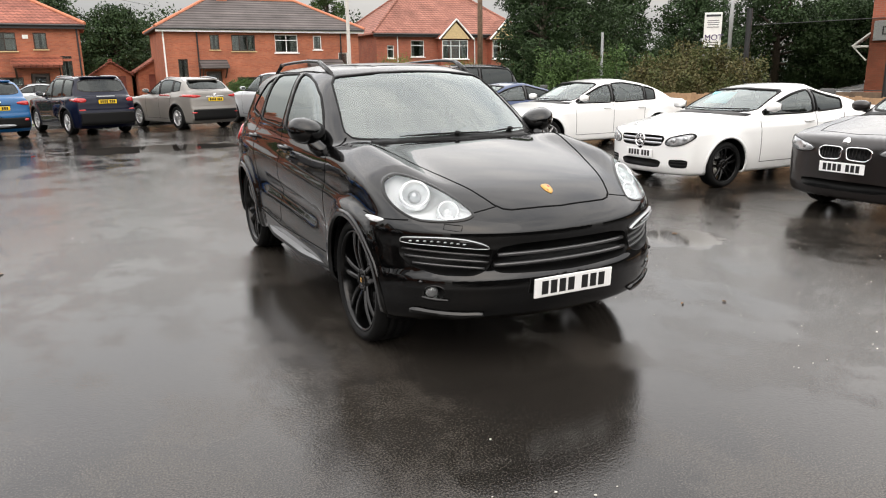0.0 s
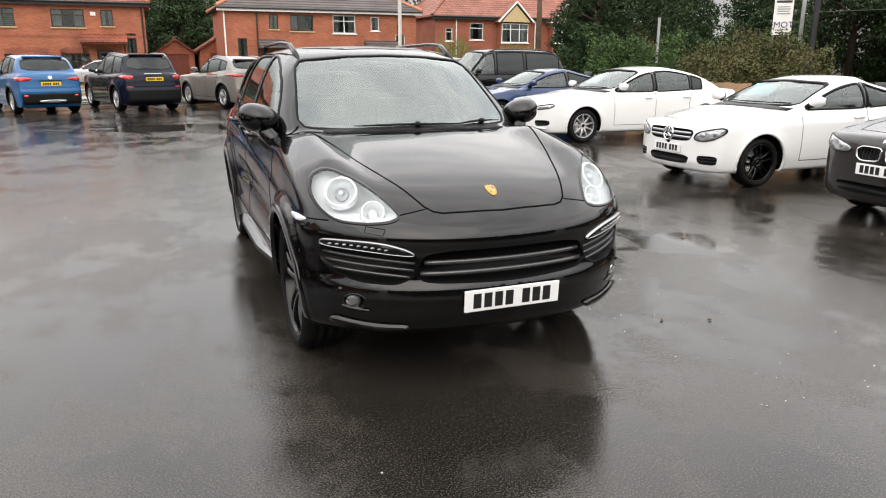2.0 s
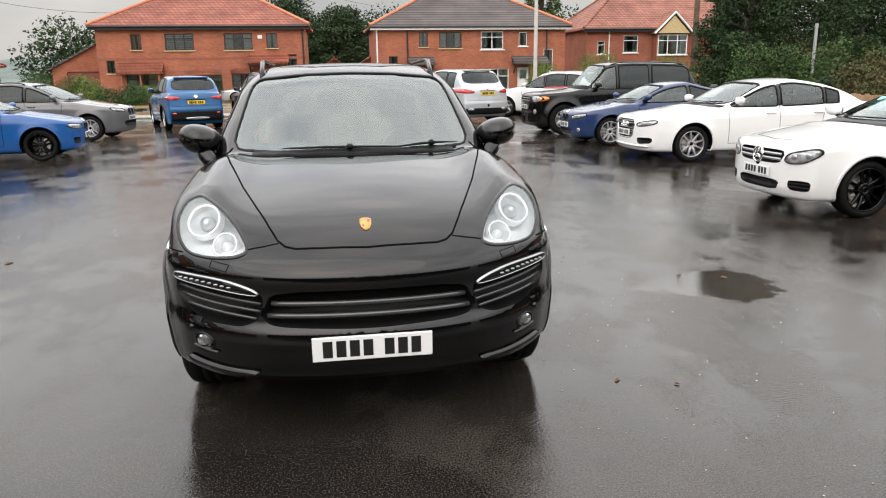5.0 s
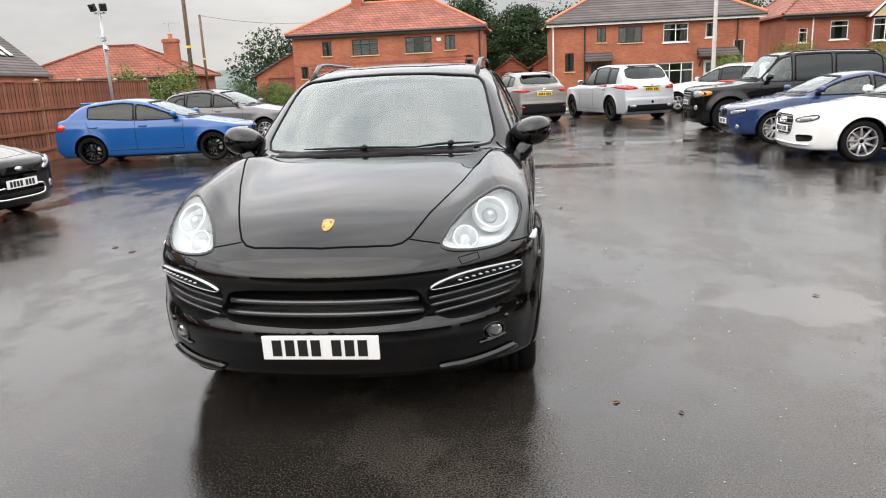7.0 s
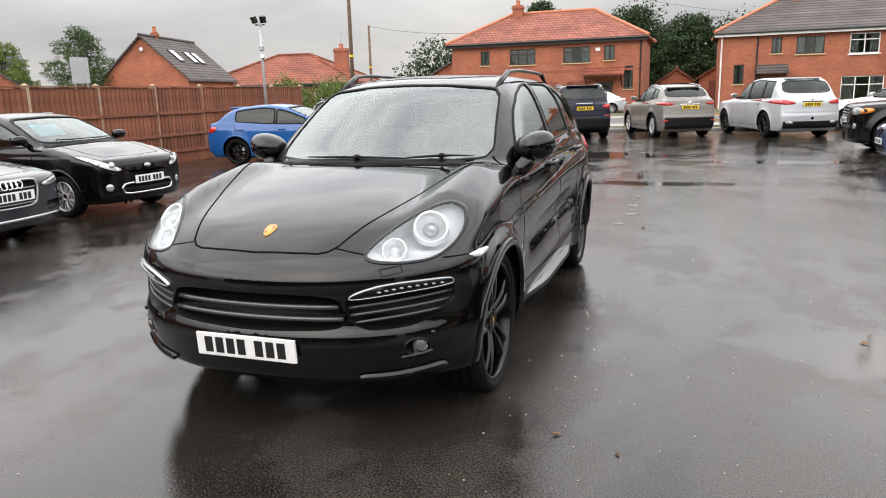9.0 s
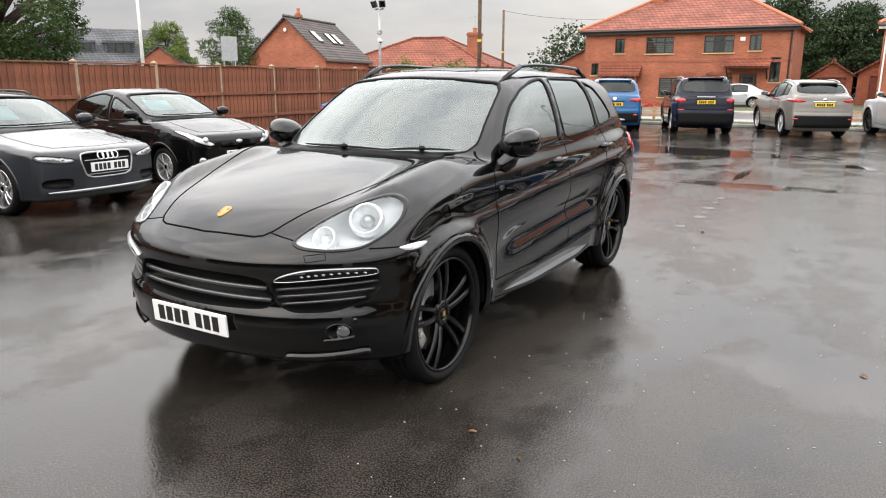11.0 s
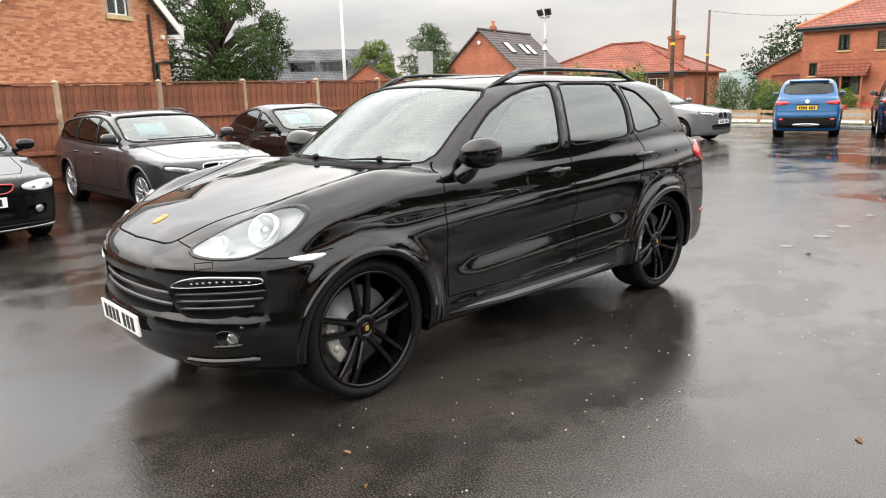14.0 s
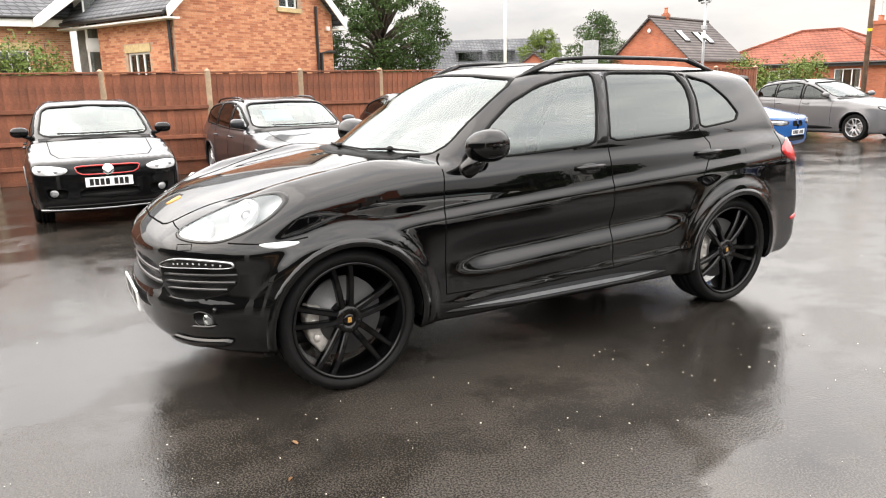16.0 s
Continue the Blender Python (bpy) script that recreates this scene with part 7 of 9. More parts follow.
def chimney(house, x, y, z0, z1, w=0.6, d=0.9, pots=2, mat_=None):
    c = part("chimney", join(box(x - w / 2, y - d / 2, z0, x + w / 2, y + d / 2, z1), box(x - w / 2 - 0.06, y - d / 2 - 0.06, z1 - 0.25, x + w / 2 + 0.06, y + d / 2 + 0.06, z1 - 0.08)), mat_ or M_BRICK, house)
    for i in range(pots):
        part("chimney_pot", moved(lathe([(0, 0.13), (0.25, 0.11), (0.30, 0.13), (0.34, 0.13), (0.34, 0.09), (0.1, 0.09)], 12, "z"), pose(x, y + d * ((i + 0.5) / pots - 0.5), z1)), M_RIDGE, c)
    return c


def closed_back(house, w, d, h, thick=0.25, mat_=None):
    """Return walls and rear wall, and dim rooms behind the front openings."""
    m_ = mat_ or M_BRICK
    part("wall", box(0, thick, 0, thick, d, h), m_, house)
    part("wall", box(w - thick, thick, 0, w, d, h), m_, house)
    part("wall", box(thick, d - thick, 0, w - thick, d, h), m_, house)
    part("room_wall", box(thick, 1.6, 0, w - thick, 1.7, h), M_ROOM, house)
    part("upper_floor", box(thick, thick, h / 2 - 0.1, w - thick, 1.6, h / 2 + 0.05), M_ROOM, house)


def house_red():
    """Semi-detached pair with a red hipped roof, brown windows, porch and bay."""
    h = empty("house", pose(-14.7, 44.7, 0, 0, 0, 0))
    tagged(h, "red brick semi-detached house, red tiled roof, dark brown windows", "house")
    W, D, H = 13.1, 7.2, 4.75
    ops = [(2.1, 3.35, 2.75, 4.3, 1, 0), (4.2, 3.3, 6.0, 4.35, 3, 1), (7.9, 3.3, 9.7, 4.35, 3, 0), (10.6, 3.4, 11.3, 4.35, 1, 0), (11.9, 1.5, 12.5, 3.0, 1, 0), (0.5, 1.9, 1.0, 2.7, 1, 0), (5.2, 0.5, 7.6, 1.75, 3, 1), (8.2, 0.3, 9.8, 1.8, 2, 0), (1.6, 0.7, 3.6, 1.9, 3, 0), (10.2, 0.0, 11.2, 2.0, 1, 0)]
    part("wall", wall_mesh(W, H, 0.25, [o[:4] for o in ops]), M_BRICK, h)
    closed_back(h, W, D, H)
    for x0, z0, x1, z1, c, bl in ops[:-1]:
        window_in(h, x0, z0, x1, z1, M_BROWN, c, transom=0.68 if x1 - x0 > 1.5 else 0.0, curtain=0.6 if not bl else 0, blind=bool(bl))
    dr = part("door", box(10.26, 0.08, 0.0, 11.14, 0.14, 1.96), M_BROWN, h, "dark brown front door")
    part("door_panel", box(10.42, 0.06, 1.2, 10.98, 0.08, 1.8), M_WINDOW, dr)
    pc = part("porch_canopy", join(box(9.4, -1.0, 2.32, 11.9, 0.0, 2.46), ([(9.3, -1.1, 2.46), (12.0, -1.1, 2.46), (12.0, 0, 2.95), (9.3, 0, 2.95)], [(0, 1, 2, 3)])), M_TILE_ORANGE, h)
    for x in (9.5, 11.8):
        part("bracket", tube([(x, -0.05, 1.7), (x, -0.9, 2.32)], 0.05, 6), M_BROWN, pc)
    bay = part("bay_canopy", ([(1.2, -0.75, 1.95), (4.0, -0.75, 1.95), (4.0, 0, 2.55), (1.2, 0, 2.55), (1.2, -0.75, 1.83), (4.0, -0.75, 1.83), (4.0, 0, 1.83), (1.2, 0, 1.83)], [(0, 1, 2, 3), (4, 5, 1, 0), (5, 6, 2, 1), (7, 4, 0, 3), (7, 6, 5, 4)]), M_TILE_ORANGE, h)
    part("bay_front", join(box(1.4, -0.62, 0, 3.8, 0.0, 0.68), box(1.4, -0.62, 0.68, 1.5, -0.5, 1.83), box(3.7, -0.62, 0.68, 3.8, -0.5, 1.83), box(2.55, -0.6, 0.68, 2.65, -0.52, 1.83)), M_BRICK, h)
    for x in (5.1, 8.1):
        part("brick_arch", join(*[moved(box(-0.06, -0.02, 0, 0.06, 0.02, 0.24), pose(x + (1.3 if x < 6 else 0.85) + (1.25 if x < 6 else 0.85) * math.sin(a), -0.015, 1.72 + 0.18 * math.cos(a), 0, math.degrees(a) * 0.4)) for a in np.linspace(-1, 1, 17)]), M_BRICK_DARK, h)
    part("brick_band", box(-0.01, -0.012, 2.7, W + 0.01, 0.0, 2.86), M_BRICK_DARK, h)
    hip_roof(h, 0, 0, W, D, H + 0.12, 2.15, 0.35, M_TILE_RED, M_RIDGE)
    chimney(h, 4.0, 3.4, 6.2, 7.6, 0.7, 0.6, 2)
    part("downpipe", tube([(W - 0.15, -0.06, 0), (W - 0.15, -0.06, H)], 0.05, 8), M_BLACKP, h)
    part("alarm_box", box(10.05, -0.05, 4.0, 10.35, 0.0, 4.22, 0.01), M_WHITE, h)
    # lower side wing with garage door
    g = empty("garage", pose(-18.2, 46.6, 0))
    tagged(g, "red brick garage with sloping tiled roof beside the house", "garage")
    w = wall_mesh(3.5, 2.3, 0.25, [(0.9, 0, 3.1, 2.05)])
    slope = ([(0, 0, 2.3), (3.5, 0, 2.3), (3.5, 0, 4.1), (0, 0.25, 2.3), (3.5, 0.25, 2.3), (3.5, 0.25, 4.1)], [(0, 1, 2), (5, 4, 3), (0, 2, 5, 3)])
    part("wall", w, M_BRICK, g)
    part("gable", slope, M_BRICK, g)
    part("garage_door", box(0.9, 0.1, 0.01, 3.1, 0.14, 2.04, 0.01), M_GDOOR, g)
    part("wall", box(0, 0.25, 0, 0.25, 5, 2.3), M_BRICK, g)
    part("roof", ([(-0.3, -0.2, 2.22), (3.5, -0.2, 4.18), (3.5, 5.2, 4.18), (-0.3, 5.2, 2.22), (-0.3, -0.2, 2.08), (3.5, -0.2, 4.04), (3.5, 5.2, 4.04), (-0.3, 5.2, 2.08)], [(0, 1, 2, 3), (4, 5, 1, 0), (5, 6, 2, 1), (6, 7, 3, 2), (7, 4, 0, 3), (7, 6, 5, 4)]), M_TILE_GREY, g)


def house_grey():
    h = empty("house", pose(3.05, 45.0, 0))
    tagged(h, "orange-red brick semi-detached house with grey tiled hipped roof", "house")
    W, D, H = 13.35, 7.2, 4.7
    ops = [(3.0, 3.4, 3.6, 4.35, 1, 0), (4.4, 3.3, 5.95, 4.35, 3, 0), (7.3, 3.2, 8.9, 4.4, 2, 1), (10.0, 3.4, 10.6, 4.35, 1, 1), (11.8, 1.7, 12.5, 3.2, 1, 1), (0.9, 1.6, 1.5, 2.8, 1, 0), (7.0, 0.3, 9.3, 1.9, 3, 1), (2.6, 0.0, 3.6, 2.0, 1, 0), (4.6, 0.5, 6.2, 1.6, 3, 0), (9.9, 0.0, 10.8, 2.0, 1, 1)]
    part("wall", wall_mesh(W, H, 0.25, [o[:4] for o in ops]), M_BRICK, h)
    closed_back(h, W, D, H)
    for i, (x0, z0, x1, z1, c, wh) in enumerate(ops):
        if z0 == 0:
            dr = part("door", box(x0 + 0.05, 0.08, 0.0, x1 - 0.05, 0.14, z1 - 0.03), M_WHITE if wh else M_BROWN, h, "white panelled front door" if wh else "dark brown front door")
            part("door_panel", box(x0 + 0.2, 0.06, 1.2, x1 - 0.2, 0.08, 1.8), M_WINDOW, dr)
            continue
        window_in(h, x0, z0, x1, z1, M_WHITE if wh else M_BROWN, c, transom=0.68 if wh and x1 - x0 > 1 else 0, curtain=0.55)
    for x0, x1, mt in ((2.2, 4.0, M_TILE_GREY), (9.5, 12.0, M_TILE_GREY)):
        pc = part("porch_canopy", ([(x0, -0.9, 2.3), (x1, -0.9, 2.3), (x1, 0, 2.75), (x0, 0, 2.75), (x0, -0.9, 2.18), (x1, -0.9, 2.18), (x1, 0, 2.18), (x0, 0, 2.18)], [(0, 1, 2, 3), (4, 5, 1, 0), (5, 6, 2, 1), (7, 4, 0, 3), (7, 6, 5, 4)]), mt, h)
        for x in (x0 + 0.15, x1 - 0.15):
            part("bracket", tube([(x, -0.03, 1.6), (x, -0.8, 2.18)], 0.05, 6), M_BROWN, pc)
    hip_roof(h, 0, 0, W, D, H + 0.1, 2.15, 0.35, M_TILE_GREY, M_RIDGE)
    chimney(h, 4.6, 3.6, 6.3, 7.5, 0.7, 0.6, 2)
    for x, mt in ((0.12, M_WHITE), (2.2, M_BLACKP), (12.0, M_BLACKP)):
        part("downpipe", tube([(x, -0.06, 0), (x, -0.06, H)], 0.05, 8), mt, h)


def house_bays():
    h = empty("house", pose(19.6, 49.5, 0))
    tagged(h, "red brick house, faded red hipped roof, white gabled bay windows", "house")
    W, D, H = 14.0, 8.5, 4.75
    ops = [(3.0, 3.0, 4.2, 4.3, 1, 1), (0.9, 2.9, 1.5, 3.9, 1, 1), (12.0, 3.0, 13.0, 4.2, 1, 1), (3.0, 0.6, 4.2, 2.0, 2, 1)]
    part("wall", wall_mesh(W, H, 0.25, [o[:4] for o in ops]), M_BRICK_DARK, h)
    closed_back(h, W, D, H, mat_=M_BRICK_DARK)
    for x0, z0, x1, z1, c, wh in ops:
        window_in(h, x0, z0, x1, z1, M_WHITE, c, transom=0.7, curtain=0.5)
    hip_roof(h, 0, 0, W, D, H + 0.1, 3.6, 0.4, M_TILE_PINK, M_TILE_PINK)
    for x in (5.4, 10.2):
        part("bay_front", join(box(x, -0.7, 0, x + 2.6, 0, 2.75), box(x, -0.7, 2.75, x + 0.1, 0, 4.4), box(x + 2.5, -0.7, 2.75, x + 2.6, 0, 4.4)), M_BRICK_DARK, h)
        window_in(h, x + 0.1, 2.8, x + 2.5, 4.3, M_WHITE, 3, y=-0.72, transom=0.7, curtain=0.4)
        V = [(x - 0.3, -0.95, 4.4), (x + 2.9, -0.95, 4.4), (x + 1.3, -0.95, 6.0), (x - 0.3, 2.8, 4.4), (x + 2.9, 2.8, 4.4), (x + 1.3, 2.8, 6.0)]
        part("bay_roof", (V, [(0, 2, 5, 3), (2, 1, 4, 5), (3, 4, 1, 0)]), M_TILE_PINK, h)
        part("bay_gable", ([(x, -0.9, 4.4), (x + 2.6, -0.9, 4.4), (x + 1.3, -0.9, 5.7), (x, -0.8, 4.4), (x + 2.6, -0.8, 4.4), (x + 1.3, -0.8, 5.7)], [(0, 1, 2), (5, 4, 3), (0, 2, 5, 3), (2, 1, 4, 5), (1, 0, 3, 4)]), M_STONE, h)
        for sg in (1, -1):
            part("bargeboard", tube([(x + 1.3, -0.98, 5.95), (x + 1.3 + sg * 1.6, -0.98, 4.38)], 0.07, 6), M_WHITE, h)
    part("downpipe", tube([(8.9, -0.06, 0), (8.9, -0.06, H)], 0.05, 8), M_WHITE, h)
    part("downpipe", tube([(1.8, -0.06, 0), (1.8, -0.06, H)], 0.05, 8), M_WHITE, h)
    chimney(h, 9.4, 4.2, 7.0, 9.0, 0.8, 0.8, 3)


def gable_shed(x, y, w, d, eave, rise, wallm, roofm, label, name="garage", rz=0, door=None):
    h = empty(name, pose(x, y, 0, 0, 0, rz))
    tagged(h, label, name.replace("_", " "))
    part("wall", wall_mesh(w, eave, 0.22, [door] if door else [], rise), wallm, h)
    part("wall", box(0, 0.22, 0, 0.22, d, eave), wallm, h)
    part("wall", box(w - 0.22, 0.22, 0, w, d, eave), wallm, h)
    part("wall", box(0.22, d - 0.2, 0, w - 0.22, d, eave), wallm, h)
    if door:
        part("garage_door", box(door[0], 0.1, door[1] + 0.01, door[2], 0.14, door[3] - 0.01, 0.01), M_GDOOR, h)
    o = 0.22
    k = rise / (w / 2)
    V = []
    for yy in (-o, d + o):
        for xx, zz in ((-o, eave - k * o), (w / 2, eave + rise), (w + o, eave - k * o)):
            V += [(xx, yy, zz + 0.14), (xx, yy, zz + 0.02)]
    F = [(0, 2, 8, 6), (2, 4, 10, 8), (1, 7, 9, 3), (3, 9, 11, 5), (0, 1, 3, 2), (2, 3, 5, 4), (6, 8, 9, 7), (8, 10, 11, 9), (0, 6, 7, 1), (4, 5, 11, 10)]
    r = part("roof", (V, F), roofm, h)
    part("ridge_tiles", tube([(w / 2, -o, eave + rise + 0.15), (w / 2, d + o, eave + rise + 0.15)], 0.1, 8), roofm, r)
    return h


def bungalow():
    h = empty("bungalow", pose(-33.0, 40.5, 0, 0, 0, 12))
    tagged(h, "brick bungalow with orange tiled hipped roof and tall chimney", "bungalow")
    W, D, H = 11.6, 9.0, 2.5
    ops = [(1.0, 0.9, 2.8, 2.1), (4.4, 0.9, 6.4, 2.1), (8.6, 0.9, 10.2, 2.1)]
    part("wall", wall_mesh(W, H, 0.25, ops), M_BRICK, h)
    closed_back(h, W, D, H)
    for o in ops:
        window_in(h, *o, M_WHITE, 3, curtain=0.4)
    hip_roof(h, 0, 0, W, D, H + 0.05, 2.25, 0.4, M_TILE_ORANGE, M_TILE_ORANGE)
    chimney(h, 9.9, 3.4, 2.6, 5.1, 1.0, 0.7, 2)
    part("aerial", join(tube([(9.9, 3.4, 5.0), (9.9, 3.4, 6.4)], 0.02, 6), *[tube([(9.5, 3.4, 6.2), (10.7, 3.4, 6.2)], 0.012, 5)], *[tube([(9.6 + 0.2 * i, 3.15, 6.2), (9.6 + 0.2 * i, 3.65, 6.2)], 0.008, 4) for i in range(6)]), M_STEEL, h)


def gable_house():
    h = gable_shed(-34.0, 32.0, 5.7, 7.5, 2.9, 2.6, M_BRICK, M_TILE_GREY, "brick house with steep dark tiled roof and three roof windows", "house", rz=14)
    # roof windows on the slope that faces the yard
    a = math.degrees(math.atan2(2.6, 2.85))
    for y, t in ((1.7, 0.48), (3.8, 0.5), (4.9, 0.5)):
        w = part("roof_window", box(-0.55, -0.36, 0.0, 0.55, 0.36, 0.08, 0.01), M_BLACKP, h, m=pose(2.85 + 2.85 * t, y, 2.9 + 2.6 * (1 - t) + 0.14, 0, a, 0))
        part("pane", box(-0.46, -0.28, 0.081, 0.46, 0.28, 0.088), M_WHITE, w)
    chimney(h, 2.85, 1.9, 5.4, 5.95, 0.3, 0.3, 1)
    part("lamp", ball(2.85, -0.1, 4.75, 0.12, 0.08, 0.14, 10, 6), M_WHITE, h)


def dormer_house():
    h = empty("house", pose(-52.6, 27.1, 0, 0, 0, 57))
    tagged(h, "house with long grey slate roof and two flat-topped dormers", "house")
    W, D, H = 12.0, 8.0, 2.6
    part("wall", wall_mesh(W, H, 0.25, []), M_BRICK, h)
    part("wall", box(0, 0.25, 0, 0.25, D, H), M_BRICK, h)
    part("wall", box(W - 0.25, 0.25, 0, W, D, H), M_BRICK, h)
    V = [(-0.3, -0.4, 2.4), (W + 0.3, -0.4, 2.4), (W + 0.3, D / 2, 5.6), (-0.3, D / 2, 5.6), (W + 0.3, D + 0.4, 2.4), (-0.3, D + 0.4, 2.4)]
    V += [(a, b, c - 0.15) for a, b, c in V]
    part("roof", (V, [(0, 1, 2, 3), (3, 2, 4, 5), (7, 6, 9, 8), (8, 9, 11, 10), (0, 6, 7, 1), (1, 7, 8, 2), (2, 8, 10, 4), (3, 9, 6, 0), (5, 11, 9, 3), (4, 10, 11, 5)]), M_SLATE, h)
    part("gable", ([(W - 0.05, 0.2, 2.5), (W - 0.05, D - 0.2, 2.5), (W - 0.05, D / 2, 5.4), (W + 0.05, 0.2, 2.5), (W + 0.05, D - 0.2, 2.5), (W + 0.05, D / 2, 5.4)], [(0, 2, 1), (3, 4, 5), (0, 3, 5, 2), (1, 2, 5, 4), (0, 1, 4, 3)]), M_BRICK, h)
    for x in (3.0, 5.9):
        d = part("dormer", join(box(x, 1.2, 3.3, x + 0.15, 3.6, 4.35), box(x + 1.95, 1.2, 3.3, x + 2.1, 3.6, 4.35), box(x - 0.15, 1.0, 4.36, x + 2.25, 4.0, 4.5)), M_SLATE, h)
        part("pane", box(x + 0.15, 1.25, 3.35, x + 1.95, 1.29, 4.35), M_WINDOW, d)
        part("mullion", join(*[box(x + 0.15 + 0.58 * i, 1.2, 3.3, x + 0.2 + 0.58 * i, 1.25, 4.36) for i in range(4)]), M_BLACKP, d)
    gable_shed(-48.0, 33.0, 4.6, 6.0, 2.3, 1.7, M_BRICK, M_TILE_GREY, "small brick outbuilding with tiled gable roof", "outbuilding", rz=40)


def weld(vf):
    """Joins corners that coincide, so that the pieces make one shell."""
    seen, V, to = {}, [], []
    for v in vf[0]:
        k = tuple(round(c, 4) for c in v)
        if k not in seen:
            seen[k] = len(V)
            V.append(v)
        to.append(seen[k])
    return V, [tuple(to[i] for i in f) for f in vf[1]]


def brick_form(w):
    return box(0.005, -0.005, 0.005, w - 0.005, 0.03, 0.07)


BRICK = mesh_from("brick", *brick_form(0.225), M_LOOSE)
HALF = mesh_from("brick", *brick_form(0.1125), M_LOOSE)


def lay_bricks(wall, m, x0, x1, z0, z1, gaps, loose, within=None):
    """Stretcher bond on a wall face: single bricks where loose() holds, the rest joined."""
    rest, count, row = [], 0, 0
    z = z0
    while z + 0.075 <= z1 + 1e-6:
        x = x0
        while x < x1 - 0.1:
            w = 0.1125 if (x == x0 and row % 2) or x + 0.225 > x1 + 1e-6 else 0.225
            cx, cz = x + w / 2, z + 0.0375
            if x + w <= x1 + 0.02 and not any(g[0] - w / 2 < cx < g[2] + w / 2 and g[1] < cz < g[3] for g in gaps) and (not within or within(cx, cz)):
                at = m @ pose(x, random.Random(int(x * 97 + z * 977)).uniform(-0.003, 0.002), z)
                if loose(cx, cz) and count < 290:
                    place("brick", BRICK if w > 0.2 else HALF, wall, at)
                    count += 1
                else:
                    rest.append(moved(brick_form(w), at))
            x += w
        z += 0.075
        row += 1
    if rest:
        tagged(part("brickwork", join(*rest), M_LOOSE, wall), "", "", kind="stuff")


def brick_house_near():
    """New-built brick house behind the timber fence: gable end, glazed corner and slate wing."""
    h = empty("house", pose(-20.4, 1.4, 0, 0, 0, 115))
    tagged(h, "new-built multi-toned brick house with white bargeboards and slate wing", "house")
    W, D, H, R = 7.1, 7.0, 4.35, 3.3
    op = [(2.2, 4.55, 3.4, 5.4)]
    front = part("wall", wall_mesh(W, H, 0.28, [], 0), M_MORTAR, h)
    # gable over the wall, split round a small upper window
    G = []
    for i in range(24):
        x0, x1 = W * i / 24, W * (i + 1) / 24
        xm = (x0 + x1) / 2
        top0, top1 = H + R * (1 - abs(x0 / W * 2 - 1)), H + R * (1 - abs(x1 / W * 2 - 1))
        zb = H
        if 4.43 < xm < 5.33:
            lowtop = 4.45
            G.append(box(x0, 0, H, x1, 0.28, lowtop))
            zb = 5.5
        k = [(x0, 0, zb), (x1, 0, zb), (x1, 0, top1), (x0, 0, top0), (x0, 0.28, zb), (x1, 0.28, zb), (x1, 0.28, top1), (x0, 0.28, top0)]
        G.append((k, [(0, 1, 2, 3), (7, 6, 5, 4), (3, 2, 6, 7), (0, 4, 5, 1)]))
    gable = part("gable", weld(join(*G)), M_MORTAR, h)
    window_in(h, 4.4375, 4.45, 5.325, 5.5, M_WHITE, 2, sill=False)
    part("stone_sill", box(4.3, -0.08, 4.30, 5.46, 0.05, 4.45), M_STONE, h)
    part("wall", box(W - 0.28, 0.28, 0, W, D, H), M_BRICK_BUFF, h)
    # return wall on the near side with its window
    ret = wall_mesh(4.2, H, 0.28, [(1.2, 1.3, 2.5, 2.85)])
    side = part("wall", moved(ret, pose(0.28, 0.28, 0, 0, 0, 90)), M_MORTAR, h)
    # bricks that look over the fence: loose ones round the corner, the rest in one piece
    bond = 0.075
    lay_bricks(front, pose(0, 0, 0), 0.0, W, 22 * bond, H, [], lambda x, z: x > 4.9 or x < 1.9)
    lay_bricks(gable, pose(0, 0, 0), 0.0, W, 58 * bond, 75 * bond, [(4.28, 4.29, 5.48, 5.52)], lambda x, z: False, lambda x, z: z < H + R * (1 - abs(x / W * 2 - 1)) - 0.1)
    lay_bricks(side, pose(0, 0, 0, 0, 0, -90), -4.48, -0.0, 22 * bond, H, [(-2.8, 1.25, -1.46, 2.86), (-2.9, 2.84, -1.36, 3.14)], lambda x, z: x > -0.9)
    window_in(h, 1.98, 1.3, 3.28, 2.85, M_WHITE, 3, m=pose(0.0, 4.76, 0, 0, 0, -90), sill=False)
    part("stone_lintel", box(-0.03, 1.38, 2.86, 0.06, 2.88, 3.12), M_STONE, h)
    part("room_wall", box(1.6, 0.4, 0, 1.7, 4.4, H), M_ROOM, h)
    k = R / (W / 2)
    o = 0.45
    V = []
    for yy in (-0.35, D):
        for xx, zz in ((-o, H - k * o), (W / 2, H + R), (W + o, H - k * o)):
            V += [(xx, yy, zz + 0.16), (xx, yy, zz + 0.03)]
    r = part("roof", (V, [(0, 2, 8, 6), (2, 4, 10, 8), (1, 7, 9, 3), (3, 9, 11, 5), (6, 8, 9, 7), (8, 10, 11, 9), (0, 6, 7, 1), (4, 5, 11, 10)]), M_SLATE, h)
    for sg, xa in ((-1, -o), (1, W + o)):
        V = [(xa, -0.40, H - k * o - 0.16), (W / 2, -0.40, H + R - 0.16), (W / 2, -0.40, H + R + 0.18), (xa, -0.40, H - k * o + 0.18)]
        V += [(a, -0.36, c) for a, b, c in V]
        part("bargeboard", (V, [(0, 1, 2, 3), (7, 6, 5, 4), (0, 4, 5, 1), (2, 6, 7, 3), (0, 3, 7, 4), (1, 5, 6, 2)]), M_WHITE, r)
        part("soffit", box(min(xa, xa - sg * o), -0.36, H - k * o - 0.16, max(xa, xa - sg * o), D, H - k * o - 0.10), M_WHITE, r)
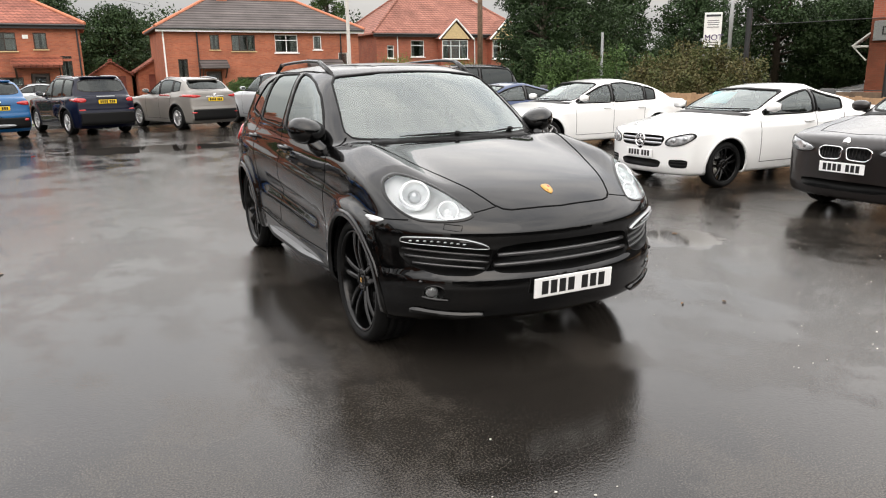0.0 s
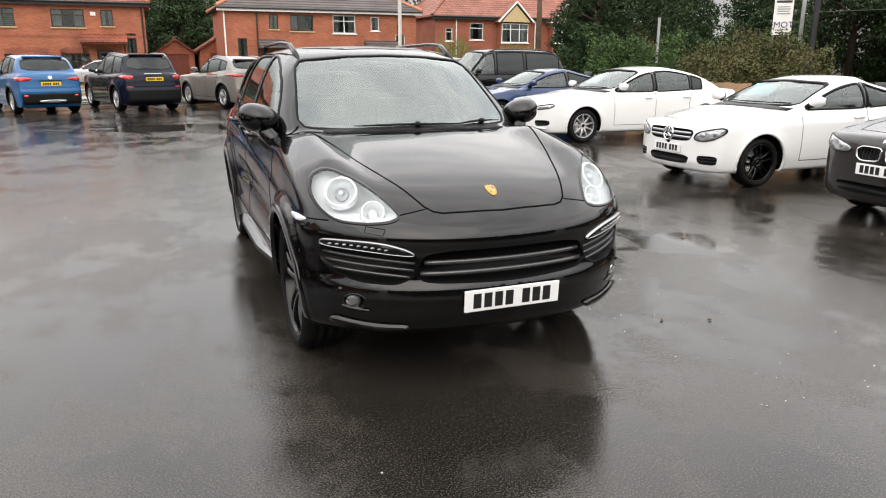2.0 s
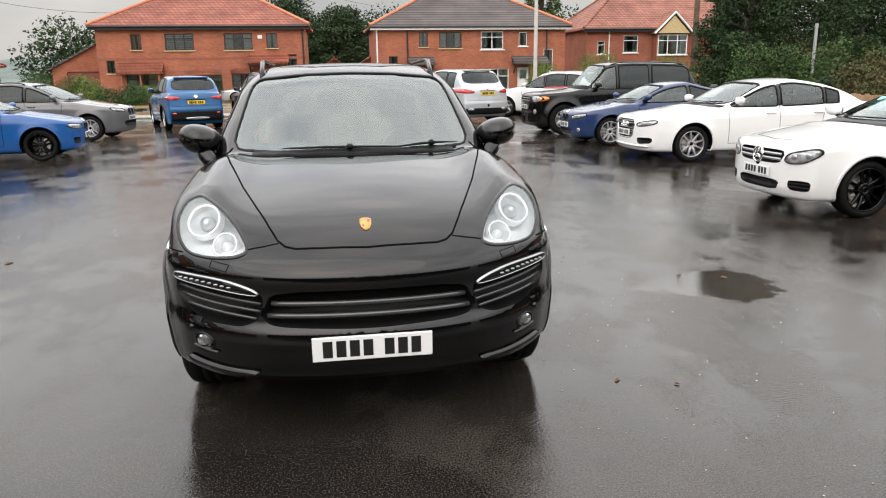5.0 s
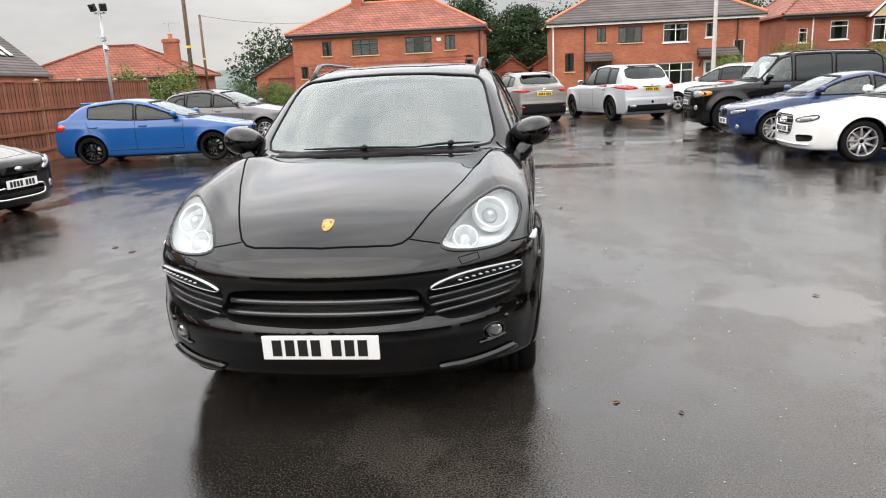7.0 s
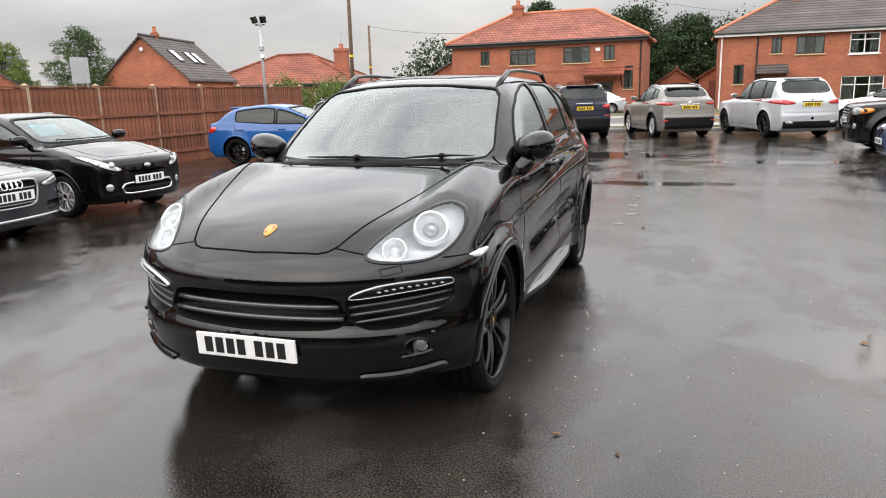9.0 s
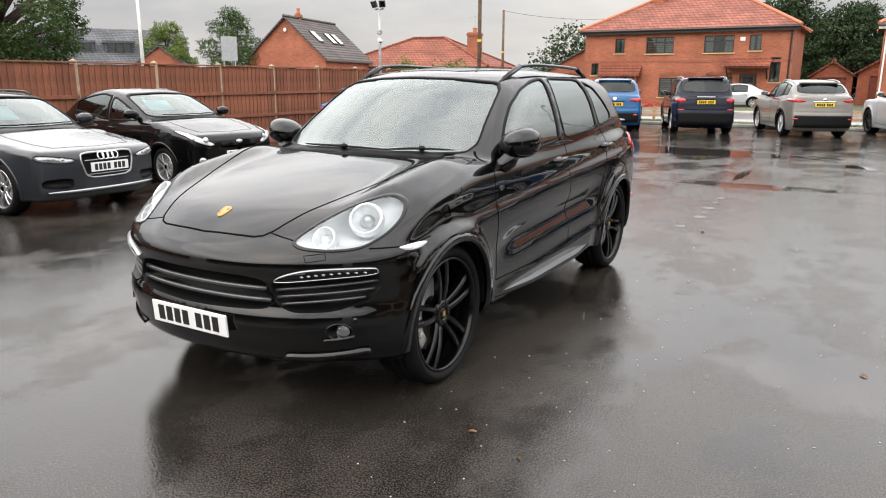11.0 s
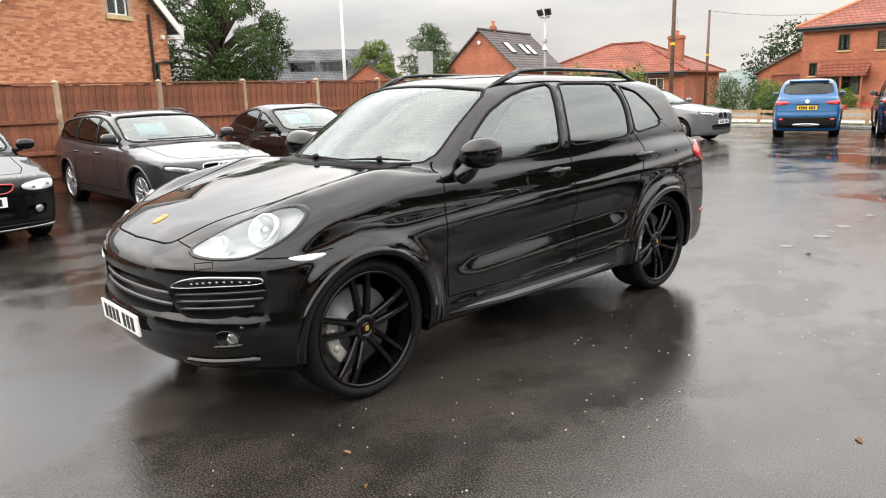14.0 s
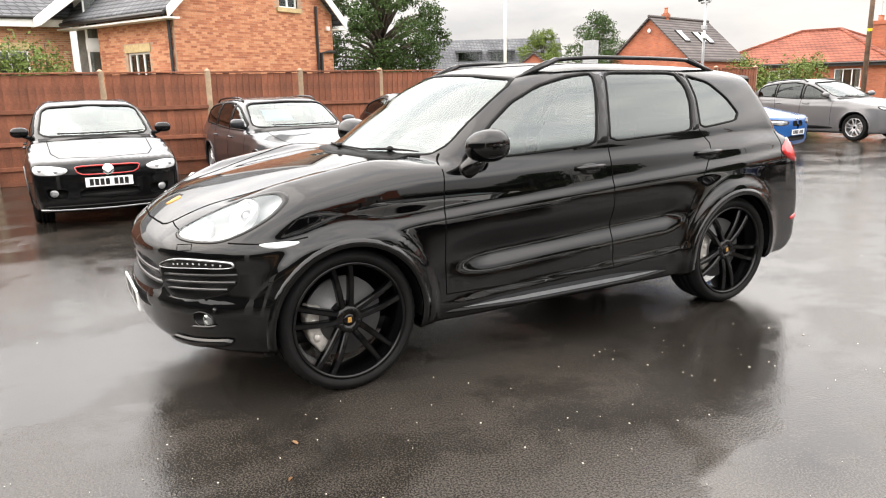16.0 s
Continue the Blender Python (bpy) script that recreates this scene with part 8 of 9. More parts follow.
    part("downpipe", join(tube([(W - 0.9, -0.07, 0), (W - 0.9, -0.07, 4.6)], 0.055, 8), tube([(W - 0.72, -0.07, 0), (W - 0.72, -0.07, 2.9), (W - 0.3, -0.07, 2.95), (W + 0.0, -0.1, 2.95)], 0.06, 8)), M_BLACKP, h)
    part("downpipe", tube([(-0.08, 0.15, 0), (-0.08, 0.15, H - 0.6), (-0.35, 0.2, H - 0.35)], 0.055, 8), M_BLACKP, h)
    part("gutter", tube([(-o - 0.05, -0.3, H - k * o + 0.02), (-o - 0.05, D, H - k * o + 0.02)], 0.07, 8), M_BLACKP, r)
    part("wall_lamp", box(W - 0.35, -0.1, 3.75, W - 0.2, 0, 3.9, 0.01), M_WHITE, h)
    # glazed corner link: tall white frames
    gl = empty("glazed_link", pose(-24.7, -0.85, 0, 0, 0, 100))
    tagged(gl, "tall white-framed glazed entrance between two brick wings", "entrance")
    for z0, z1 in ((0.2, 3.05), (3.4, 5.0)):
        window_in(gl, 0.0, z0, 2.3, z1, M_WHITE, 4, sill=False)
    part("band", box(0.0, 0.02, 3.05, 2.3, 0.2, 3.4), M_WHITE, gl)
    part("roof", ([(-1.4, -0.3, 4.15), (1.0, -0.3, 6.0), (1.0, 3.0, 6.0), (-1.4, 3.0, 4.15), (-1.4, -0.3, 3.85), (1.0, -0.3, 5.7), (1.0, 3.0, 5.7), (-1.4, 3.0, 3.85)], [(0, 1, 2, 3), (7, 6, 5, 4), (4, 5, 1, 0), (5, 6, 2, 1), (6, 7, 3, 2), (7, 4, 0, 3)]), M_WHITE, gl)
    part("room_wall", box(0, 1.2, 0, 2.3, 1.3, 5.0), M_ROOM, gl)
    # slate-roofed wing
    wg = empty("house_wing", pose(-26.0, -10.3, 0, 0, 0, 90))
    tagged(wg, "brick house wing with slate roof and white gutter board", "house")
    part("wall", wall_mesh(9.0, 4.2, 0.28, [(6.4, 2.0, 7.6, 3.1)]), M_BRICK_BUFF, wg)
    window_in(wg, 6.4, 2.0, 7.6, 3.1, M_WHITE, 2, sill=False)
    part("stone_lintel", box(6.3, -0.03, 3.12, 7.7, 0.05, 3.35), M_STONE, wg)
    part("room_wall", box(0, 1.5, 0, 9.0, 1.6, 4.0), M_ROOM, wg)
    V = [(-0.3, -0.4, 4.25), (9.3, -0.4, 4.25), (9.3, 3.6, 7.05), (-0.3, 3.6, 7.05), (9.3, 7.6, 4.25), (-0.3, 7.6, 4.25)]
    V += [(a, b, c - 0.14) for a, b, c in V]
    rr = part("roof", (V, [(0, 1, 2, 3), (3, 2, 4, 5), (7, 6, 9, 8), (8, 9, 11, 10), (0, 6, 7, 1), (1, 7, 8, 2), (2, 8, 10, 4), (3, 9, 6, 0), (5, 11, 9, 3), (4, 10, 11, 5)]), M_SLATE, wg)
    part("fascia", box(-0.3, -0.42, 3.88, 9.3, -0.38, 4.13), M_WHITE, rr)
    part("gutter", tube([(-0.3, -0.48, 4.19), (9.3, -0.48, 4.19)], 0.06, 8), M_BLACKP, rr)


def shop_building():
    """Brick building at the east side with a fascia sign."""
    h = empty("shop_building", pose(24.0, 11.8, 0, 0, 0, -62))
    tagged(h, "red brick shop building with pale fascia sign and white window", "shop")
    W, D, H = 9.0, 7.0, 6.2
    ops = [(1.0, 0.5, 2.6, 2.1), (1.0, 3.6, 2.2, 5.0)]
    part("wall", wall_mesh(W, H, 0.28, ops), M_BRICK_DARK, h)
    part("wall", box(0, 0.28, 0, 0.28, D, H), M_BRICK_DARK, h)
    part("room_wall", box(0.3, 1.4, 0, W, 1.5, H), M_ROOM, h)
    for o in ops:
        window_in(h, *o, M_WHITE, 1)
    sg = part("fascia_sign", box(0.1, -0.14, 2.55, 6.0, -0.01, 3.25, 0.015), M_STEEL, h, "pale grey fascia sign with dark letters")
    text_mesh("DE", 0.42, C_INK, sg, pose(0.35, -0.15, 2.75, 90), "sign_letters")
    part("porch", join(box(-0.5, -0.2, 2.32, -0.01, 0.7, 2.40, 0.01), moved(box(-0.36, -0.2, -0.03, 0.36, 0.7, 0.03, 0.01), pose(-0.26, 0, 2.60, 0, -40)), tube([(-0.46, -0.15, 2.32), (-0.03, -0.15, 1.85)], 0.03, 6)), M_WHITE, h)


def text_mesh(words, size, material, parent, m, name):
    cu = bpy.data.curves.new(name, "FONT")
    cu.body = words
    cu.size = size
    cu.extrude = 0.004
    ob = bpy.data.objects.new(name, cu)
    scene.collection.objects.link(ob)
    dg = bpy.context.evaluated_depsgraph_get()
    me = bpy.data.meshes.new_from_object(ob.evaluated_get(dg))
    scene.collection.objects.unlink(ob)
    bpy.data.objects.remove(ob)
    me.materials.clear()
    me.materials.append(material)
    return place(name, me, parent, m)


# ---- street furniture ----
def floodlight():
    t = empty("floodlight_post", pose(-10.36, 13.93, 0))
    tagged(t, "galvanised post with two small floodlights and a camera", "floodlight post")
    part("post", tube([(0, 0, 0), (0, 0, 2.4), (0, 0, 3.72)], [0.045, 0.042, 0.036], 12), M_STEEL, t, smooth=True)
    part("cross_arm", tube([(-0.16, 0, 3.68), (0.16, 0, 3.68)], 0.025, 8), M_STEEL, t)
    for x in (-0.15, 0.15):
        lf = part("floodlight", moved(box(-0.09, -0.05, -0.10, 0.09, 0.05, 0.10, 0.012), pose(x, -0.06, 3.82, 25, 0, 18 if x > 0 else -18)), M_BLACKP, t)
        part("lamp_glass", moved(box(-0.075, -0.056, -0.085, 0.075, -0.051, 0.085), pose(x, -0.06, 3.82, 25, 0, 18 if x > 0 else -18)), M_WINDOW, lf)
    part("camera_housing", moved(box(-0.05, -0.14, -0.05, 0.05, 0.10, 0.05, 0.012), pose(0.08, -0.08, 2.75, -8, 0, 20)), M_WHITE, t)
    part("junction_box", box(-0.06, -0.07, 2.95, 0.06, 0.05, 3.07, 0.01), M_STEEL, t)


def poles():
    for x, y, h, lab in ((-15.9, 31.1, 11.0, "brown timber telegraph pole"), (-22.1, 46.9, 6.75, "brown timber telegraph pole with cable")):
        t = empty("telegraph_pole", pose(x, y, 0))
        tagged(t, lab, "telegraph pole", group="telegraph poles")
        part("pole", tube([(0, 0, 0), (0, 0, h)], [0.115, 0.085], 12), M_POLE, t, smooth=True)
        part("marker_band", tube([(0, 0, 3.6), (0, 0, 3.72)], 0.112, 12), C_PLATE_Y, t)
    t = empty("telegraph_pole", pose(22.5, 38.0, 0))
    tagged(t, "grey-brown timber telegraph pole", "telegraph pole", group="telegraph poles")
    part("pole", tube([(0, 0, 0), (0, 0, 12)], [0.19, 0.14], 12), M_POLE, t, smooth=True)
    for a, b, n in (((-15.9, 31.1, 10.6), (-42, 20, 9), "overhead_cable"), ((-15.9, 31.1, 10.6), (4, 60, 7.4), "overhead_cable"), ((-22.1, 46.9, 6.7), (-8.2, 48, 6.4), "overhead_cable")):
        a, b = Vector(a), Vector(b)
        pts = [a.lerp(b, i / 14) - Vector((0, 0, 0.7 * 4 * (i / 14) * (1 - i / 14))) for i in range(15)]
        tagged(part(n, tube(pts, 0.012, 5), C_TRIM), "thin black overhead cable strung from a pole", "cable", group="overhead cables")
    t = empty("street_lamp", pose(8.6, 25.2, 0))
    tagged(t, "tall pale grey street lamp column", "street lamp")
    part("column", tube([(0, 0, 0), (0, 0, 1.4), (0, 0, 1.45), (0, 0, 9)], [0.12, 0.12, 0.085, 0.06], 12), M_LAMPCOL, t, smooth=True)
    part("lantern_arm", tube([(0, 0, 9), (0, 0.1, 9.25), (0, 1.0, 9.4)], 0.04, 8), M_STEEL, t)
    part("lantern", box(-0.12, 0.9, 9.32, 0.12, 1.5, 9.46, 0.03), M_STEEL, t)
    t = empty("flag_mast", pose(-30.7, 21.0, 0))
    tagged(t, "slim tall white painted mast", "mast")
    part("mast", tube([(0, 0, 0), (0, 0, 9)], [0.11, 0.05], 10), M_WHITE, t, smooth=True)
    t = empty("thin_pole", pose(28.5, 22.3, 0))
    tagged(t, "slim pale lamp column above the hedge", "street lamp")
    part("column", tube([(0, 0, 0), (0, 0, 9)], [0.11, 0.07], 10), M_STEEL, t, smooth=True)
    # back of a road sign on two legs
    t = empty("road_sign", pose(-32.6, 29.0, 0, 0, 0, 62))
    tagged(t, "grey back of a road sign on twin posts", "road sign")
    part("sign_panel", box(-0.55, 0, 2.7, 0.45, 0.03, 4.2, 0.01), M_STEEL, t)
    for x in (-0.4, 0.3):
        part("post", tube([(x, 0.08, 0), (x, 0.08, 4.2)], 0.045, 8), M_STEEL, t)
    # garage sign above the hedge
    t = empty("garage_sign", pose(26.8, 21.9, -0.22, 0, 0, -40))
    tagged(t, "white upright garage sign with dark purple lettering", "sign")
    part("sign_panel", box(-0.42, 0, 2.95, 0.42, 0.08, 4.62, 0.015), M_WHITE, t)
    text_mesh("MOT", 0.40, mat("purple_ink", (0.06, 0.02, 0.12), 0.5), t, pose(-0.385, -0.012, 3.28, 90), "sign_letters")
    bars = mat("dark_ink", (0.03, 0.03, 0.04), 0.5)
    for i, (z, w, hh) in enumerate(((4.42, 0.34, 0.10), (4.22, 0.27, 0.025), (4.12, 0.30, 0.025), (4.02, 0.26, 0.025), (3.90, 0.29, 0.03), (3.16, 0.30, 0.03), (3.05, 0.27, 0.03))):
        part("lettering_bar", box(-w, -0.012, z, w, -0.002, z + hh), bars, t)
    for x in (-0.34, 0.34):
        part("post", tube([(x, 0.12, 0), (x, 0.12, 4.5)], 0.05, 8), M_STEEL, t)
    # dark posts and netting at the east boundary
    for x, y in ((17.3, 11.5), (18.6, 7.6), (19.0, 6.6)):
        t = part("boundary_post", tube([(0, 0, 0), (0, 0, 3.5 if x < 18 else 2.9)], 0.09, 8), M_BLACKP, m=pose(x, y, 0))
        tagged(t, "tall dark boundary post", "post", group="boundary posts")
    net = glass("dark_netting", (0.68, 0.68, 0.66), ior=1.01)
    n = tagged(empty("mesh_fence", pose(17.3, 11.5, 0, 0, 0, -70)), "dark see-through mesh fencing between posts", "mesh fence")
    part("netting", box(0, -0.004, 0.92, 9.0, 0.004, 2.97), net, n)
    for z in (0.95, 2.98):
        part("wire_rail", tube([(0, 0, z), (9.0, 0, z)], 0.012, 6), M_BLACKP, n)
    w = part("boundary_wall", box(0, -0.08, 0, 9.0, 0.08, 0.9), M_POLE, m=pose(17.3, 11.4, 0, 0, 0, -70))
    tagged(w, "low dark boarding below the mesh fencing", "fence")
    t = empty("lane_post", pose(15.2, 16.2, 0))
    tagged(t, "thin grey post standing in the shrubs", "post")
    part("post", tube([(0, 0, 0), (0, 0, 3.0)], 0.05, 8), M_STEEL, t)


# ---- ground, verge, road ----
def sheet(name, x0, y0, x1, y1, z0, z1, material, label, category):
    return tagged(part(name, box(x0, y0, z0, x1, y1, z1), material), label, category, kind="structure")


def unseen_walls():
    """Long plain unseen walls, added behind the walk to close the yard and darken paint reflections."""
    w = part("wall_south", box(-14, -18.3, 0, 16, -18, 4.6), M_UNSEEN_WALL)
    tagged(w, "long plain unseen wall, added to close the yard and darken reflections", "wall", kind="structure")
    e = part("wall_east", box(19.7, -18, 0, 20, 3, 4.6), M_UNSEEN_WALL)
    tagged(e, "plain unseen side wall, added to close the yard and darken reflections", "wall", kind="structure")
    part("coping", box(-14.05, -18.36, 4.603, 16.05, -17.94, 4.68, 0.01), M_KERB, w)


def streets():
    sheet("verge", -60, 22.9, 70, 25.0, 0.0, 0.05, M_SOIL, "worn grass verge with bare soil", "verge")
    kerb = mesh_from("kerb_stone", *box(0, 0, 0, 0.91, 0.13, 0.10, 0.015), M_KERB)
    kb = tagged(empty("kerb", pose(-30, 22.76, 0)), "row of concrete kerb stones along the yard", "kerb", kind="structure")
    for i in range(66):
        place("kerb_stone", kerb, kb, pose(0.915 * i, 0, 0))
    sheet("pavement", -60, 25.004, 70, 26.9, 0.0, 0.07, M_PAVE, "damp concrete pavement", "pavement")
    sheet("road", -200, 26.904, 200, 33.2, 0.0, 0.012, M_ROAD, "damp grey asphalt road", "road")
    sheet("pavement_far", -60, 33.204, 70, 35.0, 0.0, 0.09, M_PAVE, "damp concrete pavement", "pavement")
    sheet("gardens", -70, 35.004, 80, 75, 0.0, 0.06, M_SOIL, "front gardens with patchy grass", "garden")
    sheet("fence_side_ground", -70, -30, -10.75, 22.75, 0.0, 0.04, M_SOIL, "grass and soil beyond the fence", "garden")
    sheet("hedge_bank", 12.75, -20, 80, 22.75, 0.0, 0.05, M_SOIL, "bare soil bank under the hedge", "garden")


timber_fence()
low_board_fence()
knee_rail()
house_red()
house_grey()
house_bays()
gable_shed(-1.0, 53.0, 2.6, 5.0, 1.9, 0.9, M_BRICK, M_TILE_RED, "small red brick garage between the houses", door=(0.4, 0, 2.2, 1.8))
gable_shed(1.9, 51.0, 3.6, 5.5, 2.1, 1.15, M_BRICK, M_TILE_RED, "red brick garage with red door between the houses", door=(0.7, 0, 2.9, 1.9))
bungalow()
gable_house()
dormer_house()
brick_house_near()
shop_building()
floodlight()
poles()
unseen_walls()
streets()

# ---- plants ----
def leaf_cloud(blobs, count, size, rng, droop=0.0):
    """Many small bent leaves spread through lumps (x, y, z, rx, ry, rz), denser towards their skins."""
    tot = sum(b[3] * b[4] + b[4] * b[5] + b[3] * b[5] for b in blobs)
    V, F = [], []
    gen = np.random.default_rng(rng)
    for b in blobs:
        n = int(count * (b[3] * b[4] + b[4] * b[5] + b[3] * b[5]) / tot)
        d = gen.normal(size=(n, 3))
        d /= np.linalg.norm(d, axis=1, keepdims=True)
        r = 0.55 + 0.5 * gen.random(n) ** 0.6
        lump = 1 + 0.28 * np.sin(d[:, 0] * 5 + b[0] * 3) * np.sin(d[:, 1] * 6 + b[1]) + 0.15 * np.sin(d[:, 2] * 9 + b[2])
        c = np.array(b[:3]) + d * np.array(b[3:]) * (r * lump)[:, None]
        a = gen.normal(size=(n, 3))
        a[:, 2] -= droop
        a /= np.linalg.norm(a, axis=1, keepdims=True)
        u = np.cross(a, d + gen.normal(size=(n, 3)) * 0.6)
        u /= np.maximum(np.linalg.norm(u, axis=1, keepdims=True), 1e-6)
        s = size * (0.6 + 0.8 * gen.random(n))[:, None]
        tip, root = c + a * s, c - a * s * 0.6
        l, q = c + u * s * 0.45 + d * s * 0.12, c - u * s * 0.45 + d * s * 0.12
        pts = np.stack([root, l, tip, q], 1).reshape(-1, 3)
        V.append(pts)
    V = np.concatenate(V)
    return V, np.arange(len(V)).reshape(-1, 4)


def tree(x, y, height, spread, label, leaf, seed, count=9000, size=0.13, trunk=0.22, base=0.3, lumps=14, dark=None, name="tree", droop=0.3, narrow=1.0, blob=(0.24, 0.40)):
    rng = random.Random(seed)
    t = empty(name, pose(x, y, 0))
    tagged(t, label, "tree")
    limbs = [tube([(0, 0, 0), (rng.uniform(-0.1, 0.1), rng.uniform(-0.1, 0.1), height * 0.35), (rng.uniform(-0.2, 0.2), rng.uniform(-0.2, 0.2), height * 0.8)], [trunk, trunk * 0.75, trunk * 0.25], 10)]
    blobs = []
    for i in range(lumps):
        a = 2.399 * i + rng.uniform(-0.4, 0.4)
        q = (i + 0.5) / lumps
        z = height * (base + (0.95 - base) * q)
        env = math.sin(math.pi * min(1, 0.22 + 0.75 * q)) ** 0.7
        rr = spread * env * rng.uniform(0.45, 0.72) * narrow
        px, py = rr * math.cos(a), rr * math.sin(a)
        b = spread * rng.uniform(*blob)
        blobs.append((px, py, z, b, b, b * rng.uniform(0.65, 0.9)))
        zs = height * (0.25 + 0.5 * q)
        limbs.append(tube([(0, 0, zs * 0.9), (px * 0.5, py * 0.5, (zs + z) / 2 + 0.1), (px, py, z)], [trunk * 0.4, trunk * 0.24, trunk * 0.06], 6))
    part("trunk", join(*limbs), M_BARK, t, smooth=True)
    part("crown", leaf_cloud(blobs, count, size, seed, droop), leaf, t)
    return t


def shrub(x, y, rx, ry, h, label, leaf, seed, count=3500, size=0.08, name="shrub", category="shrub", stems=10):
    rng = random.Random(seed)
    t = empty(name, pose(x, y, 0))
    tagged(t, label, category)
    blobs = []
    n = max(3, int(rx * ry * 3))
    tw = []
    for i in range(n):
        px, py = rng.uniform(-rx, rx) * 0.8, rng.uniform(-ry, ry) * 0.8
        hh = h * rng.uniform(0.65, 1.0)
        blobs.append((px, py, hh * 0.5, min(rx, 0.8) * 0.8, min(ry, 0.8) * 0.8, hh * 0.5))
        tw.append(tube([(px * 0.7, py * 0.7, 0), (px, py, hh * 0.6), (px + rng.uniform(-0.3, 0.3), py + rng.uniform(-0.2, 0.2), hh * 1.02)], [0.03, 0.02, 0.006], 5))
    part("branchwork", join(*tw), M_BARK, t)
    part("foliage", leaf_cloud(blobs, count, size, seed), leaf, t)
    return t


def hedge_row():
    # overgrown hedge along the east boundary, browning towards the yard's gate
    k = 0
    for y in np.arange(-3.0, 21.0, 1.9):
        leaf = M_LEAF_BROWN if 6.0 < y < 13 else (M_LEAF if k % 2 else M_LEAF_DARK)
        if y < 9.5:
            continue
        if y > 10.2:
            shrub(14.4 + 0.5 * math.sin(k * 1.7), y, 1.3, 1.3, 2.25 + 0.45 * math.sin(k * 2.3), "overgrown hedge shrub with browning leaves" if leaf is M_LEAF_BROWN else "overgrown dark green hedge shrub", leaf, 40 + k, 12000, 0.055, "hedge_shrub", "hedge")
        if y > 11.8:
            shrub(17.0 + 0.5 * math.sin(k * 1.1), y + 0.8, 1.5, 1.3, (3.0 if y > 15.5 else 2.35) + 0.4 * math.sin(k * 1.3), "tall tangled hedge shrub", M_LEAF_BROWN if k % 3 else M_LEAF, 80 + k, 11000, 0.06, "hedge_shrub", "hedge")
        k += 1


def backdrop_trees():
    """Far wood behind the houses and the distant hill."""
    gen = random.Random(9)
    trunks, blobs = [], []
    for i in range(58):
        x = -62 + 2.35 * i * 1.1 + gen.uniform(-2, 2)
        y = 66 + gen.uniform(0, 14)
        hgt = gen.uniform(5.6, 7.8) if -12 < x < 26 else gen.uniform(4.5, 6.5)
        if x < -28:
            continue
        trunks.append(tube([(x, y, 0), (x, y, hgt * 0.7)], [0.3, 0.12], 6))
        for j in range(5):
            b = gen.uniform(1.7, 2.9)
            blobs.append((x + gen.uniform(-2, 2), y + gen.uniform(-1.5, 1.5), hgt * (0.25 + 0.16 * j), b, b, b * 0.8))
    t = part("far_wood", leaf_cloud(blobs, 120000, 0.19, 5), M_LEAF_DARK)
    tagged(t, "dark woodland rising behind the houses", "woodland", kind="stuff")
    part("trunks", join(*trunks), M_BARK, t)
    # distant ridge
    V, F = [], []
    n = 60
    for i in range(n):
        a = math.radians(-75 + 150 * i / (n - 1))
        z = 9 + 4 * math.sin(i * 0.35) + 2.5 * math.sin(i * 0.93)
        for rr, zz in ((480, 0), (560, z), (700, z * 1.3)):
            V.append((rr * math.sin(a), rr * math.cos(a), zz))
    for i in range(n - 1):
        for j in range(2):
            F.append((3 * i + j, 3 * i + 3 + j, 3 * i + 4 + j, 3 * i + 1 + j))
    hill = mat("distant_hill", (0.10, 0.13, 0.12), rough=0.9, grain=0.4, scale=0.03)
    tagged(part("backdrop", (V, F), hill, smooth=True), "distant wooded ridge under low cloud", "hill", kind="structure")


hedge_row()
backdrop_trees()
tree(17.6, 22.2, 9.2, 3.2, "dense dark evergreen tree by the hedge", M_LEAF_DARK, 11, 60000, 0.07, 0.28, 0.08, 34)
tree(14.9, 19.6, 7.4, 2.1, "dense dark evergreen tree by the hedge", M_LEAF_DARK, 12, 34000, 0.065, 0.2, 0.05, 24)
tree(30.0, 33.0, 7.2, 3.2, "tall dark conifer beyond the sign", M_LEAF_DARK, 13, 22000, 0.12, 0.3, 0.1, 22)
tree(38.0, 34.0, 7.2, 3.4, "tall dark conifer beyond the sign", M_LEAF_DARK, 14, 22000, 0.12, 0.3, 0.1, 22)
tree(44.0, 26.0, 5.6, 3.2, "tall dark conifer behind the hedge", M_LEAF_DARK, 15, 18000, 0.13, 0.3, 0.1, 20)
tree(33.0, 17.0, 5.0, 3.4, "leafy tree behind the mesh fencing", M_LEAF_DARK, 16, 20000, 0.10, 0.25, 0.2, 18)
tree(40.0, 14.0, 6.4, 2.8, "leafy tree behind the mesh fencing", M_LEAF, 17, 20000, 0.11, 0.25, 0.15, 18)
tree(48.0, 18.0, 5.6, 3.4, "leafy tree behind the mesh fencing", M_LEAF_DARK, 18, 16000, 0.13, 0.25, 0.15, 18)
tree(31.5, 21.8, 6.8, 3.0, "dark leafy tree behind the mesh fencing", M_LEAF_DARK, 31, 22000, 0.10, 0.25, 0.12, 22)
tree(37.0, 22.5, 5.6, 2.8, "dark leafy tree behind the mesh fencing", M_LEAF_DARK, 32, 20000, 0.11, 0.25, 0.12, 20)
tree(-25.0, 10.7, 6.9, 2.7, "broad oak tree with open crown behind the fence", M_LEAF, 21, 42000, 0.06, 0.3, 0.26, 52, blob=(0.12, 0.25), narrow=1.35)
tree(-35.6, 32.2, 6.3, 2.3, "young tree with light airy crown", M_LEAF, 22, 24000, 0.06, 0.12, 0.25, 16)
tree(-47.0, 36.0, 6.0, 2.4, "bright green garden tree", M_LEAF_LIGHT, 23, 18000, 0.075, 0.15, 0.3, 12)
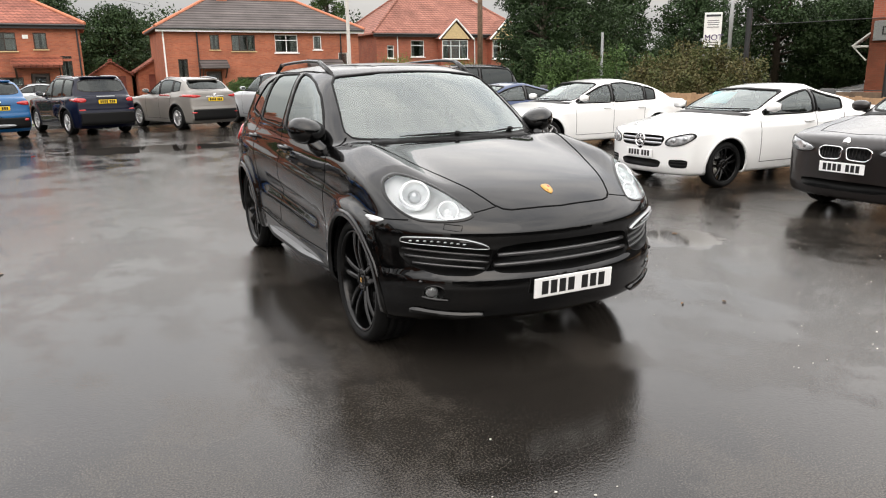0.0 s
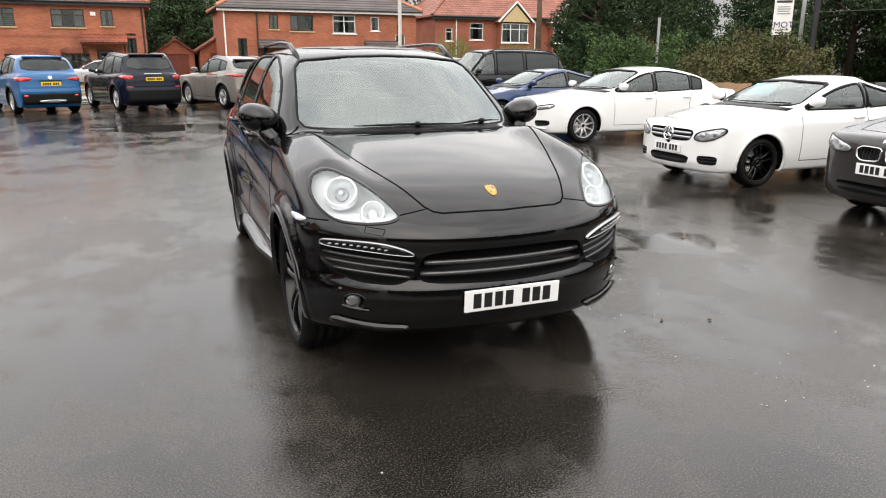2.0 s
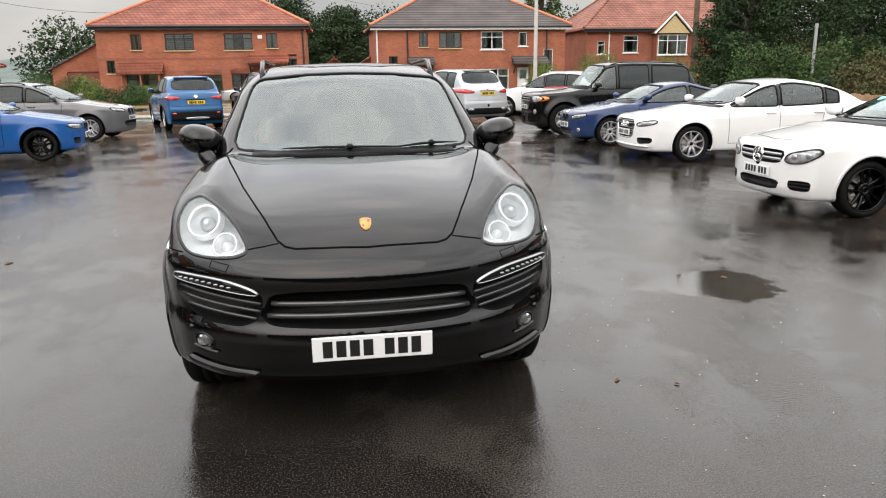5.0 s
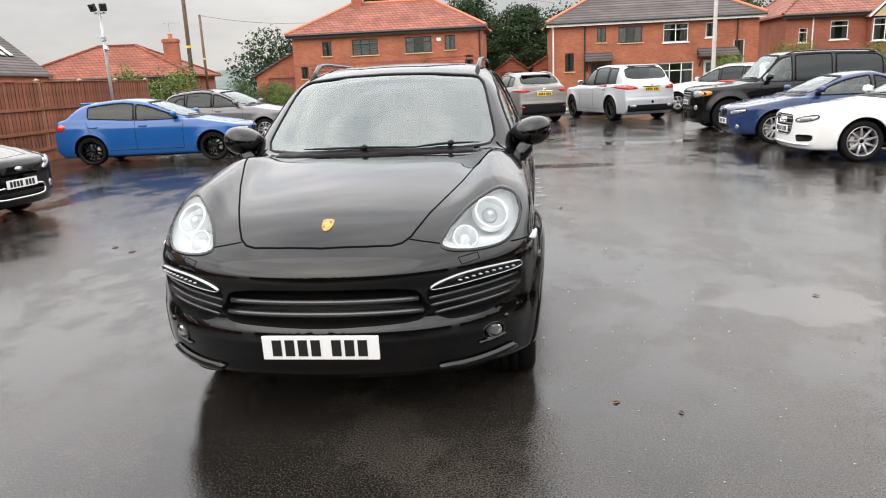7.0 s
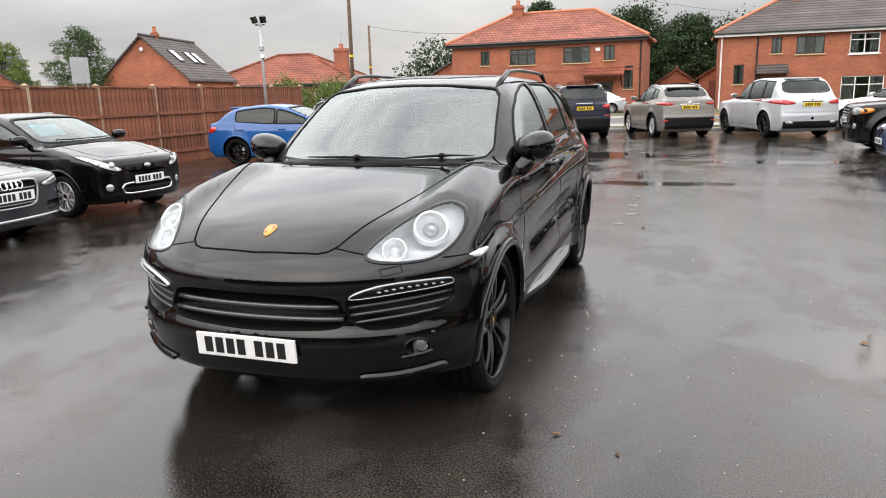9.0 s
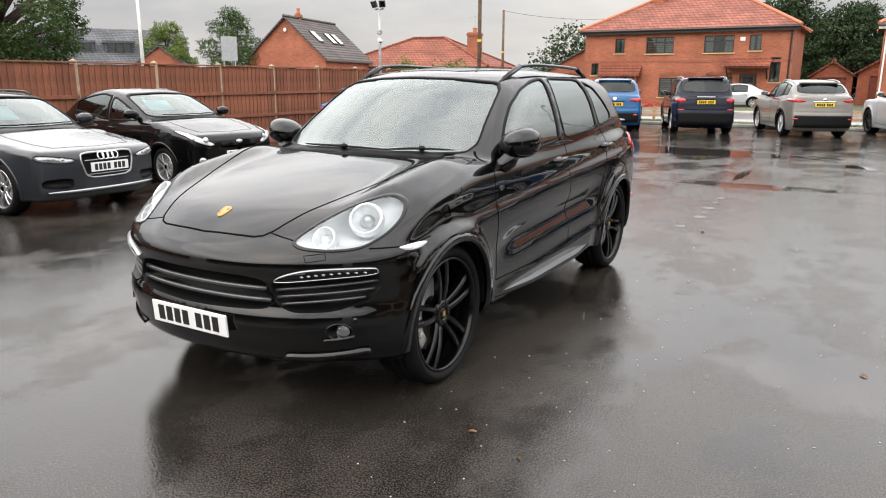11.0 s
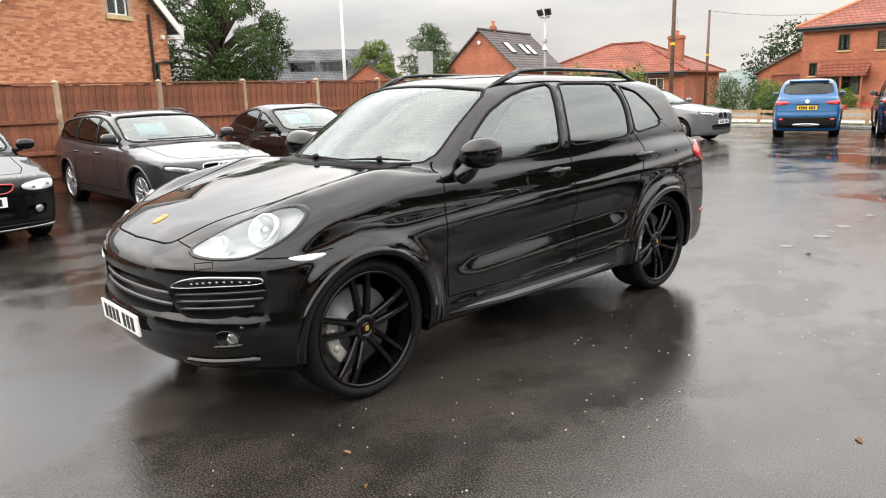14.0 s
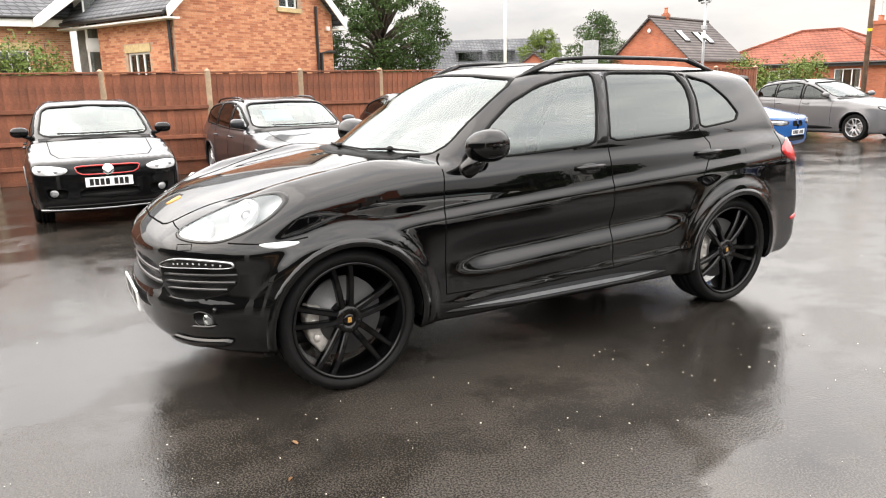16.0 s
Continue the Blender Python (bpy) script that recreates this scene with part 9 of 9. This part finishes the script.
tree(-11.4, 61.0, 9.3, 3.4, "dark garden tree beside the red-roofed house", M_LEAF_DARK, 24, 40000, 0.10, 0.25, 0.1, 16)
tree(1.0, 58.0, 7.0, 3.6, "dark tree between the two houses", M_LEAF_DARK, 25, 28000, 0.12, 0.3, 0.05, 22)
tree(-3.5, 60.0, 8.0, 3.8, "dark tree between the two houses", M_LEAF_DARK, 26, 28000, 0.12, 0.3, 0.05, 22)
tree(19.0, 60.0, 10.0, 2.6, "slender trees beside the grey-roofed house", M_LEAF, 27, 24000, 0.10, 0.2, 0.15, 18)
for i, (x, y, rx, h, leaf, lab) in enumerate(((-11.3, 18.4, 1.1, 2.5, M_LEAF_LIGHT, "variegated ivy-clad hedge at the fence end"), (-11.4, 19.9, 1.1, 2.45, M_LEAF_LIGHT, "variegated ivy-clad hedge at the fence end"), (-9.9, 30.6, 1.0, 1.3, M_LEAF, "clipped green garden shrub"), (-14.6, 36.8, 1.7, 2.0, M_LEAF, "rounded green garden shrub"),
                                              (-12.6, 36.6, 1.1, 1.7, M_LEAF_LIGHT, "rounded yellow-green garden shrub"), (13.0, 36.5, 1.6, 2.4, M_LEAF_LIGHT, "tall yellow-green garden shrub"), (16.5, 37.0, 2.2, 2.9, M_LEAF_LIGHT, "tall yellow-green garden shrub"),
                                              (20.0, 36.0, 2.4, 2.6, M_LEAF_LIGHT, "tall yellow-green garden shrub"), (24.0, 35.0, 2.4, 2.4, M_LEAF, "tall green garden shrub"), (6.9, 40.0, 0.9, 1.5, M_LEAF, "small garden bush by the front door"), (-11.0, 41.5, 0.9, 1.2, M_LEAF_LIGHT, "low garden bush before the bay"),
                                              (-16.6, -2.75, 1.7, 2.75, M_LEAF_LIGHT, "leafy shrub looking over the fence"), (-16.2, -4.0, 1.4, 3.2, M_LEAF_LIGHT, "leafy shrub looking over the fence"))):
    shrub(x, y, rx, rx * 0.8, h, lab, leaf, 200 + i, 9000, 0.052)
for i, x in enumerate((-11.2, -10.2, -9.2, -7.6)):
    b = shrub(x, 35.9, 0.6, 0.4, 0.5, "bed of bright red flowers", M_LEAF_RED, 230 + i, 700, 0.05, "flower_bed", "flowers")
# grass along verge and fence foot
gen = np.random.default_rng(4)
n = 16000
gx, gy = gen.uniform(-30, 30, n), gen.uniform(22.95, 24.95, n)
keep = np.sin(gx * 0.9) + np.sin(gy * 5 + gx * 0.4) > -0.5
gx, gy = gx[keep], gy[keep]
GV, GF = [], []
for i in range(len(gx)):
    a, hgt = gen.uniform(0, 6.28), gen.uniform(0.04, 0.12)
    dx, dy = 0.008 * math.cos(a), 0.008 * math.sin(a)
    k = len(GV)
    GV += [(gx[i] - dx, gy[i] - dy, 0.05), (gx[i] + dx, gy[i] + dy, 0.05), (gx[i] + gen.uniform(-0.04, 0.04), gy[i] + gen.uniform(-0.04, 0.04), 0.05 + hgt)]
    GF.append((k, k + 1, k + 2))
tagged(part("grass", (GV, GF), M_GRASS), "tufts of wet grass on the verge", "grass", kind="stuff")


# ---- small litter on the asphalt ----
def litter():
    rng = random.Random(31)
    bits = []
    for i in range(170):
        x, y = rng.uniform(-9, 9), rng.uniform(-6.5, 16)
        if abs(x) < 1.0 and abs(y) < 2.5:
            continue
        r = rng.uniform(0.003, 0.007)
        bits.append(ball(x, y, r * 0.4, r * rng.uniform(0.8, 1.6), r, r * 0.5, 6, 4))
    for i in range(190):
        x, y = rng.uniform(0.95, 3.9), rng.uniform(-3.4, 1.6)
        r = rng.uniform(0.0018, 0.0045)
        bits.append(ball(x, y, r * 0.4, r * rng.uniform(0.8, 1.6), r, r * 0.5, 6, 4))
    stone = mat("pale_grit", (0.40, 0.38, 0.34), rough=0.6, grain=0.4, scale=30)
    tagged(part("grit", join(*bits), stone, smooth=True), "scattered pale grit on the asphalt", "grit", kind="stuff")
    # last flakes of a worn white bay line; pale colour paints faint reflections
    flake = mat("line_flake_glint", (0.12, 0.12, 0.113), rough=0.3, second=(0.04, 0.04, 0.038), scale=14)
    for k, (x, y, w) in enumerate(((1.11, 5.94, 0.06), (1.12, 5.01, 0.08), (1.15, 4.32, 0.075), (1.06, 3.61, 0.06), (1.12, 5.50, 0.04), (1.13, 4.66, 0.04))):
        n = 14
        ring = [(w * (0.7 + 0.5 * rng.random()) * math.cos(2 * math.pi * i / n), w * 1.2 * (0.7 + 0.5 * rng.random()) * math.sin(2 * math.pi * i / n)) for i in range(n)]
        V = [(a, b, 0.003) for a, b in ring] + [(a, b, 0.0) for a, b in ring]
        F = [tuple(range(n))] + [(i, i + n, (i + 1) % n + n, (i + 1) % n) for i in range(n)]
        tagged(part("paint_flake", (V, F), flake, m=pose(x, y, 0)), "worn flake of an old bay line, faint white reflection painted in", "road marking", group="bay line flakes")
    dead = mat("dead_leaf", (0.16, 0.075, 0.02), rough=0.5, grain=0.4, scale=20)
    for x, y, s_ in ((1.33, -1.91, 0.022), (1.62, -2.02, 0.016), (2.92, -0.21, 0.028), (6.2, 1.0, 0.02), (-3.4, 1.7, 0.04), (-3.1, 1.5, 0.05), (5.2, -3.2, 0.02), (1.35, 3.4, 0.03)):
        n = 10
        V, F = [], []
        a0 = rng.uniform(0, 6)
        for i in range(n):
            t = 2 * math.pi * i / n
            rr = s_ * (0.6 + 0.4 * abs(math.cos(t)))
            V.append((rr * math.cos(t), rr * 0.55 * math.sin(t), 0.004 + 0.010 * abs(math.sin(t)) * rng.uniform(0.4, 1.2)))
        V.append((0, 0, 0.003))
        F = [(i, (i + 1) % n, n) for i in range(n)]
        tagged(part("fallen_leaf", (V, F), dead, m=pose(x, y, 0, 0, 0, math.degrees(a0))), "small brown fallen leaf on wet asphalt", "leaf", group="fallen leaves")


litter()
